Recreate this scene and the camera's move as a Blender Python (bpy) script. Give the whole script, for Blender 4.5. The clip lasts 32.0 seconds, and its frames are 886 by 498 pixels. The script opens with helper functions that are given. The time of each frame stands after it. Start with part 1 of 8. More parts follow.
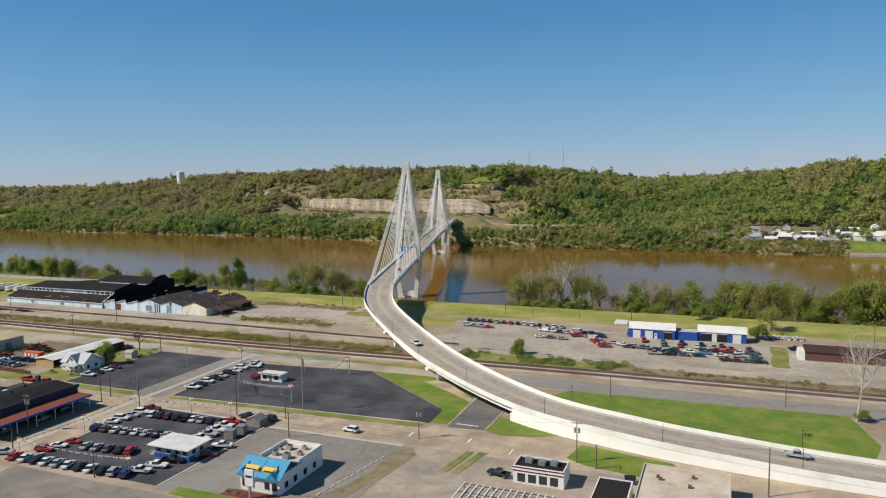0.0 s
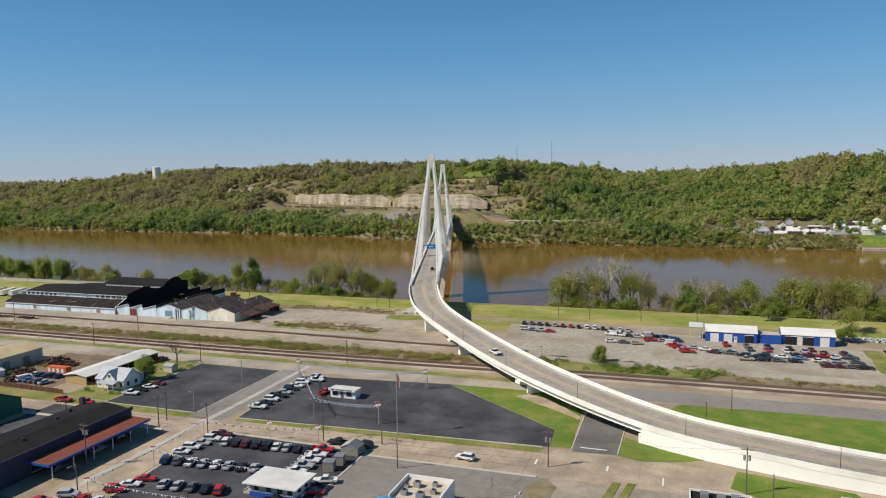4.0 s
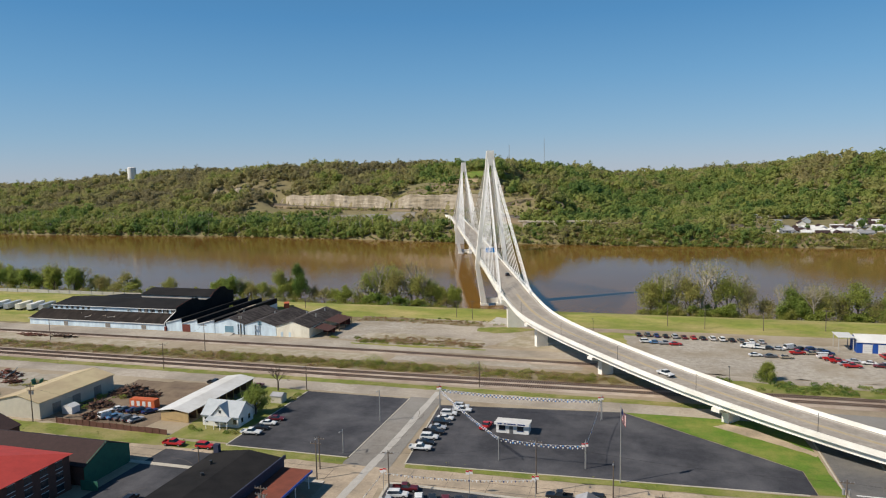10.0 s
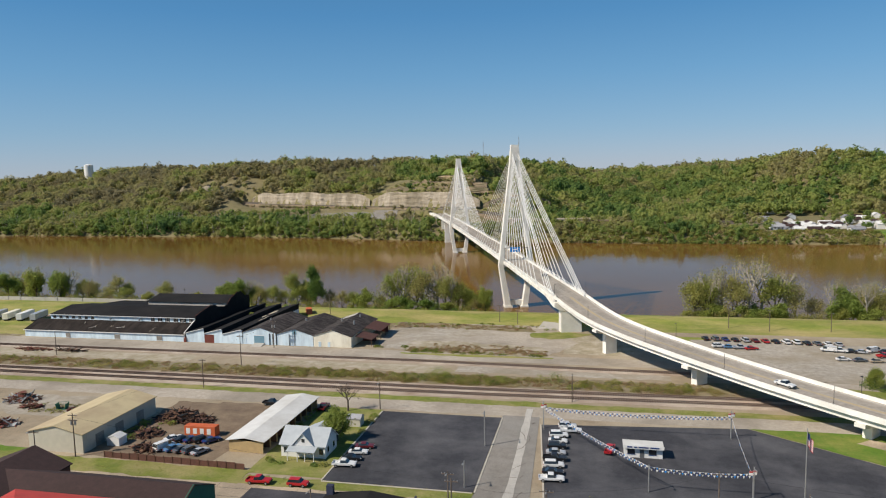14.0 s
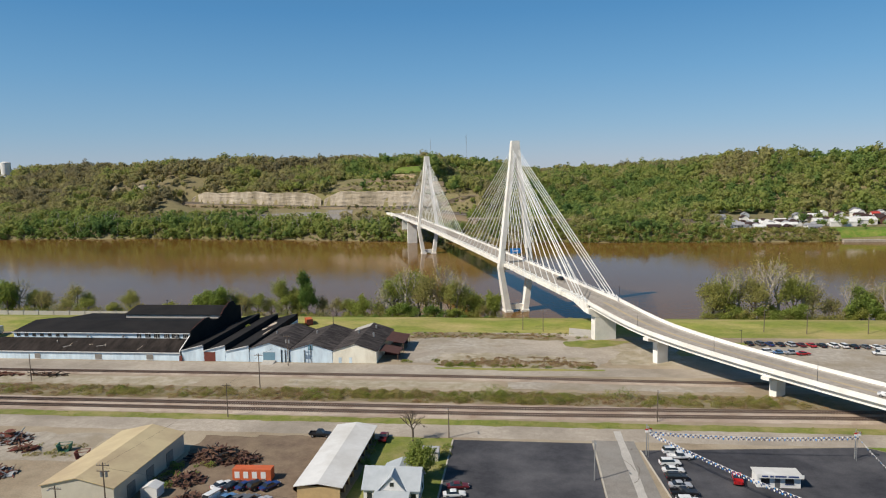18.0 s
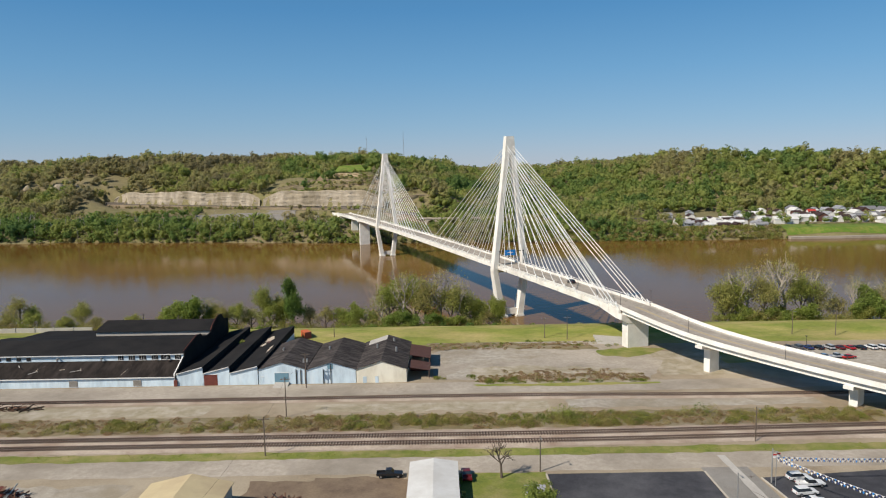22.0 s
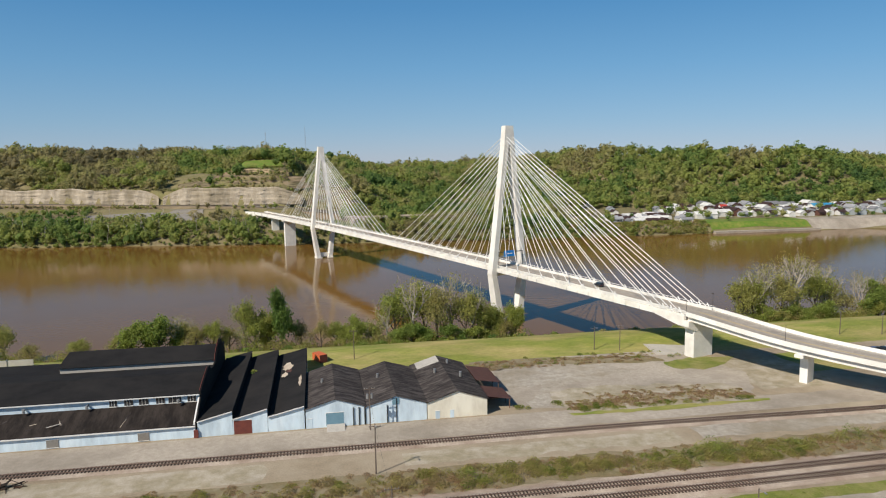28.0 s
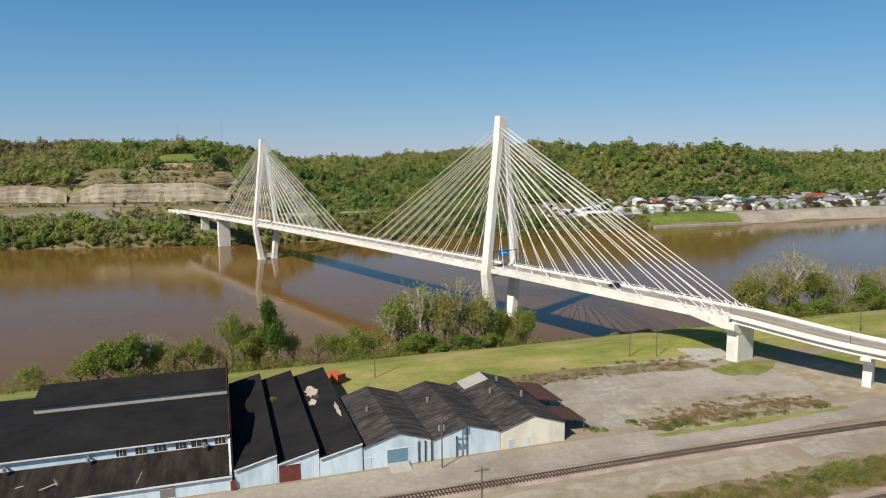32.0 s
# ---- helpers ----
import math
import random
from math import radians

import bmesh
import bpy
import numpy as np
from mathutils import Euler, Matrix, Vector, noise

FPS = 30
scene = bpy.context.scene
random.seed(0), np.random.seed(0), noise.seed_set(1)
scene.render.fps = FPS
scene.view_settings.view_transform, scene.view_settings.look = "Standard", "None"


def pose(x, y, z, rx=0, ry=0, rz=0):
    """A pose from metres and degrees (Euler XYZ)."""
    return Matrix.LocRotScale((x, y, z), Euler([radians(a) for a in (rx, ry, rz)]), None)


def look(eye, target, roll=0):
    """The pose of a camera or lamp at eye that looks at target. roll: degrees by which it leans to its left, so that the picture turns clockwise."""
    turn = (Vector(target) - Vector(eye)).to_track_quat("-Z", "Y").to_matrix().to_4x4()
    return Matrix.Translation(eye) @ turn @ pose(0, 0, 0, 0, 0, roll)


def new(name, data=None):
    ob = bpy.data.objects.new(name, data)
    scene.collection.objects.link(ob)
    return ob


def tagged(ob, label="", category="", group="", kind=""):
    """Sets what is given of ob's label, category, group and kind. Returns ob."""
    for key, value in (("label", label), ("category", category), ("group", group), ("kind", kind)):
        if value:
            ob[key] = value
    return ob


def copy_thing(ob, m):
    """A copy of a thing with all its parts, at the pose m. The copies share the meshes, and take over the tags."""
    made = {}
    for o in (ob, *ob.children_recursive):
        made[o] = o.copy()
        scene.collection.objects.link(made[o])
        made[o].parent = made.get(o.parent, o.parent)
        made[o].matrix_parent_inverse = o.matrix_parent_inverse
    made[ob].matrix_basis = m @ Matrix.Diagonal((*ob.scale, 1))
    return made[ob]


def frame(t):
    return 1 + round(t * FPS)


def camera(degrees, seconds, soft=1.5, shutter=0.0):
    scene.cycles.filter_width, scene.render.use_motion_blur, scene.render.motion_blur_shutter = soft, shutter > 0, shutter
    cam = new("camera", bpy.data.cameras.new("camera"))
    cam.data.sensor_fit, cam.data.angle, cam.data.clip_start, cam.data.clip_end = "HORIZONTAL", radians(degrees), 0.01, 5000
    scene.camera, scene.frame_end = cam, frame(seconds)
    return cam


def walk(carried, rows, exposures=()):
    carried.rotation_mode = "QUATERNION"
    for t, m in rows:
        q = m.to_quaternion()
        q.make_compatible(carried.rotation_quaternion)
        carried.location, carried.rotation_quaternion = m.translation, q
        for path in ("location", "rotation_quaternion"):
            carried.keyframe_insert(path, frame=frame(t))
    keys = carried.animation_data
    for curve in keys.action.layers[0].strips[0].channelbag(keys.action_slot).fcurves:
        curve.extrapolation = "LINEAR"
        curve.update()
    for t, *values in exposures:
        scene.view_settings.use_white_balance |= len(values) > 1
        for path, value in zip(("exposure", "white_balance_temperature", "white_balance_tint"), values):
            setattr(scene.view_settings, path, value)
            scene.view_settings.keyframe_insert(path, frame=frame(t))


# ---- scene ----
cam = camera(64.94, 32.0, soft=1.12)
METRES, EYE, TILT, LEAN, TURN = 359.8, 68.0, 0.0, 0.0, 21.8
ROWS = [
    (0, 0.00267, -0.00633, 0.00317, 0.148, -5.795, 0.882),
    (0.5, -0.01062, 0.00226, 0.00308, -0.14, -5.84, 0.886),
    (1, -0.02388, 0.01076, 0.00298, -0.428, -5.924, 0.902),
    (1.5, -0.03721, 0.01915, 0.00287, -0.715, -6.018, 0.897),
    (2, -0.05041, 0.02775, 0.00275, -1.032, -6.071, 0.923),
    (2.5, -0.06359, 0.03635, 0.00262, -1.408, -6.114, 0.93),
    (3, -0.07683, 0.04496, 0.00248, -1.793, -6.135, 0.936),
    (3.5, -0.09015, 0.05366, 0.00233, -2.168, -6.176, 0.953),
    (5.5, -0.14257, 0.08779, 0.00226, -3.144, -6.265, 1.004),
    (6, -0.15596, 0.09659, 0.00207, -3.398, -6.253, 1.023),
    (6.5, -0.16933, 0.1051, 0.00198, -3.63, -6.23, 1.031),
    (7, -0.18269, 0.1137, 0.00187, -3.903, -6.248, 1.03),
    (7.5, -0.19582, 0.12251, 0.00157, -4.195, -6.274, 1.069),
    (8, -0.20913, 0.1311, 0.00136, -4.437, -6.291, 1.079),
    (8.5, -0.22222, 0.1398, 0.00124, -4.699, -6.277, 1.099),
    (9, -0.23539, 0.14849, 0.00102, -4.97, -6.252, 1.118),
    (9.5, -0.24865, 0.15708, 0.00059, -5.271, -6.217, 1.118),
    (10, -0.26179, 0.16597, 0.00036, -5.622, -6.212, 1.139),
    (10.5, -0.27471, 0.17475, -7e-05, -5.973, -6.257, 1.149),
    (11, -0.28752, 0.18392, -0.0003, -6.344, -6.311, 1.16),
    (11.5, -0.30021, 0.19309, -0.00054, -6.795, -6.315, 1.18),
    (12, -0.31269, 0.20256, -0.00068, -7.246, -6.319, 1.181),
    (12.5, -0.32516, 0.21221, -0.00092, -7.726, -6.332, 1.182),
    (13, -0.33741, 0.22216, -0.00126, -8.187, -6.326, 1.193),
    (13.5, -0.34966, 0.2321, -0.0015, -8.698, -6.379, 1.184),
    (14, -0.36169, 0.24254, -0.00175, -9.398, -6.442, 1.176),
    (14.5, -0.37352, 0.25296, -0.00189, -10.139, -6.455, 1.167),
    (16.5, -0.41864, 0.29588, -0.00235, -13.493, -6.637, 1.073),
    (17, -0.42962, 0.30696, -0.00229, -14.084, -6.64, 1.074),
    (17.5, -0.44041, 0.31822, -0.00252, -14.646, -6.623, 1.066),
    (18, -0.45109, 0.32978, -0.00285, -15.318, -6.616, 1.047),
    (18.5, -0.46166, 0.34142, -0.00287, -16.12, -6.649, 1.039),
    (19, -0.47194, 0.35325, -0.003, -16.992, -6.702, 1.041),
    (19.5, -0.48201, 0.36527, -0.00321, -18.005, -6.715, 1.022),
    (20, -0.49208, 0.37738, -0.00353, -18.848, -6.709, 0.993),
    (20.5, -0.50185, 0.38967, -0.00393, -19.661, -6.732, 0.985),
    (21, -0.51142, 0.40204, -0.00434, -20.425, -6.766, 0.946),
    (21.5, -0.5208, 0.41461, -0.00473, -21.229, -6.76, 0.947),
    (22, -0.52987, 0.42725, -0.00512, -22.053, -6.755, 0.928),
    (22.5, -0.53865, 0.44009, -0.0056, -22.768, -6.78, 0.919),
    (23, -0.54753, 0.4532, -0.00608, -23.644, -6.805, 0.88),
    (23.5, -0.55612, 0.4665, -0.00655, -24.58, -6.81, 0.871),
    (24, -0.56441, 0.47968, -0.0069, -25.486, -6.856, 0.842),
    (24.5, -0.57261, 0.49315, -0.00756, -26.333, -6.892, 0.822),
    (25, -0.58052, 0.5067, -0.0081, -27.111, -6.898, 0.812),
    (25.5, -0.58833, 0.52033, -0.00843, -27.859, -6.915, 0.802),
    (27.5, -0.61618, 0.57555, -0.00935, -31.098, -7.048, 0.711),
    (28, -0.62275, 0.58979, -0.00983, -32.139, -7.088, 0.7),
    (28.5, -0.62913, 0.6042, -0.0101, -33.111, -7.128, 0.669),
    (29, -0.63512, 0.61869, -0.01065, -34.124, -7.189, 0.647),
    (29.5, -0.64112, 0.63325, -0.01099, -35.198, -7.24, 0.606),
    (30, -0.64674, 0.6482, -0.01152, -36.293, -7.292, 0.584),
    (30.5, -0.65218, 0.66302, -0.01183, -37.388, -7.345, 0.561),
    (31, -0.65733, 0.67802, -0.01223, -38.404, -7.388, 0.529),
    (31.5, -0.6622, 0.693, -0.01252, -39.131, -7.432, 0.516),
    (32, -0.66699, 0.70785, -0.01289, -39.87, -7.477, 0.492),
]
walk(cam, [(t, pose(0, 0, EYE, TILT, LEAN, TURN) @ pose(METRES * x, METRES * y, METRES * z, 90 + pitch, roll, yaw)) for t, x, y, z, yaw, pitch, roll in ROWS])

# ---- world and light ----
SUN_TO = Vector((-0.82, -0.57, 0.905)).normalized()
world = bpy.data.worlds.new("world")
scene.world = world
world.use_nodes = True
_sky = world.node_tree.nodes.new("ShaderNodeTexSky")
_sky.sky_type, _sky.sun_disc = "NISHITA", False
_sky.sun_elevation, _sky.sun_rotation = radians(42.0), radians(235.0)
_sky.altitude, _sky.air_density, _sky.dust_density, _sky.ozone_density = 2000.0, 1.0, 0.6, 3.0
_bg = world.node_tree.nodes["Background"]
_bg.inputs["Strength"].default_value = 0.087
_wb = world.node_tree.nodes.new("ShaderNodeMix")
_wb.data_type, _wb.blend_type = "RGBA", "MULTIPLY"
_wb.inputs[0].default_value, _wb.inputs[7].default_value = 1.0, (0.79, 0.945, 1.06, 1.0)
world.node_tree.links.new(_sky.outputs["Color"], _wb.inputs[6])
# clear spring air: a cyan zenith over a lilac-grey horizon
_parts = []
for _w in ((1.155, 0.0, -0.085), (0.0, 0.625, 0.24), (0.0, 0.0, 1.0)):
    _d = world.node_tree.nodes.new("ShaderNodeVectorMath")
    _d.operation = "DOT_PRODUCT"
    _d.inputs[1].default_value = _w
    world.node_tree.links.new(_wb.outputs[2], _d.inputs[0])
    _parts.append(_d.outputs["Value"])
_cc = world.node_tree.nodes.new("ShaderNodeCombineColor")
for _k, _o in enumerate(_parts):
    world.node_tree.links.new(_o, _cc.inputs[_k])
world.node_tree.links.new(_cc.outputs["Color"], _bg.inputs["Color"])
# thin even haze over the clear sky: pale at the horizon, deeper blue above
_hz = world.node_tree.nodes.new("ShaderNodeTexCoord")
_hs = world.node_tree.nodes.new("ShaderNodeSeparateXYZ")
_hr = world.node_tree.nodes.new("ShaderNodeValToRGB")
_hr.color_ramp.elements[0].position, _hr.color_ramp.elements[0].color = 0.0, (0.345, 0.445, 0.53, 1)
_hr.color_ramp.elements[1].position, _hr.color_ramp.elements[1].color = 1.0, (0.022, 0.055, 0.14, 1)
for _p, _c in ((0.055, (0.245, 0.402, 0.545)), (0.13, (0.150, 0.337, 0.56)), (0.21, (0.080, 0.255, 0.52)), (0.45, (0.035, 0.11, 0.26))):
    _hr.color_ramp.elements.new(_p).color = (*_c, 1)
_hb = world.node_tree.nodes.new("ShaderNodeBackground")
_hb.inputs["Strength"].default_value = 1.07
_hm = world.node_tree.nodes.new("ShaderNodeMixShader")
_hm.inputs[0].default_value = 0.62
world.node_tree.links.new(_hz.outputs["Generated"], _hs.inputs[0])
world.node_tree.links.new(_hs.outputs["Z"], _hr.inputs["Fac"])
world.node_tree.links.new(_hr.outputs["Color"], _hb.inputs["Color"])
world.node_tree.links.new(_bg.outputs[0], _hm.inputs[1])
world.node_tree.links.new(_hb.outputs[0], _hm.inputs[2])
world.node_tree.links.new(_hm.outputs[0], world.node_tree.nodes["World Output"].inputs["Surface"])
sun_data = bpy.data.lights.new("sun", "SUN")
sun_data.energy, sun_data.angle, sun_data.color = 5.0, radians(0.53), (1.0, 0.915, 0.80)
sun = new("sun", sun_data)
sun.matrix_world = look((0, 0, 300), Vector((0, 0, 300)) - SUN_TO)

# ---- materials ----
def mat(name, c1, c2=None, s=1.0, rough=0.85, bump=0.0, metal=0.0, c3=None, s3=0.04, spec=0.3, obj_rand=0.0, island=0.0, stretch=(1, 1, 1), bdist=0.05):
    m = bpy.data.materials.new(name)
    m.use_nodes = True
    nt = m.node_tree
    b = nt.nodes["Principled BSDF"]
    b.inputs["Roughness"].default_value, b.inputs["Metallic"].default_value = rough, metal
    b.inputs["Specular IOR Level"].default_value = spec
    tc = nt.nodes.new("ShaderNodeTexCoord")
    mp = nt.nodes.new("ShaderNodeMapping")
    mp.inputs["Scale"].default_value = stretch
    nt.links.new(tc.outputs["Object"], mp.inputs["Vector"])

    def nz(scale, detail, lo, hi):
        n = nt.nodes.new("ShaderNodeTexNoise")
        n.inputs["Scale"].default_value, n.inputs["Detail"].default_value = scale, detail
        n.inputs["Roughness"].default_value = 0.65
        nt.links.new(mp.outputs["Vector"], n.inputs["Vector"])
        r = nt.nodes.new("ShaderNodeMapRange")
        r.inputs["From Min"].default_value, r.inputs["From Max"].default_value = lo, hi
        nt.links.new(n.outputs["Fac"], r.inputs["Value"])
        return n, r.outputs["Result"]

    def mix(a, bcol, fac, mode="MIX"):
        k = nt.nodes.new("ShaderNodeMix")
        k.data_type, k.blend_type = "RGBA", mode
        for sock, v in ((k.inputs[6], a), (k.inputs[7], bcol)):
            if isinstance(v, tuple):
                sock.default_value = (*v, 1)
            else:
                nt.links.new(v, sock)
        if isinstance(fac, float):
            k.inputs[0].default_value = fac
        else:
            nt.links.new(fac, k.inputs[0])
        return k.outputs[2]

    c2 = c2 or tuple(v * 0.75 for v in c1)
    n1, f1 = nz(s, 6, 0.32, 0.68)
    col = mix(c1, c2, f1)
    if c3:
        _, f3 = nz(s3, 5, 0.42, 0.66)
        col = mix(col, c3, f3)
    if bump >= 0.15:
        _, fs_ = nz(s * 7, 4, 0.25, 0.75)
        _, fl_ = nz(0.03, 4, 0.3, 0.7)
        for fac_, lo_, hi_ in ((fs_, 0.80, 1.18), (fl_, 0.86, 1.12)):
            r = nt.nodes.new("ShaderNodeMapRange")
            r.inputs["To Min"].default_value, r.inputs["To Max"].default_value = lo_, hi_
            nt.links.new(fac_, r.inputs["Value"])
            h = nt.nodes.new("ShaderNodeHueSaturation")
            nt.links.new(r.outputs["Result"], h.inputs["Value"])
            nt.links.new(col, h.inputs["Color"])
            col = h.outputs["Color"]
    for amount, node, out in ((obj_rand, "ShaderNodeObjectInfo", "Random"), (island, "ShaderNodeNewGeometry", "Random Per Island")):
        if amount:
            o = nt.nodes.new(node)
            r = nt.nodes.new("ShaderNodeMapRange")
            r.inputs["To Min"].default_value, r.inputs["To Max"].default_value = 1 - amount, 1 + amount
            nt.links.new(o.outputs[out], r.inputs["Value"])
            h = nt.nodes.new("ShaderNodeHueSaturation")
            nt.links.new(r.outputs["Result"], h.inputs["Value"])
            nt.links.new(col, h.inputs["Color"])
            col = h.outputs["Color"]
    nt.links.new(col, b.inputs["Base Color"])
    if bump:
        k = nt.nodes.new("ShaderNodeBump")
        k.inputs["Strength"].default_value, k.inputs["Distance"].default_value = bump, bdist
        nt.links.new(n1.outputs["Fac"], k.inputs["Height"])
        nt.links.new(k.outputs["Normal"], b.inputs["Normal"])
    return m


def leaf_mat(name, stops, s=0.25, vary=0.0, relief=0.0):
    """Foliage whose hue follows the tint of each tree, with a finer change from clump to clump."""
    m = mat(name, (0.1, 0.1, 0.1), rough=0.75, spec=0.12)
    nt = m.node_tree
    b = nt.nodes["Principled BSDF"]
    at = nt.nodes.new("ShaderNodeAttribute")
    at.attribute_name = "tint"
    isl = nt.nodes.new("ShaderNodeNewGeometry")
    add = nt.nodes.new("ShaderNodeMath")
    add.operation = "MULTIPLY_ADD"
    add.inputs[1].default_value = 0.05
    nt.links.new(isl.outputs["Random Per Island"], add.inputs[0])
    nt.links.new(at.outputs["Fac"], add.inputs[2])
    ramp = nt.nodes.new("ShaderNodeValToRGB")
    ramp.color_ramp.elements[0].position, ramp.color_ramp.elements[0].color = stops[0][0], (*stops[0][1], 1)
    ramp.color_ramp.elements[1].position, ramp.color_ramp.elements[1].color = stops[-1][0], (*stops[-1][1], 1)
    for p, c in stops[1:-1]:
        ramp.color_ramp.elements.new(p).color = (*c, 1)
    fac = add.outputs[0]
    if vary:
        oi = nt.nodes.new("ShaderNodeObjectInfo")
        mr = nt.nodes.new("ShaderNodeMapRange")
        mr.inputs["To Min"].default_value, mr.inputs["To Max"].default_value = -vary * 0.6, vary
        sm = nt.nodes.new("ShaderNodeMath")
        nt.links.new(oi.outputs["Random"], mr.inputs["Value"])
        nt.links.new(fac, sm.inputs[0])
        nt.links.new(mr.outputs["Result"], sm.inputs[1])
        fac = sm.outputs[0]
    nt.links.new(fac, ramp.inputs["Fac"])
    n = nt.nodes.new("ShaderNodeTexNoise")
    n.inputs["Scale"].default_value, n.inputs["Detail"].default_value = s, 5
    r = nt.nodes.new("ShaderNodeMapRange")
    r.inputs["From Min"].default_value, r.inputs["From Max"].default_value = 0.3, 0.7
    r.inputs["To Min"].default_value, r.inputs["To Max"].default_value = (0.9, 1.1) if relief else (0.78, 1.22)
    tc = nt.nodes.new("ShaderNodeTexCoord")
    nt.links.new(tc.outputs["Object"], n.inputs["Vector"])
    nt.links.new(n.outputs["Fac"], r.inputs["Value"])
    h = nt.nodes.new("ShaderNodeHueSaturation")
    nt.links.new(r.outputs["Result"], h.inputs["Value"])
    nt.links.new(ramp.outputs["Color"], h.inputs["Color"])
    nt.links.new(h.outputs["Color"], b.inputs["Base Color"])
    if relief:
        bp = nt.nodes.new("ShaderNodeBump")
        bp.inputs["Strength"].default_value, bp.inputs["Distance"].default_value = relief, 1.2
        nt.links.new(n.outputs["Fac"], bp.inputs["Height"])
        nt.links.new(bp.outputs["Normal"], b.inputs["Normal"])
    tr = nt.nodes.new("ShaderNodeBsdfTranslucent")
    ms = nt.nodes.new("ShaderNodeMixShader")
    ms.inputs[0].default_value = 0.55
    nt.links.new(h.outputs["Color"], tr.inputs["Color"])
    nt.links.new(b.outputs["BSDF"], ms.inputs[1])
    nt.links.new(tr.outputs["BSDF"], ms.inputs[2])
    nt.links.new(ms.outputs["Shader"], nt.nodes["Material Output"].inputs["Surface"])
    return m


M = {}
M["dirt"] = mat("dirt", (0.36, 0.285, 0.195), (0.27, 0.215, 0.145), 0.35, 0.95, 0.4, c3=(0.38, 0.32, 0.235), s3=0.03)
M["gravel"] = mat("gravel", (0.48, 0.42, 0.345), (0.36, 0.31, 0.25), 0.8, 0.95, 0.4, c3=(0.28, 0.24, 0.19), s3=0.045)
M["pale_gravel"] = mat("pale_gravel", (0.51, 0.455, 0.38), (0.31, 0.275, 0.225), 0.5, 0.95, 0.4, c3=(0.28, 0.235, 0.17), s3=0.06)
M["asphalt"] = mat("asphalt", (0.056, 0.056, 0.063), (0.04, 0.04, 0.046), 0.5, 0.9, 0.2, c3=(0.098, 0.096, 0.102), s3=0.06)
M["old_asphalt"] = mat("old_asphalt", (0.27, 0.245, 0.215), (0.20, 0.18, 0.155), 0.5, 0.92, 0.2, c3=(0.27, 0.255, 0.23), s3=0.05)
M["concrete_road"] = mat("concrete_road", (0.52, 0.415, 0.30), (0.41, 0.325, 0.232), 0.3, 0.9, 0.15, c3=(0.29, 0.238, 0.175), s3=0.09)
M["pale_concrete"] = mat("pale_concrete", (0.50, 0.47, 0.42), (0.42, 0.39, 0.35), 0.5, 0.9, 0.15)
M["deck_road"] = mat("deck_road", (0.45, 0.40, 0.335), (0.39, 0.345, 0.285), 0.4, 0.9, 0.15, c3=(0.35, 0.305, 0.25), s3=0.06)
M["median_tan"] = mat("median_tan", (0.52, 0.41, 0.25), (0.44, 0.345, 0.21), 0.5, 0.9, 0.15, c3=(0.40, 0.33, 0.23), s3=0.12)
M["grass"] = mat("grass", (0.205, 0.225, 0.042), (0.13, 0.165, 0.03), 0.35, 0.95, 0.7, c3=(0.29, 0.25, 0.10), s3=0.12, bdist=0.2)
M["dry_grass"] = mat("dry_grass", (0.275, 0.285, 0.06), (0.165, 0.205, 0.036), 0.16, 0.95, 0.7, c3=(0.40, 0.325, 0.13), s3=0.05, stretch=(0.6, 1.5, 1), bdist=0.25)
M["lawn"] = mat("lawn", (0.125, 0.205, 0.022), (0.09, 0.165, 0.018), 0.4, 0.95, 0.5, c3=(0.215, 0.225, 0.05), s3=0.13, bdist=0.15)
M["hill_soil"] = mat("hill_soil", (0.24, 0.20, 0.10), (0.17, 0.16, 0.065), 0.08, 0.95, 0.5, c3=(0.20, 0.16, 0.09), s3=0.01, bdist=1.0)
M["white_concrete"] = mat("white_concrete", (0.86, 0.835, 0.77), (0.81, 0.785, 0.72), 0.25, 0.75, 0.08, c3=(0.68, 0.65, 0.59), s3=0.12)
M["wall_white"] = mat("wall_white", (0.92, 0.905, 0.86), (0.88, 0.86, 0.81), 0.25, 0.75, 0.05, c3=(0.84, 0.82, 0.76), s3=0.15)
M["weed_ground"] = mat("weed_ground", (0.25, 0.185, 0.10), (0.15, 0.135, 0.06), 0.4, 0.95, 0.5, c3=(0.28, 0.235, 0.16), s3=0.15)
M["thin_weeds"] = mat("thin_weeds", (0.37, 0.315, 0.22), (0.27, 0.235, 0.15), 0.5, 0.95, 0.4, c3=(0.46, 0.40, 0.32), s3=0.2)
M["mid_asphalt"] = mat("mid_asphalt", (0.15, 0.145, 0.14), (0.11, 0.107, 0.105), 0.5, 0.92, 0.2, c3=(0.20, 0.185, 0.165), s3=0.09)
M["street_grey"] = mat("street_grey", (0.21, 0.19, 0.165), (0.16, 0.145, 0.125), 0.4, 0.92, 0.2, c3=(0.28, 0.25, 0.21), s3=0.07)
M["lane_tan"] = mat("lane_tan", (0.43, 0.365, 0.285), (0.34, 0.285, 0.22), 0.4, 0.92, 0.2, c3=(0.27, 0.235, 0.19), s3=0.1)
M["tyre_track"] = mat("tyre_track", (0.29, 0.255, 0.215), (0.35, 0.31, 0.262), 0.12, 0.92, 0.15, c3=(0.39, 0.345, 0.29), s3=0.3)
M["cable_white"] = mat("cable_white", (0.80, 0.79, 0.76), (0.76, 0.75, 0.72), 1.0, 0.5)
M["dark_metal"] = mat("dark_metal", (0.06, 0.06, 0.06), None, 2.0, 0.55, metal=0.4)
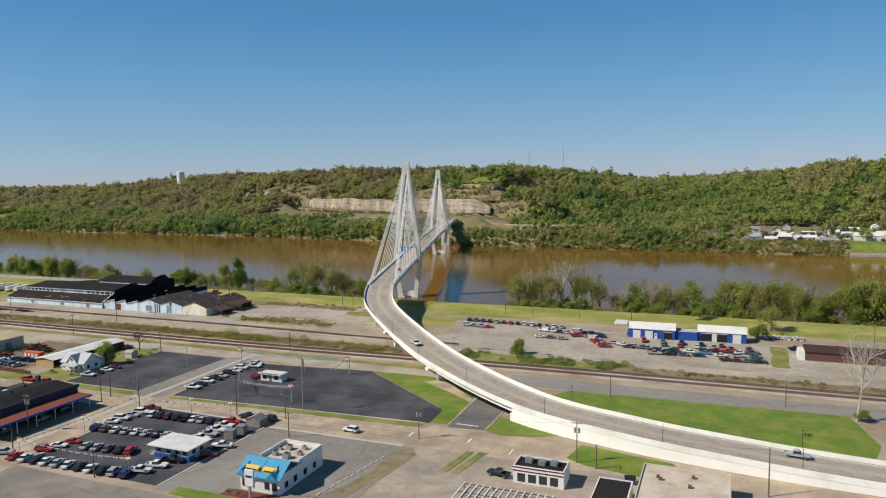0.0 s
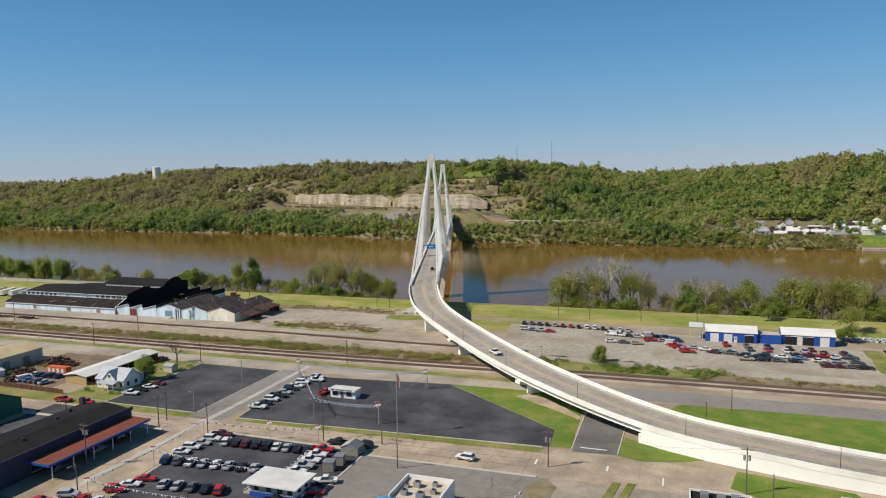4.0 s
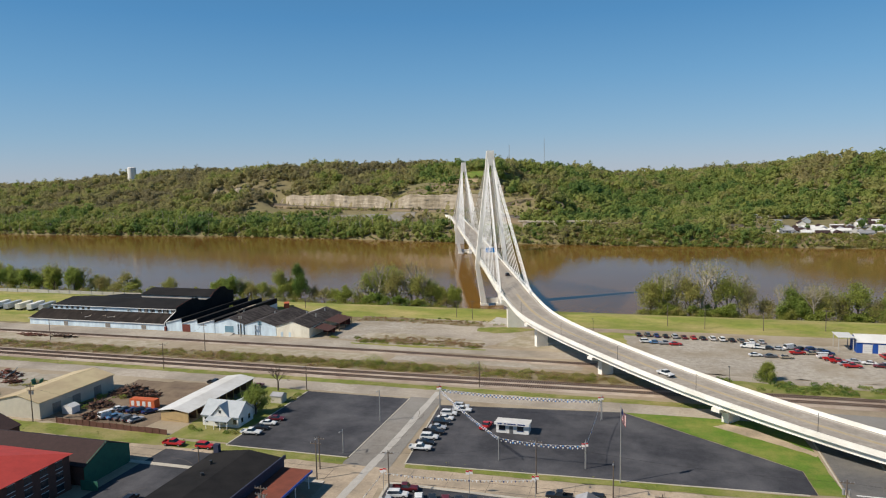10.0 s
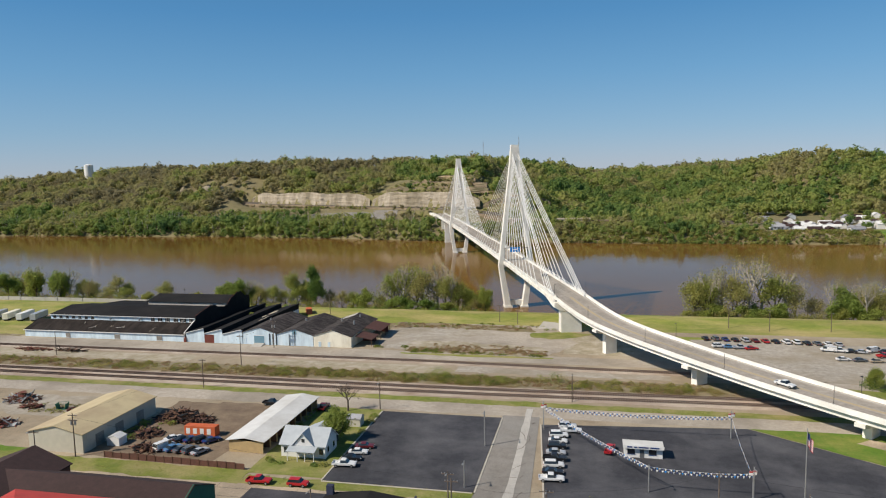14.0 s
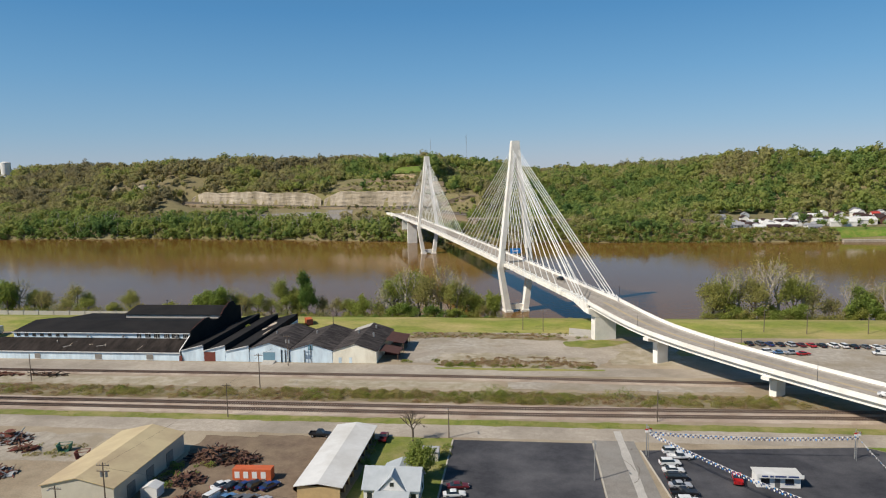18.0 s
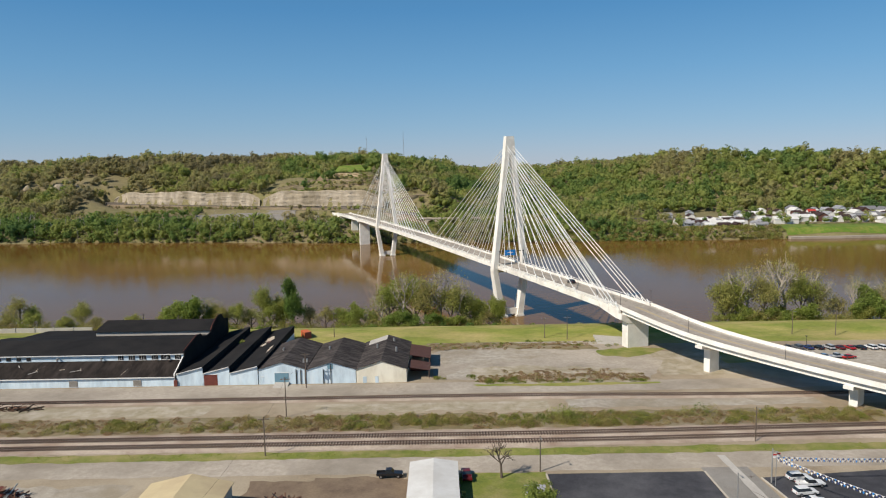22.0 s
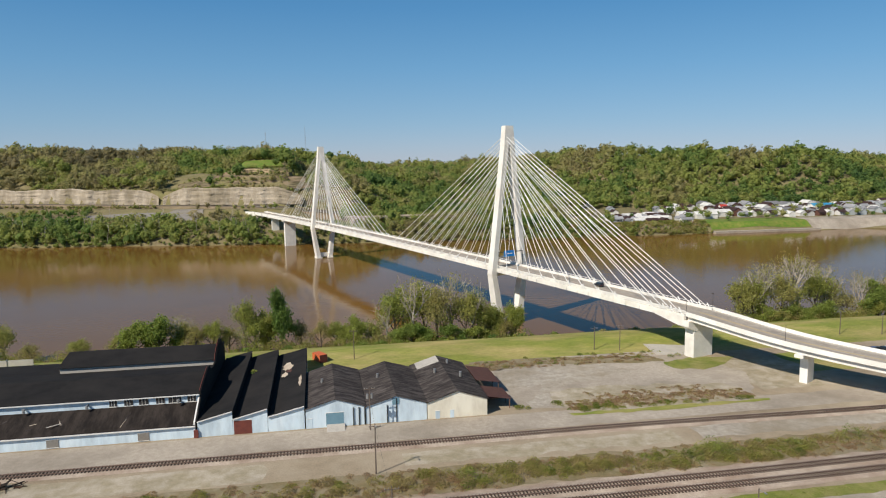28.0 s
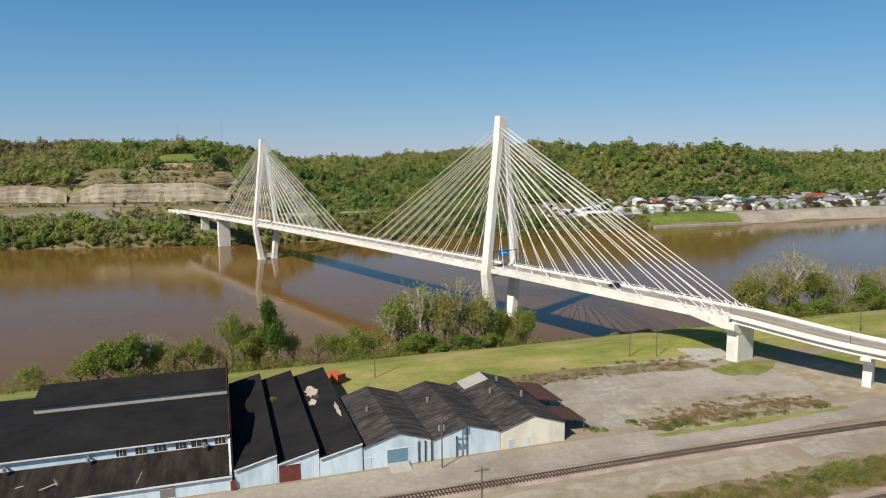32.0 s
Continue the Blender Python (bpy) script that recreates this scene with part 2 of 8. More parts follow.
M["galv"] = mat("galv", (0.45, 0.45, 0.44), None, 2.0, 0.5, metal=0.6)
M["rust_steel"] = mat("rust_steel", (0.13, 0.075, 0.05), (0.19, 0.10, 0.06), 1.5, 0.8, 0.2)
M["rail_steel"] = mat("rail_steel", (0.19, 0.12, 0.09), (0.28, 0.2, 0.16), 3.0, 0.45, metal=0.5)
M["sleeper"] = mat("sleeper", (0.042, 0.031, 0.024), (0.065, 0.049, 0.037), 2.5, 0.95, obj_rand=0.3, island=0.3)
M["ballast"] = mat("ballast", (0.50, 0.415, 0.335), (0.37, 0.30, 0.24), 1.2, 0.97, 0.6, c3=(0.27, 0.195, 0.145), s3=0.08, bdist=0.15)
M["black_roof"] = mat("black_roof", (0.016, 0.0155, 0.016), (0.024, 0.023, 0.023), 0.3, 0.9, 0.1, c3=(0.03, 0.028, 0.027), s3=0.07, spec=0.08)
M["worn_roof"] = mat("worn_roof", (0.022, 0.02, 0.02), (0.06, 0.05, 0.047), 0.9, 0.9, 0.2, spec=0.1, c3=(0.115, 0.10, 0.092), s3=0.55, stretch=(0.35, 1.6, 1))
M["streak_roof"] = mat("streak_roof", (0.018, 0.016, 0.0155), (0.027, 0.022, 0.019), 0.6, 0.92, 0.2, c3=(0.05, 0.041, 0.036), s3=0.45, stretch=(1.2, 0.3, 0.3), spec=0.08)
M["blue_wall"] = mat("blue_wall", (0.62, 0.76, 0.85), (0.70, 0.80, 0.86), 0.4, 0.8, 0.05, c3=(0.47, 0.57, 0.64), s3=0.3, stretch=(1, 1, 0.3))
M["cream_wall"] = mat("cream_wall", (0.84, 0.80, 0.67), (0.79, 0.75, 0.62), 0.4, 0.8, 0.05, c3=(0.66, 0.61, 0.49), s3=0.25, stretch=(1, 1, 0.35))
M["white_wall"] = mat("white_wall", (0.76, 0.75, 0.72), (0.69, 0.68, 0.65), 0.5, 0.75, 0.05)
M["white_roof"] = mat("white_roof", (0.74, 0.73, 0.70), (0.66, 0.65, 0.62), 0.3, 0.55, 0.05, c3=(0.58, 0.56, 0.52), s3=0.12)
M["tan_roof"] = mat("tan_roof", (0.60, 0.49, 0.29), (0.54, 0.44, 0.26), 0.25, 0.6, 0.05, c3=(0.47, 0.36, 0.22), s3=0.12)
M["tan_wall"] = mat("tan_wall", (0.55, 0.51, 0.42), (0.48, 0.445, 0.37), 0.5, 0.7)
M["wood_tan"] = mat("wood_tan", (0.50, 0.36, 0.18), (0.43, 0.31, 0.155), 1.0, 0.8)
M["rust_red"] = mat("rust_red", (0.19, 0.055, 0.04), (0.13, 0.04, 0.032), 0.7, 0.8, 0.1)
M["brick"] = mat("brick", (0.16, 0.075, 0.055), (0.11, 0.055, 0.042), 1.5, 0.9, 0.2)
M["red_roof"] = mat("red_roof", (0.52, 0.065, 0.05), (0.40, 0.05, 0.04), 0.4, 0.7, 0.1)
M["brown_roof"] = mat("brown_roof", (0.062, 0.036, 0.034), (0.045, 0.028, 0.026), 0.8, 0.9, 0.2)
M["green_wall"] = mat("green_wall", (0.035, 0.15, 0.095), (0.028, 0.12, 0.08), 0.8, 0.75)
M["orange_roof"] = mat("orange_roof", (0.225, 0.066, 0.04), (0.15, 0.048, 0.03), 0.6, 0.8, 0.1)
M["navy_wall"] = mat("navy_wall", (0.045, 0.05, 0.085), None, 0.8, 0.75)
M["blue_paint"] = mat("blue_paint", (0.02, 0.085, 0.36), (0.018, 0.07, 0.30), 0.8, 0.6)
M["sky_roof"] = mat("sky_roof", (0.055, 0.30, 0.50), (0.045, 0.25, 0.43), 0.6, 0.55)
M["pale_blue_roof"] = mat("pale_blue_roof", (0.44, 0.47, 0.49), (0.36, 0.39, 0.41), 0.5, 0.5)
M["sign_blue"] = mat("sign_blue", (0.01, 0.22, 0.62), (0.01, 0.2, 0.58), 1.0, 0.5)
M["orange_paint"] = mat("orange_paint", (0.60, 0.14, 0.05), (0.5, 0.11, 0.04), 1.0, 0.6)
M["flat_roof"] = mat("flat_roof", (0.62, 0.53, 0.42), (0.54, 0.46, 0.36), 0.3, 0.85, 0.1, c3=(0.42, 0.34, 0.26), s3=0.2)
M["grey_roof"] = mat("grey_roof", (0.30, 0.30, 0.31), (0.23, 0.23, 0.24), 0.6, 0.8, obj_rand=0.35)
M["house_wall"] = mat("house_wall", (0.72, 0.70, 0.66), (0.62, 0.6, 0.56), 0.5, 0.8, obj_rand=0.2)
M["glass"] = mat("glass", (0.02, 0.025, 0.03), (0.03, 0.035, 0.04), 1.0, 0.08, spec=0.8)
M["tyre"] = mat("tyre", (0.012, 0.012, 0.012), None, 3.0, 0.9)
M["rock"] = mat("rock", (0.50, 0.43, 0.335), (0.37, 0.31, 0.235), 0.16, 0.95, 0.9, c3=(0.27, 0.225, 0.155), s3=0.045, stretch=(1.3, 1.3, 0.45), bdist=1.2)
M["ledge_rock"] = mat("ledge_rock", (0.36, 0.275, 0.185), (0.23, 0.175, 0.115), 0.10, 0.95, 0.8, c3=(0.17, 0.15, 0.085), s3=0.06, stretch=(0.4, 0.4, 2.6), bdist=1.0)
M["dull_blue"] = mat("dull_blue", (0.17, 0.30, 0.37), (0.14, 0.25, 0.32), 0.8, 0.7)
M["bark"] = mat("bark", (0.14, 0.11, 0.085), (0.09, 0.07, 0.055), 1.5, 0.95, 0.4)
M["pale_bark"] = mat("pale_bark", (0.46, 0.41, 0.35), (0.32, 0.28, 0.235), 0.8, 0.9, 0.3)
M["pole_wood"] = mat("pole_wood", (0.16, 0.125, 0.10), (0.12, 0.095, 0.075), 2.0, 0.9)
# browns from 0.85 up are darkened to carry the western slopes' shade too
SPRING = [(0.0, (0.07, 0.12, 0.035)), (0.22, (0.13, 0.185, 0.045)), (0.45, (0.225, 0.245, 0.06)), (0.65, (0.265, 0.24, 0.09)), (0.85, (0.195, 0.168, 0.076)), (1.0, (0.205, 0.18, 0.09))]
# blue is lifted above red and green, painting distance haze into the leaves
M["leaf_far_hazed"] = leaf_mat("leaf_far_hazed", [(q_, (c_[0] * 1.50, c_[1] * 1.53, c_[2] * 1.75)) for q_, c_ in SPRING], 0.7, 0.0, 0.3)
BRUSH = [(0.0, (0.17, 0.225, 0.05)), (0.3, (0.31, 0.32, 0.08)), (0.55, (0.41, 0.345, 0.14)), (0.8, (0.41, 0.305, 0.175)), (1.0, (0.40, 0.265, 0.16))]
M["brush"] = leaf_mat("brush", BRUSH, 0.5, 0.0)
M["rust_brown"] = mat("rust_brown", (0.11, 0.05, 0.038), (0.075, 0.037, 0.03), 0.7, 0.8, 0.1)
M["leaf"] = leaf_mat("leaf", [(q_, tuple(v * 1.55 for v in c_)) for q_, c_ in SPRING], 0.5, 0.12, 0.0)

# river water: brown, silty, with a faint ripple
wm = mat("river", (0.168, 0.089, 0.021), (0.15, 0.079, 0.019), 0.01, 0.05, spec=0.075, c3=(0.185, 0.10, 0.026), s3=0.004)
_n = wm.node_tree.nodes.new("ShaderNodeTexNoise")
_n.inputs["Scale"].default_value, _n.inputs["Detail"].default_value = 0.35, 4
_b = wm.node_tree.nodes.new("ShaderNodeBump")
_b.inputs["Strength"].default_value, _b.inputs["Distance"].default_value = 0.11, 0.5
_t = wm.node_tree.nodes.new("ShaderNodeTexCoord")
wm.node_tree.links.new(_t.outputs["Object"], _n.inputs["Vector"])
wm.node_tree.links.new(_n.outputs["Fac"], _b.inputs["Height"])
wm.node_tree.links.new(_b.outputs["Normal"], wm.node_tree.nodes["Principled BSDF"].inputs["Normal"])
M["river"] = wm

# ---- mesh helpers ----
class MB:
    """Collects the faces of one mesh."""
    def __init__(self):
        self.v, self.f = [], []

    def add(self, verts, faces):
        k = len(self.v)
        self.v += [tuple(p) for p in verts]
        self.f += [tuple(i + k for i in q) for q in faces]
        return self

    def box(self, x0, y0, z0, x1, y1, z1):
        return self.prism([(x0, y0), (x1, y0), (x1, y1), (x0, y1)], z0, z1)

    def prism(self, poly, z0, z1):
        n = len(poly)
        vs = [(x, y, z0) for x, y in poly] + [(x, y, z1) for x, y in poly]
        return self.add(vs, [tuple(range(n - 1, -1, -1)), tuple(range(n, 2 * n))] + [(i, (i + 1) % n, n + (i + 1) % n, n + i) for i in range(n)])

    def side(self, prof, y0, y1, axis="y"):
        """A profile of (across, z) drawn out along y (or along x)."""
        n = len(prof)
        vs = [(a, y, z) if axis == "y" else (y, a, z) for y in (y0, y1) for a, z in prof]
        return self.add(vs, [tuple(range(n)), tuple(range(2 * n - 1, n - 1, -1))] + [(i, n + i, n + (i + 1) % n, (i + 1) % n) for i in range(n)])

    def chain(self, pts, r, n=3):
        """One thin unbroken cord through points."""
        vs, fs = [], []
        d = (Vector(pts[-1]) - Vector(pts[0])).normalized()
        u = d.orthogonal().normalized()
        w = d.cross(u)
        for p in pts:
            vs += [Vector(p) + u * (r * math.cos(k * 6.2832 / n)) + w * (r * math.sin(k * 6.2832 / n)) for k in range(n)]
        for q in range(len(pts) - 1):
            fs += [(q * n + k, q * n + (k + 1) % n, (q + 1) * n + (k + 1) % n, (q + 1) * n + k) for k in range(n)]
        return self.add(vs, fs)

    def tube(self, a, b, r0, r1=None, n=6):
        a, b = Vector(a), Vector(b)
        r1 = r0 if r1 is None else r1
        d = (b - a).normalized()
        u = d.orthogonal().normalized()
        w = d.cross(u)
        vs = []
        for p, r in ((a, r0), (b, r1)):
            vs += [tuple(p + r * (math.cos(2 * math.pi * i / n) * u + math.sin(2 * math.pi * i / n) * w)) for i in range(n)]
        return self.add(vs, [tuple(range(n - 1, -1, -1)), tuple(range(n, 2 * n))] + [(i, (i + 1) % n, n + (i + 1) % n, n + i) for i in range(n)])

    def mesh(self, name, material, smooth=False):
        me = bpy.data.meshes.new(name)
        me.from_pydata(self.v, [], self.f)
        if material:
            me.materials.append(material)
        if smooth:
            me.polygons.foreach_set("use_smooth", [True] * len(me.polygons))
        me.update()
        return me


def thing(name, x=0, y=0, z=0, rz=0, label="", category="", group="", kind=""):
    ob = new(name)
    ob.matrix_basis = pose(x, y, z, 0, 0, rz)
    return tagged(ob, label, category, group, kind)


def part(name, mb, material, parent=None, label="", smooth=False):
    me = mb if isinstance(mb, bpy.types.Mesh) else mb.mesh(name, M[material], smooth)
    ob = new(name, me)
    ob.parent = parent
    return tagged(ob, label) if label else ob


def structure(name, mb, material, label, category, kind="structure"):
    return tagged(part(name, mb, material), label, category, "", kind)


def np_mesh(name, verts, faces, material, tint=None):
    """A mesh from arrays; faces all with the same number of corners."""
    me = bpy.data.meshes.new(name)
    nv, (nf, k) = len(verts), faces.shape
    me.vertices.add(nv)
    me.vertices.foreach_set("co", verts.astype(np.float32).ravel())
    me.loops.add(nf * k)
    me.loops.foreach_set("vertex_index", faces.astype(np.int32).ravel())
    me.polygons.add(nf)
    me.polygons.foreach_set("loop_start", np.arange(0, nf * k, k, dtype=np.int32))
    me.polygons.foreach_set("loop_total", np.full(nf, k, dtype=np.int32))
    if tint is not None:
        at = me.attributes.new("tint", "FLOAT", "POINT")
        at.data.foreach_set("value", tint.astype(np.float32))
    me.materials.append(M[material])
    me.update(calc_edges=True)
    me.validate()
    return me


def smooth01(v):
    v = np.clip(v, 0, 1)
    return v * v * (3 - 2 * v)


def wavy(x, y, s, seed=0.0):
    """Cheap smooth noise of about -1 to 1 for arrays."""
    x, y = np.asarray(x, float) / s, np.asarray(y, float) / s
    return (np.sin(1.7 * x + 0.6 * y + seed) + np.sin(-0.9 * x + 1.9 * y + 2.1 + seed * 1.7) + np.sin(2.9 * x - 1.3 * y + 4.2 + seed * 0.7) * 0.7 + np.sin(3.7 * x + 3.1 * y + seed * 2.3) * 0.5) / 3.2


# ---- the lie of the land ----
WATER = -11.8
# stations from west to east: x, near bank y, far bank y, foot y, foot z, ridge y, ridge z
LAND = np.array([
    (-5000, 560, 1000, 1200, 20, 2200, 44), (-1700, 560, 900, 990, 10, 1700, 42), (-1460, 545, 880, 960, 10, 1480, 43), (-1350, 535, 875, 952, 12, 1330, 52),
    (-1250, 530, 870, 950, 12, 1300, 65), (-1050, 520, 860, 950, 10, 1300, 72), (-850, 490, 850, 950, 8, 1230, 74), (-650, 450, 848, 965, 10, 1230, 78),
    (-480, 424, 825, 950, 14, 1230, 76), (-350, 408, 800, 940, 12, 1240, 80), (-250, 405, 786, 960, 5, 1300, 64), (-160, 404, 778, 980, 2, 1440, 50),
    (-50, 402, 772, 1000, 2, 1480, 52), (50, 400, 770, 975, 2, 1300, 54), (165, 398, 768, 960, 2, 1200, 73), (300, 400, 768, 945, 2, 1110, 68),
    (430, 405, 770, 930, 2, 1040, 64), (520, 410, 772, 950, 3, 1100, 61), (640, 412, 775, 965, 4, 1200, 55), (800, 420, 780, 980, 4, 1300, 49),
    (1500, 430, 800, 1000, 8, 1500, 53), (5000, 430, 800, 1100, 12, 2200, 53)], float)


def land(x, y):
    """Height of the ground."""
    x, y = np.asarray(x, float), np.asarray(y, float)
    nb, fb, fy, fz, ry, rz = (np.interp(x, LAND[:, 0], LAND[:, k]) for k in range(1, 7))
    nb = nb + 3 * wavy(x, x * 0, 25)
    lev = 1.4 * np.exp(-((y - 345) / 9.0) ** 2)
    near = lev * smooth01((y - 318) / 12) - smooth01((y - 352) / 48 * 48 / np.maximum(nb - 352, 5)) * 12.6
    fb = fb + 4 * wavy(x, x * 0, 40, 3)
    up = WATER - 1.0 + smooth01((y - fb + 4) / 22) * (11.0) + smooth01((y - fb - 15) / np.maximum(fy - fb - 15, 20)) * (fz + 1.8)
    k = (y - fy) / (ry - fy)
    rough = 20 * wavy(x, y * 0.5, 78, 1.0) + 6 * wavy(x, y * 0.8, 30, 2.0)
    slope = smooth01(k) * (rz - fz) * 0.55 + np.clip(k, 0, 1) ** 1.1 * (rz - fz) * 0.45 + rough * np.clip(k * 3, 0, 1) * (1 - 0.85 * np.clip(k, 0, 1))
    back = -np.clip((y - ry) / 700, 0, 1) * (rz - 48) + 2 * smooth01((y - 2500) / 600) * (1 + 0.3 * wavy(x, y, 300))
    far = up + np.where(y > fy, slope + back, 0)
    # the bench and the cut slope above the highway
    cyl = np.interp(x, [-760, -676, -600, -501, -436, -346, -270, -180], [1100, 1058, 1022, 990, 966, 938, 920, 905])
    d = y - cyl
    on = smooth01((x + 745) / 40) * smooth01((-285 - x) / 30)
    shelf = np.where(d < 3, np.where(d > -42, 15.5, far), np.minimum(34 + np.clip(d - 8, 0, 500) * 0.42, np.maximum(far + 14, 34)))
    far = far * (1 - on) + np.where((d > -42) & (d < 150), np.where(d < 3, shelf, np.maximum(far, shelf * smooth01((150 - d) / 60))), far) * on
    # ledges climbing to a round grassy knoll, and the bare brown slope east of them
    steps = np.interp(d, [6, 8, 21, 27, 41, 47, 61, 70, 95, 150, 260, 300], [0, 38, 39, 45, 46, 51.5, 52.5, 59, 60, 70, 70, 60])
    far = np.where((d > 6) & (d < 300), np.maximum(far, steps * smooth01((x + 445) / 40 - np.clip(d - 30, 0, 40) / 60) * smooth01((-285 - x) / 40)), far)
    east = np.interp(d, [-12, 0, 18, 60, 120], [8, 14, 34, 40, 30])
    far = np.where((d > -12) & (d < 120), np.maximum(far, east * smooth01((x + 330) / 30) * smooth01((-185 - x) / 60)), far)
    bed = WATER - 2.0
    z = np.where(y < nb + 3, np.maximum(near, bed), np.where(y > fb - 30, np.maximum(far, bed), bed))
    return z


def axis_steps(*spans):
    out = []
    for a, b, n in spans:
        out += list(np.linspace(a, b, n, endpoint=False))
    return np.array(out + [spans[-1][1]])


gx = axis_steps((-4800, -1500, 30), (-1500, -800, 70), (-800, 500, 200), (500, 1000, 50), (1000, 4800, 30))
gy = axis_steps((-1500, 0, 12), (0, 310, 24), (310, 440, 50), (440, 740, 14), (740, 1000, 66), (1000, 1500, 80), (1500, 4800, 60))
GX, GY = np.meshgrid(gx, gy)
verts = np.stack([GX.ravel(), GY.ravel(), land(GX, GY).ravel()], 1)
i, j = np.meshgrid(np.arange(len(gx) - 1), np.arange(len(gy) - 1))
a = (j * len(gx) + i).ravel()
faces = np.stack([a, a + 1, a + 1 + len(gx), a + len(gx)], 1)
gm = np_mesh("ground", verts, faces, "dirt")
gm.materials.append(M["dry_grass"])
gm.materials.append(M["hill_soil"])
cy = verts[faces].mean(1)[:, 1]
gm.polygons.foreach_set("material_index", np.where(cy > 740, 2, np.where(cy > 322, 1, 0)).astype(np.int32))
gm.polygons.foreach_set("use_smooth", np.ones(len(faces), bool))
ground = tagged(new("ground", gm), "bare dirt flats, grassy river bank and wooded hill soil", "ground", "", "structure")
structure("river_water", MB().add([(-4800, 330, WATER), (4800, 330, WATER), (4800, 1010, WATER), (-4800, 1010, WATER)], [(0, 1, 2, 3)]), "river", "wide silty brown river with a smooth surface", "river")


def drape(name, x0, x1, y0, y1, material, label, category, lift=0.35, n=24):
    """A sheet that follows the lie of the land."""
    X_, Y_ = np.meshgrid(np.linspace(x0, x1, n), np.linspace(y0, y1, n))
    v_ = np.stack([X_.ravel(), Y_.ravel(), land(X_, Y_).ravel() + lift], 1)
    a_ = (np.arange(n - 1)[:, None] * n + np.arange(n - 1)[None]).ravel()
    return tagged(new(name, np_mesh(name, v_, np.stack([a_, a_ + 1, a_ + 1 + n, a_ + n], 1), material)), label, category, "", "structure")


def patch(name, poly, material, label, category, z=0.03, wob=0.0, step=3.0, seed=0.0):
    """A flat sheet on the ground; wob gives it an uneven, grown edge."""
    pts = []
    n = len(poly)
    for k in range(n):
        ax, ay = poly[k]
        bx, by = poly[(k + 1) % n]
        d = math.hypot(bx - ax, by - ay)
        cnt = max(1, int(d / step)) if wob else 1
        for q in range(cnt):
            t = q / cnt
            x, y = ax + (bx - ax) * t, ay + (by - ay) * t
            if wob:
                w = wob * float(wavy(x, y, 4.0, seed) + 0.6 * wavy(x, y, 1.7, seed + 1))
                w *= min(1.0, 6.0 * t * (1.0 - t))
                x, y = x - (by - ay) / d * w, y + (bx - ax) / d * w
            pts.append((x, y))
    bm = bmesh.new()
    bm.faces.new([bm.verts.new((x, y, z)) for x, y in pts])
    bmesh.ops.triangulate(bm, faces=bm.faces[:])
    me = bpy.data.meshes.new(name)
    bm.to_mesh(me)
    bm.free()
    me.materials.append(M[material])
    ob = new(name, me)
    return tagged(ob, label, category, "", "structure")


# ---- roads, lots and verges ----
def rect(x0, y0, x1, y1):
    return [(x0, y0), (x1, y0), (x1, y1), (x0, y1)]


patch("road_north", rect(-460, 216.6, 140, 225.2), "gravel", "grey worn asphalt road beside the railway", "road", 0.03, 0.35)
patch("road_north_east", rect(-66, 217.6, 140, 228.6), "old_asphalt", "smooth grey road beside the railway", "road", 0.045, 0.4)
patch("verge_rail", rect(-460, 225.0, -72, 229.0), "grass", "narrow strip of green and dry grass", "grass", 0.05, 0.5, 1.0)
patch("road_south", [(-330, 155), (-178, 156), (-74.4, 156.8), (-74.4, 169.9), (-178, 167), (-330, 166.5)], "concrete_road", "tan worn concrete street", "road", 0.03)
patch("road_south", [(-74.3, 156.8), (-52.1, 156.9), (-52.1, 174), (-72, 174), (-74.3, 170)], "concrete_road", "tan worn concrete street corner", "road", 0.034)
patch("road_south", [(-52, 156.9), (0, 154.5), (60, 151), (60, 162), (-40, 172), (-52, 174)], "concrete_road", "tan worn concrete street", "road", 0.03)
patch("verge_lot", [(-163, 167.2), (-76, 170.3), (-75.5, 173.2), (-163.6, 170.6)], "grass", "yellowing grass strip along the lot", "grass", 0.07, 0.35, 2.0)
patch("verge_west", rect(-300, 165.2, -230, 172.2), "grass", "lush green grass verge before a fence", "grass", 0.055, 0.6, 1.8)
patch("verge_west", rect(-230, 165.6, -178, 169.8), "grass", "rough green grass verge", "grass", 0.06, 0.7, 2.0)
patch("asphalt_lot_west", rect(-212, 170, -178.4, 215), "asphalt", "empty freshly sealed black asphalt lot", "lot", 0.08)
patch("asphalt_lot_east", [(-167.3, 211.5), (-115.3, 216.8), (-75.2, 186.2), (-74.6, 174.4), (-163.5, 169.8)], "asphalt", "black asphalt sales lot", "lot", 0.08)
patch("lane", [(-178.3, 166), (-166.4, 166), (-168.2, 217), (-178.3, 217)], "old_asphalt", "worn grey lane between two lots", "lane", 0.06)
patch("lane_south", [(-175, 100), (-158.5, 100), (-166.4, 167), (-178.3, 167)], "concrete_road", "tan worn concrete lane", "lane", 0.05)
patch("lane_strip", [(-172.5, 113.0), (-172.2, 143.1), (-171.8, 182.1), (-172.3, 223.2), (-170.5, 223.2), (-169.9, 182.1), (-170.3, 143.1), (-170.6, 113.0)], "pale_concrete", "pale patched trench along the lane", "lane", 0.085, 0.2, 2.0)
patch("lawn_triangle", [(-115, 217), (-72, 217.5), (-70, 196), (-69.2, 175), (-74.4, 174.6), (-75, 186.4)], "lawn", "bright green mown grass", "grass", 0.06, 0.3)
patch("sand_patch", [(-92, 211), (-88, 214), (-82, 211), (-75, 204), (-69.5, 197.5), (-70.5, 195.5), (-77, 201), (-86, 207)], "concrete_road", "sandy bare earth round a pier", "soil", 0.09, 0.4, 1.5)
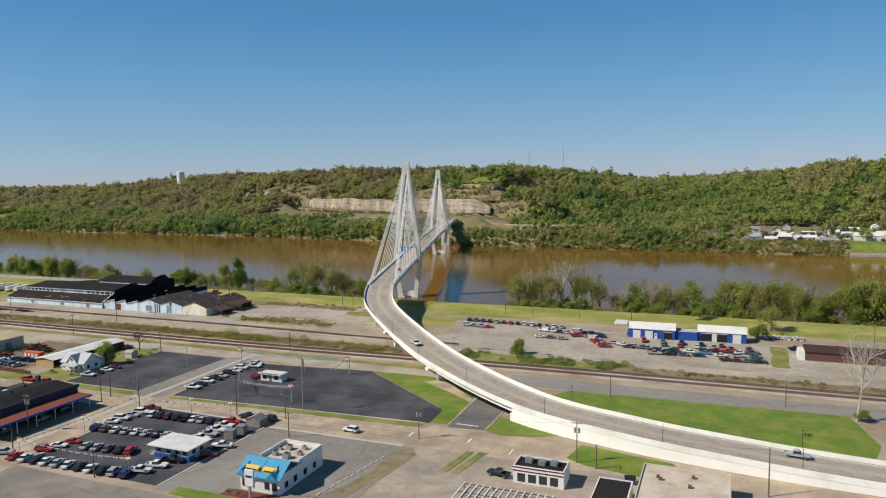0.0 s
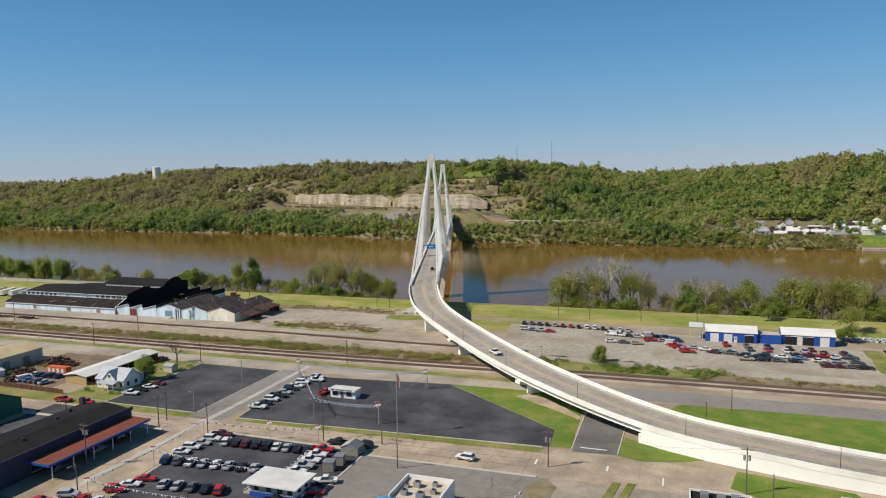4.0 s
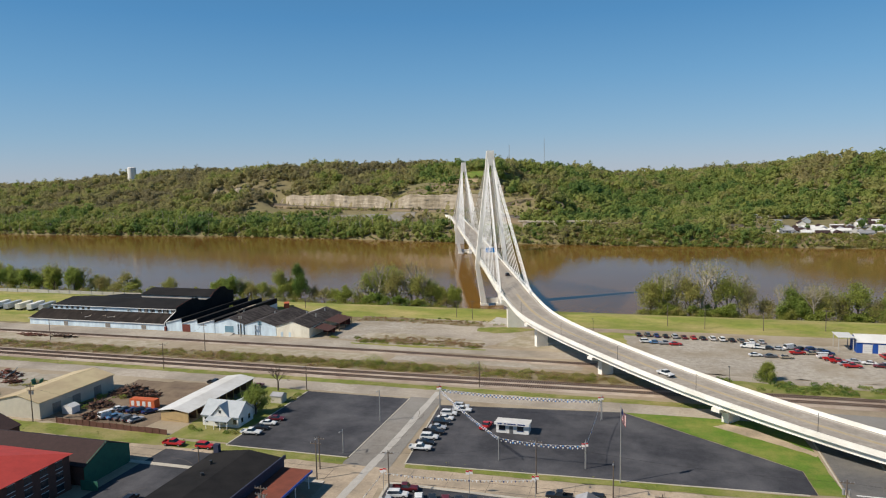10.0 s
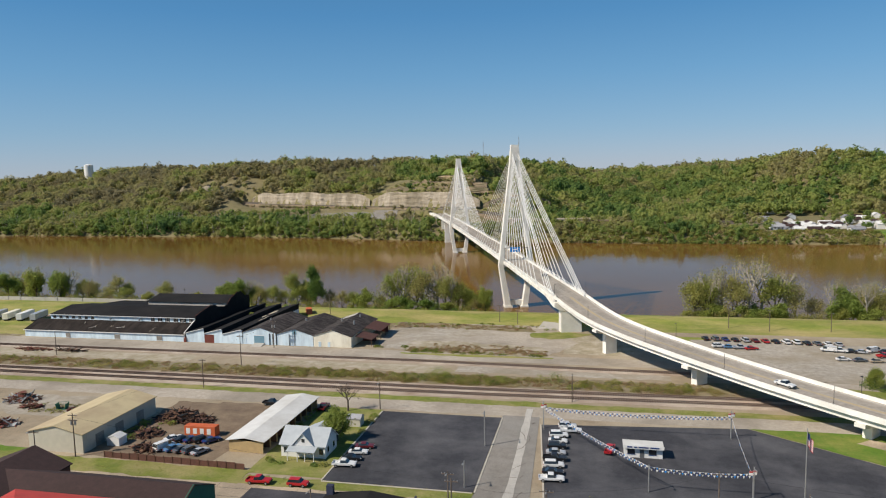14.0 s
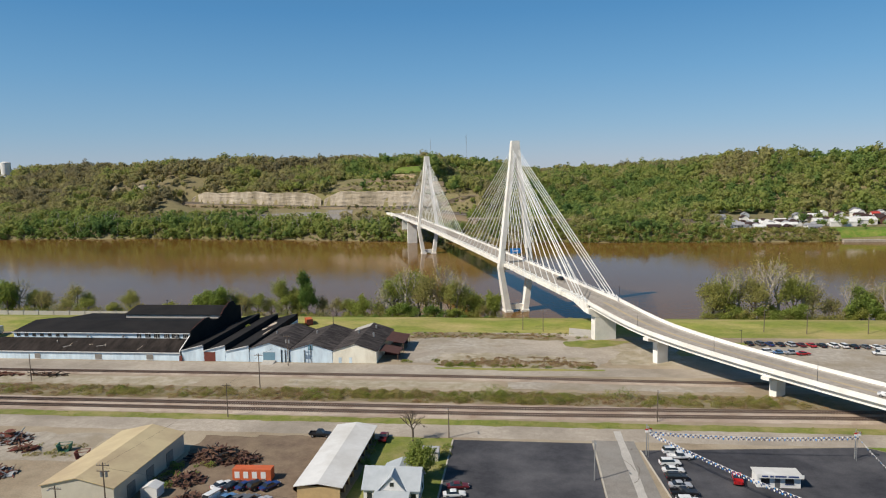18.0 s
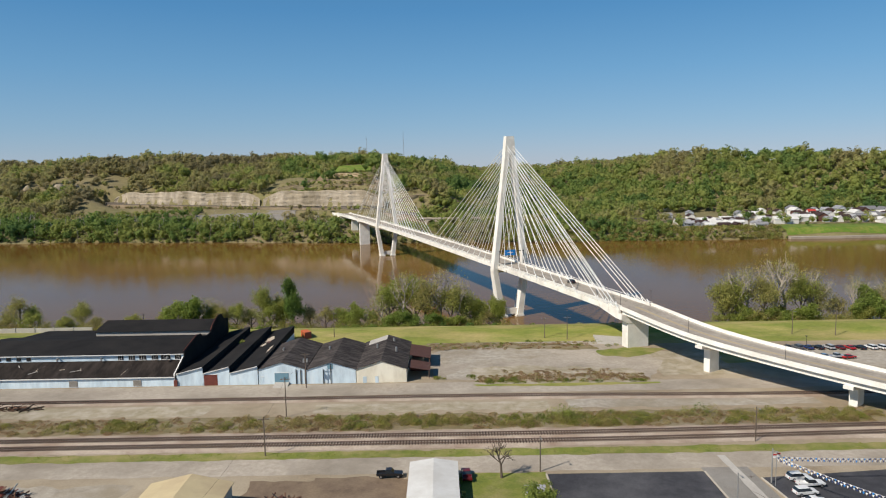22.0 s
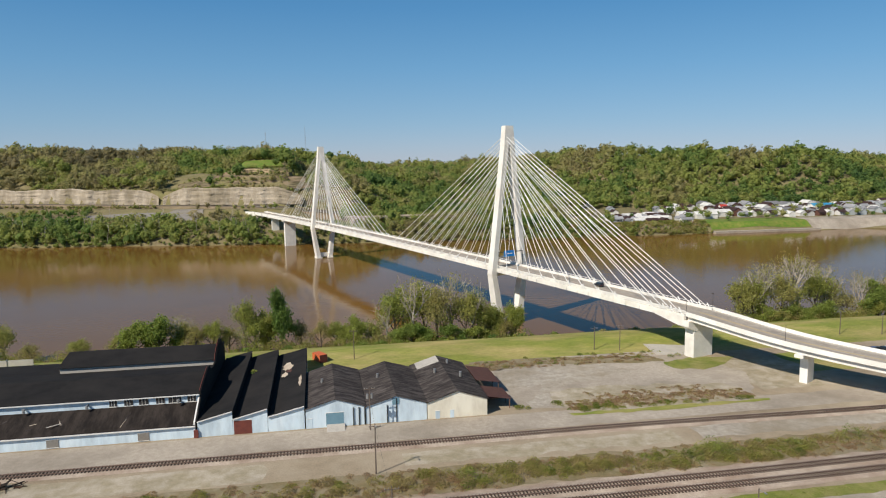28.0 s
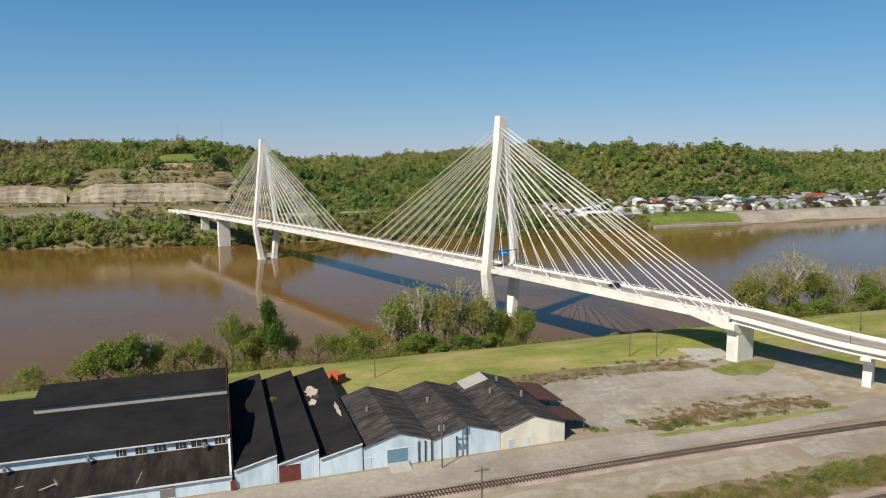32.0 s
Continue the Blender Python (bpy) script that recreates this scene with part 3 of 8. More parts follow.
patch("underpass_road", [(-68.5, 173), (-58, 174), (-57.5, 218), (-69, 218)], "mid_asphalt", "grey asphalt road under the bridge", "road", 0.085)
patch("lawn_east", [(-56, 196), (-43.5, 217), (36, 219), (40, 197), (36, 184), (0, 184), (-30, 190)], "lawn", "bright green mown lawn", "grass", 0.06, 0.3)
patch("lawn_abutment", [(-58, 174), (-57, 186), (-50, 183), (-38, 177), (-44, 174), (-52, 172)], "lawn", "green grass at the foot of the wall", "grass", 0.06, 0.3)
patch("lawn_abutment", [(-33, 163), (-31, 172.5), (-8, 168), (-6, 159), (-14, 157.5), (-28, 160)], "lawn", "green grass beside the ramp wall", "grass", 0.06, 0.3)
patch("car_lot", [(-159.5, 115.5), (-117.5, 115.5), (-117.5, 157.5), (-163.5, 158.5)], "asphalt", "black asphalt car sales lot", "lot", 0.07)
patch("street_front", rect(-330, 84, 120, 112.5), "street_grey", "wide grey asphalt street", "road", 0.04)
patch("store_parking", rect(-117, 114, -71, 156), "old_asphalt", "worn grey asphalt parking lot", "lot", 0.055)
patch("forecourt", rect(-70, 114, 60, 157), "lane_tan", "stained tan concrete forecourt", "lot", 0.045)
patch("kerb_island", [(-59.6, 145.2), (-57.6, 145.2), (-55.6, 158.6), (-57.4, 158.4)], "grass", "narrow grassed traffic island", "island", 0.14, 0.2)
patch("kerb_island", [(-56.6, 145.0), (-54.8, 145.0), (-52.4, 159.0), (-54.2, 159.0)], "grass", "narrow grassed traffic island", "island", 0.14, 0.2)
patch("warehouse_road", [(-460, 268.5), (-250, 269.5), (-130, 270), (-100, 272), (-100, 279), (-250, 280.5), (-460, 280.5)], "gravel", "grey gravel road along the warehouse", "road", 0.03, 0.5)
patch("yard_dirt", [(-236, 283), (-170, 281), (-160, 300), (-171, 326), (-200, 331), (-225, 326), (-240, 312)], "gravel", "bare stony yard with weeds", "yard", 0.04, 1.2, 3.0)
patch("yard_pale", [(-234, 300), (-205, 303), (-196, 318), (-222, 324), (-237, 314)], "pale_gravel", "pale crushed stone", "yard", 0.06, 1.5, 2.0)
patch("junkyard_gravel", [(-112, 262), (20, 258), (62, 262), (62, 300), (20, 304), (-60, 310), (-118, 312)], "pale_gravel", "pale gravel storage yard", "yard", 0.04, 1.2, 3.0)
patch("road_east_rail", [(-110, 254), (130, 250), (130, 256), (-110, 261)], "gravel", "grey gravel track", "road", 0.05, 0.4)
patch("weeds_yard", [(-225, 295), (-205, 297), (-173, 291.5), (-170.3, 278), (-197, 277.2), (-221.4, 279), (-226.7, 284.5)], "thin_weeds", "brown weeds and dry grass", "grass", 0.07, 1.4, 1.6)
patch("edge_grass", [(-225, 277.6), (-197, 277.8), (-168, 277.4), (-168.5, 276.0), (-197, 274.8), (-224, 276)], "dry_grass", "light green grass along the gravel road", "grass", 0.075, 0.6, 1.6)
patch("pier_grass", [(-179, 315), (-166, 318), (-153, 316), (-160, 310), (-171, 304.6), (-179, 308)], "grass", "green grass round the foot of a pier", "grass", 0.065, 1.0, 1.8)
patch("levee_foot", [(-240, 318), (-218, 321), (-190, 316), (-178, 316), (-180, 323), (-196, 325), (-216, 328.5), (-240, 328)], "weed_ground", "brown weeds at the foot of the levee", "grass", 0.085, 1.2, 1.8)
patch("bright_stones", [(-233, 284), (-225, 300), (-215, 309), (-197, 313), (-192, 309), (-206, 303), (-222, 298), (-228, 284)], "pale_gravel", "pale crushed stone", "yard", 0.08, 1.8, 1.5)
patch("scrub_strip", [(-460, 241.5), (-110, 242), (-110, 253), (-300, 253), (-460, 251)], "weed_ground", "overgrown strip of weeds between tracks", "grass", 0.06, 1.0, 2.5)
patch("scrub_east", [(-95, 243.5), (-38, 245), (-38, 252), (-95, 256)], "grass", "overgrown green strip by the track", "grass", 0.06, 1.0, 2.5)
patch("scrub_east", [(-37.8, 243.5), (120, 244.5), (120, 250.5), (-37.8, 252)], "weed_ground", "brown strip of weeds by the track", "grass", 0.06, 1.0, 2.5)
patch("house_yard", [(-231, 171), (-212.3, 171), (-212.3, 216), (-231, 216)], "grass", "small green house yard", "grass", 0.05, 0.4)

M["kerb"] = mat("kerb", (0.54, 0.49, 0.41), (0.44, 0.40, 0.33), 0.8, 0.9, 0.1)
M["tar"] = mat("tar", (0.10, 0.085, 0.07), (0.15, 0.125, 0.10), 0.5, 0.85)
M["dark_soil"] = mat("dark_soil", (0.22, 0.16, 0.11), (0.14, 0.10, 0.07), 0.3, 0.95, 0.5, c3=(0.24, 0.18, 0.12), s3=0.12)


def kerb(pts, w=0.35, h=0.15):
    """A raised kerb along a line of points."""
    for (ax, ay), (bx, by) in zip(pts, pts[1:]):
        d = math.hypot(bx - ax, by - ay)
        u, v = (bx - ax) / d, (by - ay) / d
        quad = [(ax + v * w / 2, ay - u * w / 2), (bx + v * w / 2, by - u * w / 2), (bx - v * w / 2, by + u * w / 2), (ax - v * w / 2, ay + u * w / 2)]
        structure("kerb", MB().prism(quad, -0.1, h), "kerb", "low worn concrete kerb", "kerb")


kerb([(-163.8, 169.4), (-76.2, 174.0)])
kerb([(-212.2, 169.6), (-178.6, 169.6)])
kerb([(-212.3, 170), (-212.3, 215)])
kerb([(-178.1, 170), (-178.1, 215)])
kerb([(-167.5, 211.5), (-163.7, 170.0)])
kerb([(-163.7, 158.9), (-117.3, 158.0)], 0.9)
kerb([(-159.8, 115.2), (-163.7, 158.6)], 0.6)
kerb([(-117.2, 115.5), (-117.2, 157.8)], 0.5)
kerb([(-117, 156.2), (-74, 156.4)], 0.8)
kerb([(-69, 174.5), (-69.3, 217)], 0.3)
kerb([(-57.8, 174.5), (-57.2, 217)], 0.3)
kerb([(-330, 154.6), (-178, 155.6)], 1.4)
joints = MB()
for x in np.arange(-326, -76, 9.2):
    y0, y1 = 155.3 + max(0, (x + 330)) * 0.006, 166.4 + max(0, (x + 178)) * 0.03
    joints.box(x, y0, 0.0, x + 0.07, y1, 0.036)
for f in (0.33, 0.66):
    joints.prism([(-326, 155 + 11.5 * f), (-178, 156 + 11 * f), (-76, 156.8 + 13 * f), (-76, 156.95 + 13 * f), (-178, 156.15 + 11 * f), (-326, 155.15 + 11.5 * f)], 0.0, 0.0365)
structure("slab_joints", joints, "tar", "dark tar-filled joints between concrete street slabs", "road joint")
tarm = MB()
rt = np.random.default_rng(5)
for (x0, y0, x1, y1, n_) in ((-116, 115, -74, 155, 16), (-176, 168, -168, 214, 8), (-68, 115, -8, 130, 14), (-68, 176, -59, 216, 6), (-225, 100, -205, 160, 8), (-300, 86, 60, 110, 30)):
    for q_ in range(n_):
        x, y, a_ = rt.uniform(x0, x1), rt.uniform(y0, y1), rt.choice([0.05, 1.55, 1.2, 0.3])
        for k_ in range(rt.integers(4, 9)):
            a_ += rt.normal(0, 0.22)
            nx_, ny_ = x + math.cos(a_) * 1.6, y + math.sin(a_) * 1.6
            if not (x0 < nx_ < x1 and y0 < ny_ < y1):
                break
            sx_, sy_ = -math.sin(a_) * 0.07, math.cos(a_) * 0.07
            tarm.add([(x - sx_, y - sy_, 0.092), (nx_ - sx_, ny_ - sy_, 0.092), (nx_ + sx_, ny_ + sy_, 0.092), (x + sx_, y + sy_, 0.092)], [(0, 1, 2, 3)])
            x, y = nx_, ny_
structure("tar_seams", tarm, "tar", "dark crooked tar seams in old pavement", "road joint")
patch("weedy_strip", [(-79.6, 120), (-74.9, 121), (-70.2, 139), (-68.6, 152.5), (-72.6, 156.0), (-75.4, 150), (-74.4, 140)], "weed_ground", "weedy brown strip of broken pavement", "soil", 0.075, 0.3, 2.0)
for q_ in range(12):
    structure("wheel_stop", MB().box(-80.6 + q_ * 0.42, 121.2 + q_ * 2.3, 0.05, -80.25 + q_ * 0.42, 122.9 + q_ * 2.3, 0.2), "kerb", "low concrete wheel stop at the lot's edge", "wheel stop")
patch("scrap_front", rect(-245, 172.6, -231, 181), "dirt", "bare brown soil before a shed", "soil", 0.026, 0.8, 2.0)
patch("scrap_soil", rect(-275.8, 173.2, -242, 214), "dark_soil", "dark oily scrapyard soil", "soil", 0.028, 2.0, 2.5)
for k_, (x0, y0, x1, y1, mm) in enumerate(((-455, 254, -300, 262.5, "thin_weeds"), (-270, 255.5, -205, 262, "thin_weeds"), (-200, 256, -130, 263, "pale_gravel"), (-430, 281, -397, 300, "weed_ground"), (-236, 322, -182, 333, "weed_ground"), (-300, 313, -240, 331, "weed_ground"),
                                               (-345, 176, -292.5, 214, "dirt"), (-330, 196, -300, 213, "pale_gravel"), (-262, 203, -243, 215, "dark_soil"), (-340, 169, -292, 175, "lawn"), (-165, 284, -140, 312, "thin_weeds"), (-140, 296, -112, 316, "dry_grass"), (-120, 240, -60, 256, "weed_ground"), (-55, 243, 60, 250, "rust_soil"))):
    if mm == "rust_soil":
        mm = "ballast"
    patch("bare_ground", rect(x0, y0, x1, y1), mm, "patchy weeds and stones on bare ground", "ground", 0.012 + 0.0012 * k_, 1.2, 2.5, seed=k_ * 1.3)

# ---- the bridge ----
T1, T2 = Vector((-198.9, 429.2)), Vector((-282.3, 688.6))
AX = (T2 - T1).normalized()
NR = Vector((AX.y, -AX.x))           # to the upstream (eastern) side
SPAN = (T2 - T1).length
PA, PF = T1 - AX * 114.5, T2 + AX * 98.0
HALF = 7.0


def deck_z(s):
    """Road level along the straight bridge, s metres from the first tower."""
    u = (s - SPAN / 2) / (SPAN / 2 + 114)
    return 15.6 - 1.2 * u * u


CURVE = [(*PA, 14.4), (-148.5, 288, 11.2), (-122, 254.5, 8.7), (-87, 216.5, 6.8), (-49.5, 189.5, 4.4), (-19.5, 179.2, 3.5), (6, 174.6, 2.8), (31, 172.3, 2.1), (80, 171, 0.9), (150, 171, 0.15)]


def spline(points, step):
    """A smooth line through points, sampled about every step metres."""
    p = np.array(points, float)
    q = np.vstack([2 * p[0] - p[1], p, 2 * p[-1] - p[-2]])
    out = []
    for k in range(1, len(q) - 2):
        n = max(2, int(np.linalg.norm(q[k + 1] - q[k]) / step))
        for t in np.arange(n) / n:
            out.append(0.5 * (2 * q[k] + (q[k + 1] - q[k - 1]) * t + (2 * q[k - 1] - 5 * q[k] + 4 * q[k + 1] - q[k + 2]) * t * t + (3 * q[k] - q[k - 1] - 3 * q[k + 1] + q[k + 2]) * t ** 3))
    return np.array(out + [p[-1]])


straight = [(*(T1 + AX * s), deck_z(s)) for s in (-100, -60)]
LINE = spline([*straight[::-1], *CURVE], 3.0)
LINE = LINE[np.argmin(np.linalg.norm(LINE - np.array(CURVE[0]), axis=1)):]
TAN = np.gradient(LINE[:, :2], axis=0)
TAN /= np.linalg.norm(TAN, axis=1)[:, None]
SID = np.stack([TAN[:, 1], -TAN[:, 0]], 1)      # to the right of the way down, the near (western) side


def ribbon(line, side, prof):
    """A profile of (across, up) points carried along a line of (x, y, z)."""
    n, vs, fs = len(prof), [], []
    for p, s in zip(line, side):
        vs += [(p[0] + s[0] * a, p[1] + s[1] * a, p[2] + h) for a, h in prof]
    for r in range(len(line) - 1):
        fs += [(r * n + k, r * n + (k + 1) % n, (r + 1) * n + (k + 1) % n, (r + 1) * n + k) for k in range(n)]
    fs += [tuple(range(n - 1, -1, -1)), tuple(range((len(line) - 1) * n, len(line) * n))]
    return MB().add(vs, fs)


bridge = thing("cable_stayed_bridge", label="white concrete cable-stayed bridge with a curved approach over the river", category="bridge")
END = int(np.argmin(np.linalg.norm(LINE[:, :2] - np.array((-49.5, 189.5)), axis=1)))
# straight part, from pier A to the far abutment
ss = np.arange(-114.5, SPAN + 98 + 148, 6.0)
SL = np.array([(*(T1 + AX * s), deck_z(s)) for s in ss])
SL[:, 2] = np.where(ss > SPAN + 98, SL[:, 2] - 0.5 * (ss - SPAN - 98) / 150, SL[:, 2])
SS = np.tile(-np.array(NR), (len(SL), 1))
part("deck_slab", ribbon(SL, SS, [(-HALF, -0.45), (HALF, -0.45), (HALF, -0.02), (-HALF, -0.02)]), "white_concrete", bridge)
part("roadway", ribbon(SL, SS, [(-5.6, 0.0), (5.6, 0.0), (5.6, 0.05), (-5.6, 0.05)]), "deck_road", bridge, "grey concrete roadway")
for sgn in (-1, 1):
    part("edge_girder", ribbon(SL, SS, [(sgn * 6.2, -1.9), (sgn * 7.1, -1.9), (sgn * 7.1, -0.46), (sgn * 6.2, -0.46)]), "white_concrete", bridge)
    part("parapet", ribbon(SL, SS, [(sgn * 5.7, 0.0), (sgn * 6.05, 0.0), (sgn * 6.0, 1.0), (sgn * 5.8, 1.0)]), "white_concrete", bridge)
    part("handrail", ribbon(SL, SS, [(sgn * 6.9 - 0.07, 1.25), (sgn * 6.9 + 0.07, 1.25), (sgn * 6.9 + 0.07, 1.38), (sgn * 6.9 - 0.07, 1.38)]), "cable_white", bridge)
    part("handrail", ribbon(SL, SS, [(sgn * 6.9 - 0.05, 0.6), (sgn * 6.9 + 0.05, 0.6), (sgn * 6.9 + 0.05, 0.7), (sgn * 6.9 - 0.05, 0.7)]), "cable_white", bridge)


def at(s, off, z):
    p = T1 + AX * s - NR * off
    return Vector((p.x, p.y, z))


for sgn in (-1, 1):
    hv = [at(s_, sgn * o_, deck_z(s_) + dz) for o_ in (5.9, 7.05) for s_, dz in ((-101, -1.92), (-112.4, -3.9), (-116.4, -3.9), (-116.4, -1.92))]
    part("haunch", MB().add(hv, [(0, 1, 2, 3), (7, 6, 5, 4), (0, 4, 5, 1), (1, 5, 6, 2), (2, 6, 7, 3), (3, 7, 4, 0)]), "white_concrete", bridge)
    posts = MB()
    for s_ in np.arange(-113, SPAN + 96, 2.4):
        q_ = at(s_, sgn * 6.9, deck_z(s_))
        posts.box(q_.x - 0.06, q_.y - 0.06, q_.z - 0.05, q_.x + 0.06, q_.y + 0.06, q_.z + 1.26)
    tagged(part("railing", posts, "cable_white", bridge), "slim white railing posts", "", "", "stuff")
for s in np.arange(-108, SPAN + 96, 6.8):
    z = deck_z(s)
    a, b, c, d = at(s - 0.25, -7.4, z - 1.6), at(s + 0.25, -7.4, z - 1.6), at(s + 0.25, 7.4, z - 1.6), at(s - 0.25, 7.4, z - 1.6)
    up = Vector((0, 0, 1.1))
    me = MB().add([a, b, c, d, a + up, b + up, c + up, d + up], [(3, 2, 1, 0), (4, 5, 6, 7), (0, 1, 5, 4), (1, 2, 6, 5), (2, 3, 7, 6), (3, 0, 4, 7)])
    part("floor_beam", me, "white_concrete", bridge)


def bar(mb, a, b, ua, ub, wa, wb):
    """A tapering bar from a to b with section axes ua and ub and half widths wa=(u,v), wb=(u,v)."""
    vs = []
    for p, w in ((Vector(a), wa), (Vector(b), wb)):
        vs += [p + ua * (w[0] * i) + ub * (w[1] * k) for i, k in ((-1, -1), (1, -1), (1, 1), (-1, 1))]
    return mb.add(vs, [(3, 2, 1, 0), (4, 5, 6, 7), (0, 1, 5, 4), (1, 2, 6, 5), (2, 3, 7, 6), (3, 0, 4, 7)])


AX3, NR3 = Vector((AX.x, AX.y, 0)), Vector((NR.x, NR.y, 0))
REACH_MAIN = [9.8 + 9.1 * k for k in range(13)]
REACH_BACK = [9.8 + 9.1 * k for k in range(9)] + [100.5, 106.2, 109.8, 113.4]


def tower(s0, top):
    tw = part("tower", bar(MB(), at(s0, 0, top - 9), at(s0, 0, top), NR3, AX3, (2.9, 1.9), (2.1, 1.7)), "white_concrete", bridge, "white concrete A-shaped tower")
    for sg in (-1, 1):
        leg = MB()
        bar(leg, at(s0, sg * 8.6, 12.5), at(s0, sg * 1.55, top - 8.6), NR3, AX3, (1.25, 2.1), (1.2, 1.75))
        bar(leg, at(s0, sg * 4.6, WATER - 1), at(s0, sg * 8.6, 12.52), NR3, AX3, (1.7, 2.9), (1.27, 2.12))
        part("tower_leg", leg, "white_concrete", tw)
        part("footing", bar(MB(), at(s0, sg * 4.6, WATER - 1.5), at(s0, sg * 4.6, WATER + 1.0), NR3, AX3, (2.3, 3.6), (2.2, 3.5)), "white_concrete", tw)
        # stays
        for way in (-1, 1):
            for k, reach in enumerate(REACH_BACK if way * (1 if s0 == 0 else -1) < 0 else REACH_MAIN):
                s = s0 + way * reach
                h = top - 30 + 25.2 * (k / 12) ** 0.85
                off = 1.55 + (8.6 - 1.55) * max(0, (top - 8.6 - h)) / (top - 8.6 - 12.5)
                part("stay_cable", MB().tube(at(s, sg * 6.65, deck_z(s) - 0.2), at(s0 + way * 1.2, sg * max(off, 1.3), h), 0.15, None, 5), "cable_white", tw)
                part("cable_anchor", MB().tube(at(s, sg * 6.65, deck_z(s) - 0.3), at(s - way * 2.2 * reach / (reach + 35), sg * 6.6, deck_z(s) + 2.0), 0.22, None, 6), "cable_white", tw)
    part("cross_beam", bar(MB(), at(s0, -8.0, 12.4), at(s0, 8.0, 12.4), AX3, Vector((0, 0, 1)), (1.5, 0.9), (1.5, 0.9)), "white_concrete", tw)
    part("strut", bar(MB(), at(s0, -5.0, WATER + 2.6), at(s0, 5.0, WATER + 2.6), AX3, Vector((0, 0, 1)), (1.6, 1.5), (1.6, 1.5)), "white_concrete", tw)


tower(0.0, 80.9)
tower(SPAN, 78.2)


def pier(x, y, dirx, diry, top, half_cap, col_u, col_v, base=-0.5, cap_h=1.7, taper=1.0):
    u, v = Vector((dirx, diry, 0)).normalized(), Vector((-diry, dirx, 0)).normalized()
    p = part("pier", bar(MB(), (x, y, base), (x, y, top - cap_h), u, v, (col_u, col_v), (col_u, col_v * taper)), "white_concrete", bridge, "white concrete pier")
    cap = MB()
    c = Vector((x, y, top))
    prof = [(-half_cap, 0), (-half_cap, -cap_h * 0.55), (-col_v * taper, -cap_h - 0.02), (col_v * taper, -cap_h - 0.02), (half_cap, -cap_h * 0.55), (half_cap, 0)]
    n = len(prof)
    vs = [c + v * a + Vector((0, 0, h)) + u * (sg * (col_u + 0.15)) for sg in (-1, 1) for a, h in prof]
    cap.add(vs, [tuple(range(n)), tuple(range(2 * n - 1, n - 1, -1))] + [(k, n + k, n + (k + 1) % n, (k + 1) % n) for k in range(n)])
    part("pier_cap", cap, "white_concrete", p)
    return p


pier(PA.x, PA.y, AX.x, AX.y, deck_z(-114.5) - 1.9, 7.1, 1.9, 4.3, cap_h=3.4)
pier(PF.x, PF.y, AX.x, AX.y, deck_z(SPAN + 98) - 1.9, 7.0, 1.9, 5.0, base=WATER - 1, cap_h=2.0)
pf2 = T2 + AX * 150
pier(pf2.x, pf2.y, AX.x, AX.y, deck_z(SPAN + 150) - 1.9, 6.8, 1.4, 3.5, base=float(land(pf2.x, pf2.y)) - 1)
for px, py in ((-148.5, 288), (-122, 254.5), (-87, 216.5)):
    k = int(np.argmin(np.linalg.norm(LINE[:, :2] - np.array((px, py)), axis=1)))
    pier(LINE[k, 0], LINE[k, 1], TAN[k, 0], TAN[k, 1], LINE[k, 2] - 2.0, 6.6, 1.1, 2.3)

# far abutment
s_e = SPAN + 98 + 146
fp0, fp1 = at(s_e - 16, 0, 0), at(s_e + 10, 0, 0)
part("abutment", bar(MB(), (fp0.x, fp0.y, deck_z(s_e) - 2.6), (fp1.x, fp1.y, deck_z(s_e) - 2.6), NR3, Vector((0, 0, 1)), (6.6, 0.6), (8.0, 0.6)), "white_concrete", bridge, "white concrete abutment")
part("wing_wall", bar(MB(), (fp0.x, fp0.y, -6), (fp0.x, fp0.y, deck_z(s_e) - 3.21), NR3, AX3, (8.5, 0.8), (7.0, 0.8)), "white_concrete", bridge)

part("abutment_wall", bar(MB(), (at(SPAN + 206, 0, 0).x, at(SPAN + 206, 0, 0).y, -4), (at(SPAN + 206, 0, 0).x, at(SPAN + 206, 0, 0).y, deck_z(SPAN + 206) - 2.2), NR3, AX3, (7.6, 1.2), (7.2, 1.2)), "white_concrete", bridge)
for o0, o1 in ((7.3, 15.0), (-7.3, -11.0)):
    w0, w1 = at(SPAN + 207, o0, 0), at(SPAN + 250, o1, 0)
    dw = Vector((w1.x - w0.x, w1.y - w0.y, 0)).normalized().cross(Vector((0, 0, 1))) * 0.4
    vs_ = []
    for p_, zb_, zt_ in ((w0, -5, deck_z(SPAN + 206) + 0.9), (w1, 2, deck_z(SPAN + 250) + 0.6)):
        vs_ += [(p_.x - dw.x, p_.y - dw.y, zb_), (p_.x + dw.x, p_.y + dw.y, zb_), (p_.x + dw.x, p_.y + dw.y, zt_), (p_.x - dw.x, p_.y - dw.y, zt_)]
    part("wing_wall", MB().add(vs_, [(3, 2, 1, 0), (4, 5, 6, 7), (0, 1, 5, 4), (1, 2, 6, 5), (2, 3, 7, 6), (3, 0, 4, 7)]), "white_concrete", bridge)

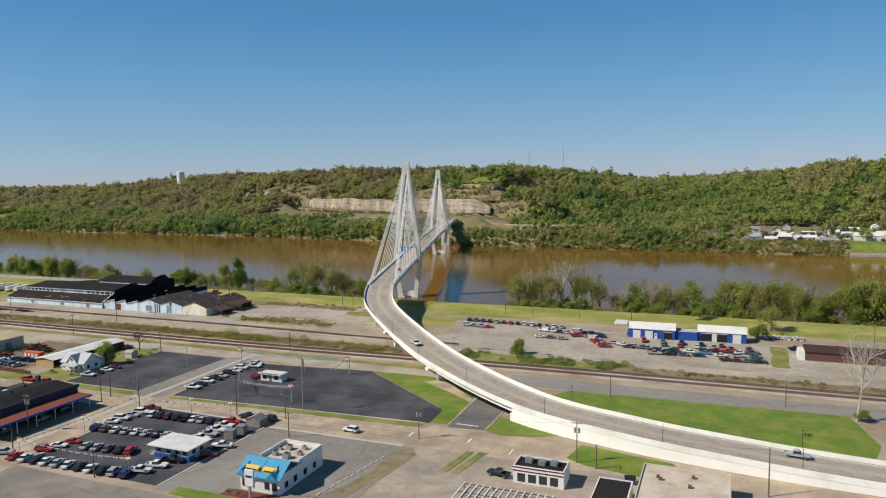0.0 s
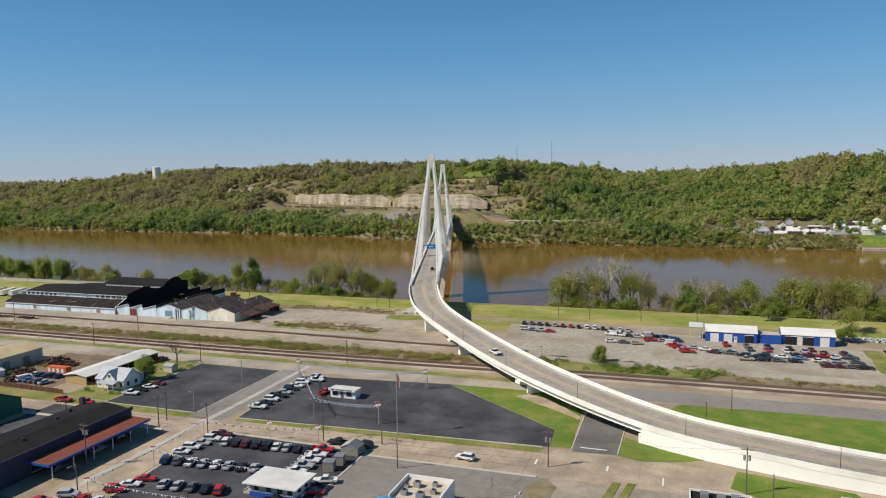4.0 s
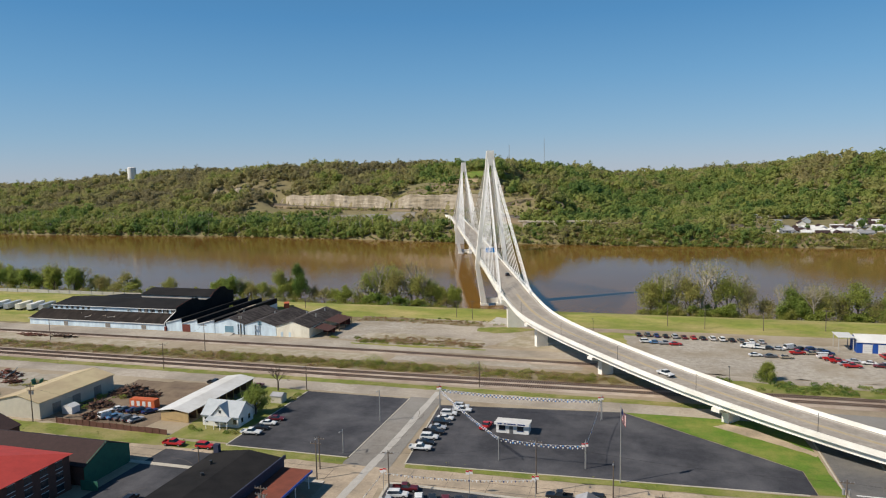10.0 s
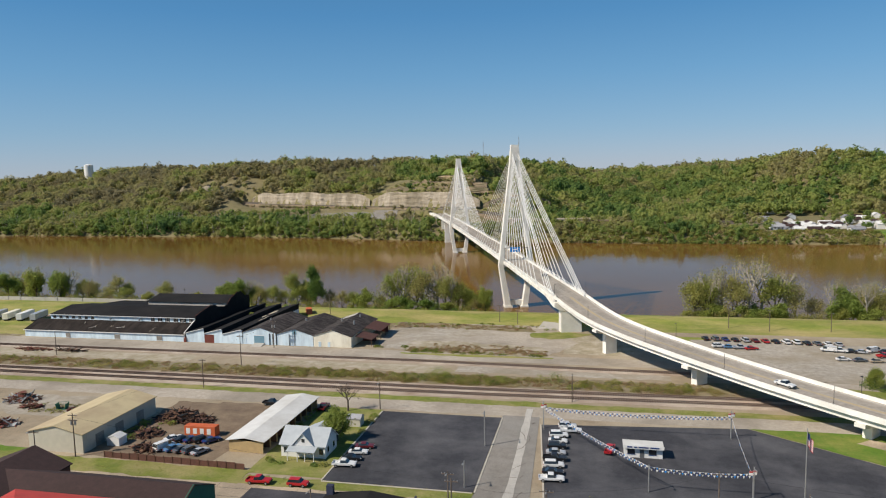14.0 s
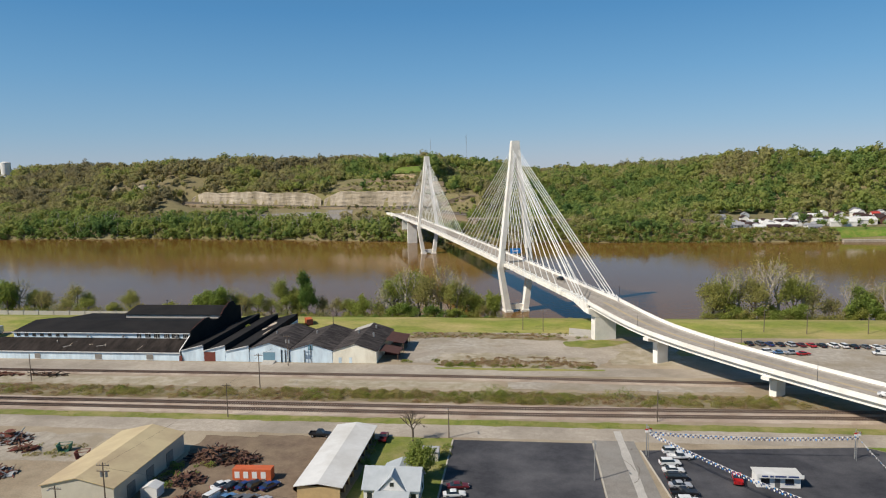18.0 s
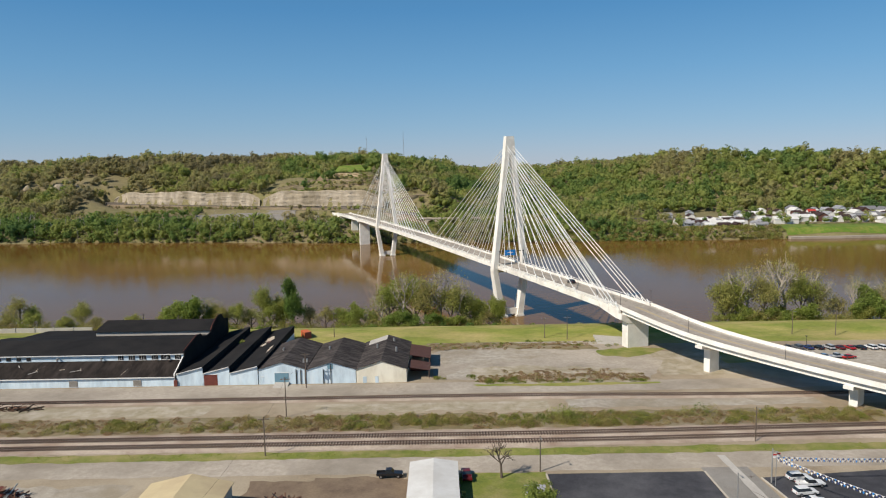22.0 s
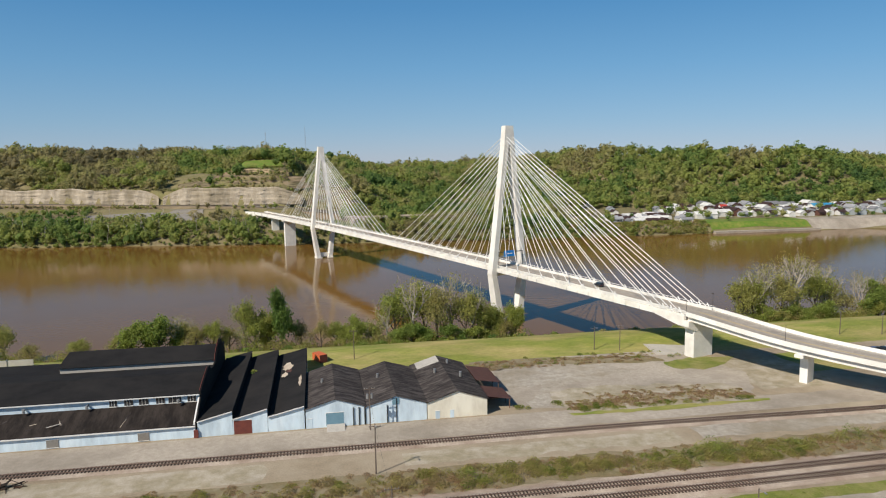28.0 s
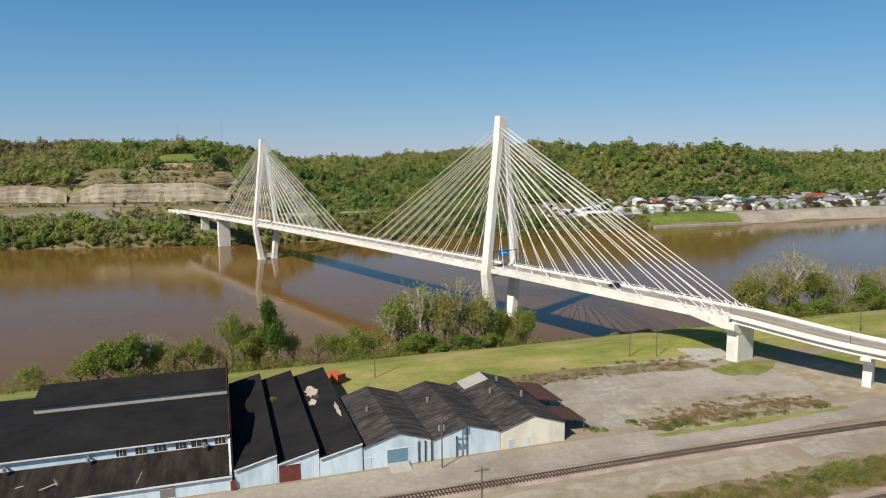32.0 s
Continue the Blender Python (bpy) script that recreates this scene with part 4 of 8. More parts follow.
# curved approach
AP, APS = LINE[:END + 1], SID[:END + 1]
part("approach_slab", ribbon(AP, APS, [(-7.0, -0.35), (7.0, -0.35), (7.0, -0.02), (-7.0, -0.02)]), "white_concrete", bridge)
for off in (-5.6, -1.9, 1.9, 5.6):
    part("girder", ribbon(AP, APS, [(off - 0.25, -2.0), (off + 0.25, -2.0), (off + 0.25, -0.36), (off - 0.25, -0.36)]), "white_concrete", bridge)
part("roadway", ribbon(LINE, SID, [(-6.4, 0.0), (6.4, 0.0), (6.4, 0.05), (-6.4, 0.05)]), "deck_road", bridge, "grey concrete roadway with darker wheel tracks")
for off in (-2.75, 2.75):
    part("wheel_track", ribbon(LINE, SID, [(off - 1.6, 0.051), (off + 1.6, 0.051), (off + 1.5, 0.056), (off - 1.5, 0.056)]), "tyre_track", bridge, "dark worn wheel track")
    part("wheel_track", ribbon(SL, SS, [(off * 0.9 - 1.4, 0.051), (off * 0.9 + 1.4, 0.051), (off * 0.9 + 1.3, 0.056), (off * 0.9 - 1.3, 0.056)]), "tyre_track", bridge, "dark worn wheel track")
for sg in (-1, 1):
    part("parapet", ribbon(LINE, SID, [(sg * 6.55, -0.36), (sg * 7.05, -0.36), (sg * 6.95, 1.05), (sg * 6.7, 1.05)]), "white_concrete", bridge)

# retaining walls and the fill between them
RW, RWS = LINE[END:], SID[END:]
embankment = thing("approach_ramp", label="approach ramp held by white concrete retaining walls", category="ramp")
vs, fs = [], []
for p, s in zip(RW, RWS):
    for a, z in ((-6.5, -1.0), (6.5, -1.0), (6.5, p[2] - 0.03), (-6.5, p[2] - 0.03)):
        vs.append((p[0] + s[0] * a, p[1] + s[1] * a, z))
for r in range(len(RW) - 1):
    fs += [(r * 4 + k, r * 4 + (k + 1) % 4, r * 4 + 4 + (k + 1) % 4, r * 4 + 4 + k) for k in range(4)]
fs.append((3, 2, 1, 0))
part("fill", MB().add(vs, fs), "gravel", embankment)
for sg in (-1, 1):
    for r in range(0, len(RW) - 1, 2):
        e = min(r + 2, len(RW) - 1)
        wall = MB()
        pts = []
        for q, ease in ((r, 0.0), (e, -0.012)):
            p, s = RW[q], RWS[q]
            t = TAN[END + q] * ease
            for a, z in ((6.56, -1.2), (6.98, -1.2), (6.98, p[2] - 0.37), (6.56, p[2] - 0.37)):
                pts.append((p[0] + t[0] + s[0] * a * sg, p[1] + t[1] + s[1] * a * sg, z))
        wall.add(pts, [(3, 2, 1, 0), (4, 5, 6, 7), (0, 1, 5, 4), (1, 2, 6, 5), (2, 3, 7, 6), (3, 0, 4, 7)])
        part("wall_panel", wall, "wall_white", embankment)
p, s, t = RW[0], RWS[0], TAN[END]
part("end_wall", bar(MB(), (p[0] - t[0] * 0.4, p[1] - t[1] * 0.4, -1), (p[0] - t[0] * 0.4, p[1] - t[1] * 0.4, p[2] - 2.02), Vector((s[0], s[1], 0)), Vector((t[0], t[1], 0)), (7.0, 0.39), (7.0, 0.39)), "white_concrete", embankment)

# ---- railway ----
def track_y(y0, x):
    return y0 + 4.2 * float(smooth01((x + 215) / 190.0))


def railway(y0, x0, x1, label, curved=True):
    tr = thing("railway_track", label=label, category="railway", group="railway tracks")
    xs = np.arange(x0, x1 + 1, 6.0)
    f = (lambda x: track_y(y0, x)) if curved else (lambda x: y0 - 2.5 * float(smooth01((x + 230) / 100.0)))
    ln = np.array([(x, f(x), 0.0) for x in xs])
    td = np.gradient(ln[:, :2], axis=0)
    td /= np.linalg.norm(td, axis=1)[:, None]
    sd = np.stack([td[:, 1], -td[:, 0]], 1)
    part("ballast_bed", ribbon(ln, sd, [(-2.6, 0.02), (2.6, 0.02), (1.6, 0.32), (-1.6, 0.32)]), "ballast", tr)
    for o in (-0.72, 0.72):
        part("rail", ribbon(ln, sd, [(o - 0.07, 0.44), (o + 0.07, 0.44), (o + 0.05, 0.62), (o - 0.05, 0.62)]), "rail_steel", tr)
    me = MB().box(-0.14, -1.3, 0.0, 0.14, 1.3, 0.2).mesh("sleeper", M["sleeper"])
    near, rest = 0, MB()
    for k, x in enumerate(np.arange(x0, x1, 0.72)):
        y = f(x)
        jit = 0.03 * math.sin(k * 12.9)
        if -330 < x < -150 and near < 250:
            near += 1
            ob = part("sleeper", me, "sleeper", tr)
            ob.matrix_basis = pose(x, y, 0.25 + jit * 0.3, 0, 0, jit * 40)
        else:
            rest.box(x - 0.14, y - 1.3, 0.25, x + 0.14, y + 1.3, 0.45 + jit * 0.3)
    tagged(part("timber_rest", rest, "sleeper", tr), "weathered timber sleepers", "", "", "stuff")


patch("ballast_strip", [(-470, 229.5), (-220, 229.8), (-20, 234), (140, 234), (140, 246), (-20, 246), (-220, 241.5), (-470, 241)], "ballast", "brown stony railway ballast", "ballast", 0.02, 0.5, 2.5)
railway(232.9, -460, 140, "main railway line on brown ballast")
railway(237.6, -460, 140, "second main railway line on brown ballast")
railway(266.6, -460, -100, "rusty siding track half sunk in gravel", False)

# ---- the warehouse ----
def gable(name, x0, x1, y0, y1, eave, apex, wall, roof, label, over=0.35, axis="y", base=-0.3):
    """A gabled shed, ridge along y (or x)."""
    g = thing(name, label=label, category="building")
    m = (x0 + x1) / 2 if axis == "y" else (y0 + y1) / 2
    lo, hi = (x0, x1) if axis == "y" else (y0, y1)
    s0, s1 = (y0, y1) if axis == "y" else (x0, x1)
    part("wall", MB().side([(lo, base), (hi, base), (hi, eave), (m, apex), (lo, eave)], s0, s1, axis), wall, g)
    t = 0.18
    k = (apex - eave) / (m - lo)
    for a in (lo - over, hi + over):
        part("roof", MB().side([(a, eave + 0.02 - k * over), (m, apex + 0.02), (m, apex + 0.02 + t), (a, eave + 0.02 - k * over + t)], s0 - over, s1 + over, axis), roof, g)
    return g


def opening(parent, name, x0, z0, x1, z1, y, material, label="", frame_mat="white_wall", deep=0.06):
    """A door or window on a wall that faces south at y."""
    o = part(name, MB().box(x0, y - deep, z0, x1, y - 0.004, z1), material, parent, label)
    fr = MB().box(x0 - 0.1, y - deep - 0.05, z1 + 0.002, x1 + 0.1, y - 0.004, z1 + 0.12)
    part("frame", fr, frame_mat, o)
    return o


g = gable("warehouse_cream", -261.0, -245.5, 281.4, 314, 4.4, 6.9, "cream_wall", "worn_roof", "cream-walled gabled warehouse with a worn black felt roof")
opening(g, "door", -259.0, -0.2, -257.9, 2.0, 281.4, "blue_wall", "faded pale blue door")
opening(g, "door", -255.2, -0.2, -254.2, 2.0, 281.4, "blue_wall", "faded pale blue door")
for x, y in ((-256.0, 300), (-249.5, 296), (-251, 308)):
    part("roof_vent", MB().tube((x, y, 5.0), (x, y, 7.4), 0.35, 0.35, 8), "galv", g)
part("roof_patch", MB().side([(-259.8, 4.98), (-253.4, 7.02), (-253.4, 7.10), (-259.8, 5.06)], 308, 314.2), "pale_concrete", g, "pale bare patch of roof")
g = gable("warehouse_blue", -276.5, -261.2, 281.4, 312, 4.5, 6.7, "blue_wall", "worn_roof", "pale blue gabled warehouse with a worn black felt roof")
part("downpipe", MB().tube((-271.2, 281.2, 0), (-271.2, 281.2, 4.6), 0.12), "dark_metal", g)
part("downpipe", MB().tube((-268.9, 281.2, 0), (-268.9, 281.2, 6.2), 0.1), "dark_metal", g)
part("stain_board", MB().box(-269.9, 281.30, 4.6, -268.2, 281.396, 6.2), "dull_blue", g, "brighter blue weathered cladding")
part("roof_vent", MB().tube((-272.0, 300, 4.8), (-272.0, 300, 7.0), 0.35, 0.35, 8), "galv", g)
g = gable("warehouse_blue", -291.2, -276.8, 281.4, 312, 4.8, 7.0, "blue_wall", "worn_roof", "pale blue gabled warehouse with a blue-grey loading door")
opening(g, "loading_door", -286.3, 0.4, -282.0, 3.6, 281.4, "dull_blue", "dull blue roll-up door")
part("ramp", MB().side([(277.8, 0.0), (281.38, 0.0), (281.38, 0.7)], -286.2, -281.8, "x"), "pale_concrete", g)
opening(g, "door", -291.0, -0.2, -289.7, 2.4, 281.4, "blue_wall")
for x in (-279.6, -278.2, -276.8):
    part("downpipe", MB().tube((x, 281.2, 0), (x, 281.2, 4.6), 0.14), "dark_metal", g)
part("roof_vent", MB().tube((-287.0, 298, 4.8), (-287.0, 298, 7.2), 0.35, 0.35, 8), "galv", g)
g = thing("lean_to", label="rusty red sheet-metal lean-to sheds on posts", category="shed")
for y0, y1, h in ((284.5, 293.5, 3.2), (296, 310, 4.0)):
    part("roof", MB().side([(-245.1, h + 0.6), (-238.2, h - 0.6), (-238.2, h - 0.48), (-245.1, h + 0.72)], y0, y1), "rust_brown", g)
    for y in (y0 + 0.4, (y0 + y1) / 2, y1 - 0.4):
        part("post", MB().tube((-238.6, y, -0.2), (-238.6, y, h - 0.55), 0.12), "rust_steel", g)
    part("back_board", MB().box(-244.9, y1 - 0.3, 0, -239.2, y1 - 0.18, h - 0.4), "rust_red", g)

saw = thing("sawtooth_warehouse", label="pale blue warehouse with three black sawtooth roofs", category="building")
for x0, x1 in ((-316.6, -308.5), (-308.4, -300.3), (-300.2, -291.5)):
    part("wall", MB().side([(x0, -0.3), (x1, -0.3), (x1, 5.7), (x0, 3.7)], 281.4, 336), "blue_wall", saw)
    part("roof", MB().side([(x0, 3.72), (x1 + 0.1, 5.74), (x1 + 0.1, 5.94), (x0, 3.92)], 281.0, 336.4), "black_roof", saw)
    # black sheet added over the east drop, standing in for its shadow
    part("glazing", MB().box(x1 + 0.004, 281.6, 3.4, x1 + 0.09, 335.8, 5.72), "black_roof", saw, "black sheet painting shade on the east glazing")
    part("roof_edge", MB().side([(x0, 3.73), (x1, 5.75), (x1, 5.98), (x0, 3.96)], 280.92, 281.06), "white_wall", saw)
opening(saw, "freight_door", -308.2, -0.2, -304.0, 3.4, 281.4, "rust_red", "rust-red sliding door")
for cx, cy, rx, ry, mm in ((-296.8, 320, 1.7, 4.6, "flat_roof"), (-297.4, 312.5, 1.1, 2.6, "flat_roof"), (-296.2, 315.5, 0.9, 1.6, "rust_brown"), (-292.9, 303, 0.5, 6.0, "flat_roof")):
    jag = np.random.default_rng(int(cy))
    ring = [(cx + rx * math.cos(q * 0.3927) * jag.uniform(0.5, 1.1), cy + ry * math.sin(q * 0.3927) * jag.uniform(0.5, 1.1)) for q in range(16)]
    lev = lambda x, up: 3.92 + (x + 300.2) * 0.2295 + up
    part("torn_patch", MB().add([(x, y, lev(x, 0.02)) for x, y in ring] + [(x, y, lev(x, 0.06)) for x, y in ring], [tuple(range(16, 32))] + [(q, (q + 1) % 16, 16 + (q + 1) % 16, 16 + q) for q in range(16)]), mm, saw, "torn patch baring pale boards")
part("red_hatch", MB().box(-317.4, 280.9, 0, -316.4, 281.38, 1.9), "rust_red", saw)

longb = thing("long_warehouse", label="long pale blue warehouse with black roofs and a window band", category="building")
X0, X1 = -394.0, -317.0
part("front_wall", MB().box(X0, 281.4, -0.3, X1, 289.4, 2.8), "blue_wall", longb)
part("lean_roof", MB().side([(281.0, 2.82), (289.7, 5.85), (289.7, 6.05), (281.0, 3.02)], X0 - 0.3, X1, "x"), "streak_roof", longb, "brown-streaked black felt roof")
part("gutter", MB().box(X0 - 0.3, 280.86, 2.75, X1, 281.0, 3.05), "white_wall", longb)
part("upper_wall", MB().side([(289.8, -0.3), (289.8, 7.85), (303, 9.5), (316, 7.6), (316, -0.3)], X0 + 6, X1 - 0.1, "x"), "blue_wall", longb)
part("main_roof", MB().side([(289.3, 7.9), (303, 9.6), (316.0, 7.7), (316.0, 7.9), (303, 9.82), (289.3, 8.1)], X0 + 5.6, X1 - 0.1, "x"), "black_roof", longb)
part("main_gutter", MB().box(X0 + 5.6, 289.1, 7.86, X1 - 0.1, 289.28, 8.1), "white_wall", longb)
part("monitor_wall", MB().side([(316.2, -0.3), (316.2, 9.3), (326, 11.2), (335, 8.2), (335, -0.3)], -358, X1 - 0.1, "x"), "pale_concrete", longb)
part("monitor_roof", MB().side([(315.7, 9.32), (326, 11.3), (335.5, 8.2), (335.5, 8.4), (326, 11.5), (315.7, 9.52)], -358.4, X1 - 0.1, "x"), "black_roof", longb)
part("low_rear_roof", MB().side([(316.0, -0.3), (316.0, 7.5), (336, 5.5), (336, -0.3)], X0 + 8, -358.5, "x"), "black_roof", longb)
fw = [(281.3, -0.3), (281.3, 3.9), (289.4, 7.4), (289.4, 8.9), (296, 10.2), (302, 11.2), (305, 10.9), (307, 9.4), (312, 8.6), (315.6, 9.0), (319, 11.2), (325, 13.0), (328, 12.9), (331, 10.4), (335.6, 9.8), (335.6, -0.3)]
# roof black on this wall paints the shade of its east face
part("fire_wall", MB().side(fw, X1 - 0.05, X1 + 0.3, "x"), "black_roof", longb, "stepped fire wall in black roofing, blackened for its shaded face")
for cop in ([(289.4, 8.9), (296, 10.2), (302, 11.2), (302, 11.4), (296, 10.4), (289.4, 9.1)], [(315.6, 9.1), (319, 11.3), (325, 13.1), (325, 13.3), (319, 11.5), (315.6, 9.3)]):
    part("wall_coping", MB().side(cop, X1 - 0.12, X1 + 0.0, "x"), "rust_red", longb, "rust-red coping")
part("wall_end_face", MB().side([(281.25, -0.2), (281.25, 3.8), (289.2, 7.3), (289.2, -0.2)], X1 - 0.45, X1 - 0.06, "x"), "white_wall", longb)
for x0, x1 in ((-338.2, -336.5), (-334.8, -332.8), (-331.4, -329.2), (-327.4, -325.4), (-324.5, -321.5), (-320.0, -318.0)):
    o = part("window", MB().box(x0, 289.68, 6.25, x1, 289.79, 7.7), "glass", longb)
    part("frame", MB().box(x0 - 0.12, 289.62, 7.7, x1 + 0.12, 289.79, 7.82).box(x0 - 0.12, 289.6, 6.1, x1 + 0.12, 289.79, 6.25), "white_wall", o)
    for q in range(1, 3):
        xm = x0 + (x1 - x0) * q / 3
        part("mullion", MB().box(xm - 0.04, 289.63, 6.252, xm + 0.04, 289.678, 7.698), "white_wall", o)
for x in np.arange(-386, -366, 3.2):
    part("window", MB().box(x - 0.7, 289.68, 6.4, x + 0.7, 289.79, 7.5), "glass", longb)
for x, w in ((-372.5, 2.2), (-348.6, 2.6), (-328.8, 2.5)):
    o = part("window", MB().box(x - w / 2, 281.28, 0.3, x + w / 2, 281.39, 2.1), "old_asphalt", longb, "boarded grey window")
    part("frame", MB().box(x - w / 2 - 0.12, 281.22, 2.1, x + w / 2 + 0.12, 281.39, 2.22).box(x - w / 2 - 0.12, 281.22, 0.18, x + w / 2 + 0.12, 281.39, 0.3), "white_wall", o)
for x, y, z in ((-357, 289.5, 7.0), (-343, 289.5, 7.0), (-322, 289.2, 7.0)):
    part("vent_hood", MB().tube((x, y, z), (x, y - 1.0, z + 0.2), 0.28, 0.28, 8).tube((x, y - 1.0, z + 0.35), (x, y - 1.0, z - 0.5), 0.3, 0.36, 8), "galv", longb)
for x, y, a in ((-349, 284.0, 40), (-362, 283.5, 65), (-368, 286.5, -55)):
    part("loose_plank", MB().box(-1.6, -0.12, 0, 1.6, 0.12, 0.06), "pale_concrete", longb).matrix_basis = pose(x, y, 3.35 + (y - 281) * 0.389, 21, 0, a)
scraps = np.random.default_rng(44)
for x, y, n_, lean_ in ((-354.5, 284.4, 2, 1.0), (-348.2, 284.6, 2, -0.6), (-334.0, 285.8, 2, 0.12), (-361.5, 285.2, 2, 0.3)):
    for q in range(n_):
        a_, l_, w_ = lean_ + scraps.normal(0, 0.22), scraps.uniform(0.4, 1.6), scraps.uniform(0.04, 0.2)
        cx_, cy_ = x + scraps.normal(0, 0.5), y + scraps.normal(0, 1.2)
        ux, uy, vx, vy = math.sin(a_) * l_, math.cos(a_) * l_, math.cos(a_) * w_, -math.sin(a_) * w_
        quad = [(cx_ - ux - vx, cy_ - uy - vy), (cx_ - ux + vx, cy_ - uy + vy), (cx_ + ux + vx * 0.6, cy_ + uy + vy * 0.6), (cx_ + ux - vx * 0.6, cy_ + uy - vy * 0.6)]
        quad = [(px_, min(max(py_, 281.3), 289.4)) for px_, py_ in quad]
        slope_z = lambda py_, up: 3.03 + (py_ - 281.0) * 0.3483 + up
        part("felt_scrap", MB().add([(px_, py_, slope_z(py_, 0.01)) for px_, py_ in quad] + [(px_, py_, slope_z(py_, 0.07)) for px_, py_ in quad], [(3, 2, 1, 0), (4, 5, 6, 7), (0, 1, 5, 4), (1, 2, 6, 5), (2, 3, 7, 6), (3, 0, 4, 7)]), ("flat_roof", "worn_roof", "ledge_rock")[q % 3], longb, "pale torn strip of roofing")
part("ridge_mast", MB().tube((-345, 326, 11.2), (-345, 326, 14.0), 0.08).box(-345.6, 325.9, 13.2, -344.4, 326.1, 13.4), "dark_metal", longb)

# ---- forest ----
rng = np.random.default_rng(7)
ICO = []
for _sub in (1, 2):
    _bm = bmesh.new()
    bmesh.ops.create_icosphere(_bm, subdivisions=_sub, radius=1.0)
    ICO.append((np.array([v.co[:] for v in _bm.verts]), np.array([[v.index for v in f.verts] for f in _bm.faces])))
    _bm.free()
(ICO_V, ICO_F), (BIG_V, BIG_F) = ICO


def crown_template(tall, lobes, m):
    """An airy crown 1 wide and tall high: sprays of leaves laid loosely over several lobes, round a thin core."""
    a0 = rng.uniform(0, 6.28)
    cen, rad = [np.array([0, 0, 0.55 * tall])], [np.array([0.30, 0.30, 0.40 * tall])]
    for k in range(lobes):
        a, h = a0 + k * 2.4 + rng.uniform(-0.5, 0.5), rng.uniform(0.25, 0.85)
        o, r = 0.34 - 0.16 * h, rng.uniform(0.15, 0.24)
        cen.append(np.array([math.cos(a) * o, math.sin(a) * o, h * tall]))
        rad.append(np.array([r, r, r * 1.05]))
    core = ICO_V * np.array([0.24, 0.24, 0.32 * tall]) * (1 + rng.normal(0, 0.15, (len(ICO_V), 1))) + np.array([0, 0, 0.5 * tall])
    pick = rng.integers(0, lobes + 1, m)
    d = rng.normal(0, 1, (m, 3))
    d[:, 2] += 0.35
    d /= np.linalg.norm(d, axis=1)[:, None]
    c = np.array(cen)[pick] + d * np.array(rad)[pick] * rng.uniform(0.8, 1.12, (m, 1))
    nrm = d + rng.normal(0, 0.34, (m, 3))
    nrm /= np.linalg.norm(nrm, axis=1)[:, None]
    u = np.cross(nrm, rng.normal(0, 1, (m, 3)))
    u /= np.linalg.norm(u, axis=1)[:, None]
    w = np.cross(nrm, u)
    r = rng.uniform(0.045, 0.115, (m, 1))
    spray = np.stack([c + u * r * rng.uniform(0.8, 1.2, (m, 1)), c + w * r * rng.uniform(0.5, 1.0, (m, 1)) - nrm * r * 0.3, c - u * r, c - w * r * rng.uniform(0.5, 1.0, (m, 1)) - nrm * r * 0.3], 1).reshape(-1, 3)
    q = np.arange(m)[:, None] * 4 + len(core)
    return np.vstack([core, spray]), np.vstack([ICO_F, q + np.array([0, 1, 2]), q + np.array([0, 2, 3])])


CROWNS = [crown_template(t * 0.8, k, 76) for t, k in ((0.85, 4), (0.95, 5), (1.1, 4), (0.8, 6), (0.9, 5), (1.3, 4), (1.0, 6), (0.75, 5), (1.15, 5), (0.9, 7))]


def trees_mesh(name, pos, width, tint, trunks=0.25):
    V, F, T, n = [], [], [], 0
    pick = rng.integers(0, len(CROWNS), len(pos))
    for k, (cv, cf) in enumerate(CROWNS):
        sel = np.where(pick == k)[0]
        if not len(sel):
            continue
        ang = rng.uniform(0, 6.28, len(sel))
        ca, sa = np.cos(ang), np.sin(ang)
        w = width[sel]
        x = (cv[None, :, 0] * ca[:, None] - cv[None, :, 1] * sa[:, None]) * w[:, None]
        y = (cv[None, :, 0] * sa[:, None] + cv[None, :, 1] * ca[:, None]) * w[:, None]
        z = (cv[None, :, 2] * 1.0 + trunks) * w[:, None]
        p = np.stack([x, y, z], 2) + pos[sel][:, None, :]
        V.append(p.reshape(-1, 3))
        F.append((cf[None] + (np.arange(len(sel)) * len(cv))[:, None, None]).reshape(-1, 3) + n)
        T.append(np.repeat(tint[sel], len(cv)))
        n += len(sel) * len(cv)
    me = np_mesh(name, np.vstack(V), np.vstack(F), "leaf_far_hazed", np.concatenate(T))
    return me


def scatter(x0, x1, y0, y1, gap):
    xs, ys = np.meshgrid(np.arange(x0, x1, gap), np.arange(y0, y1, gap))
    p = np.stack([xs.ravel(), ys.ravel()], 1)
    return p + rng.uniform(-0.48, 0.48, p.shape) * gap


CUT = np.array([(-730, 1085), (-676, 1058), (-600, 1022), (-501, 990), (-436, 966), (-346, 938), (-290, 925)], float)


def cut_y(x):
    return np.interp(x, CUT[:, 0], CUT[:, 1])


def stand_tint(x, y):
    """Leaf colour by stand: fresh green hollows, yellow-green crests and brown, hardly leafed slopes to the west,
    darkened in the tint for their shade.
    """
    base = 0.40 + 0.27 * wavy(x, y, 60, 5.0) + 0.18 * wavy(x, y, 24, 2.0) + 0.12 * wavy(x, y, 160, 8.0)
    base = base + 0.27 * smooth01((-440 - x) / 160) * smooth01((y - 930) / 40) - 0.08 * smooth01((x - 60) / 120) * smooth01((1130 - y) / 120) + 0.07 * smooth01((y - 1120) / 80)
    base = base + np.where(rng.uniform(0, 1, len(x)) < 0.10, -0.22, 0.0)
    return np.clip(base + rng.normal(0, 0.065, len(x)), 0.0, 1.0)


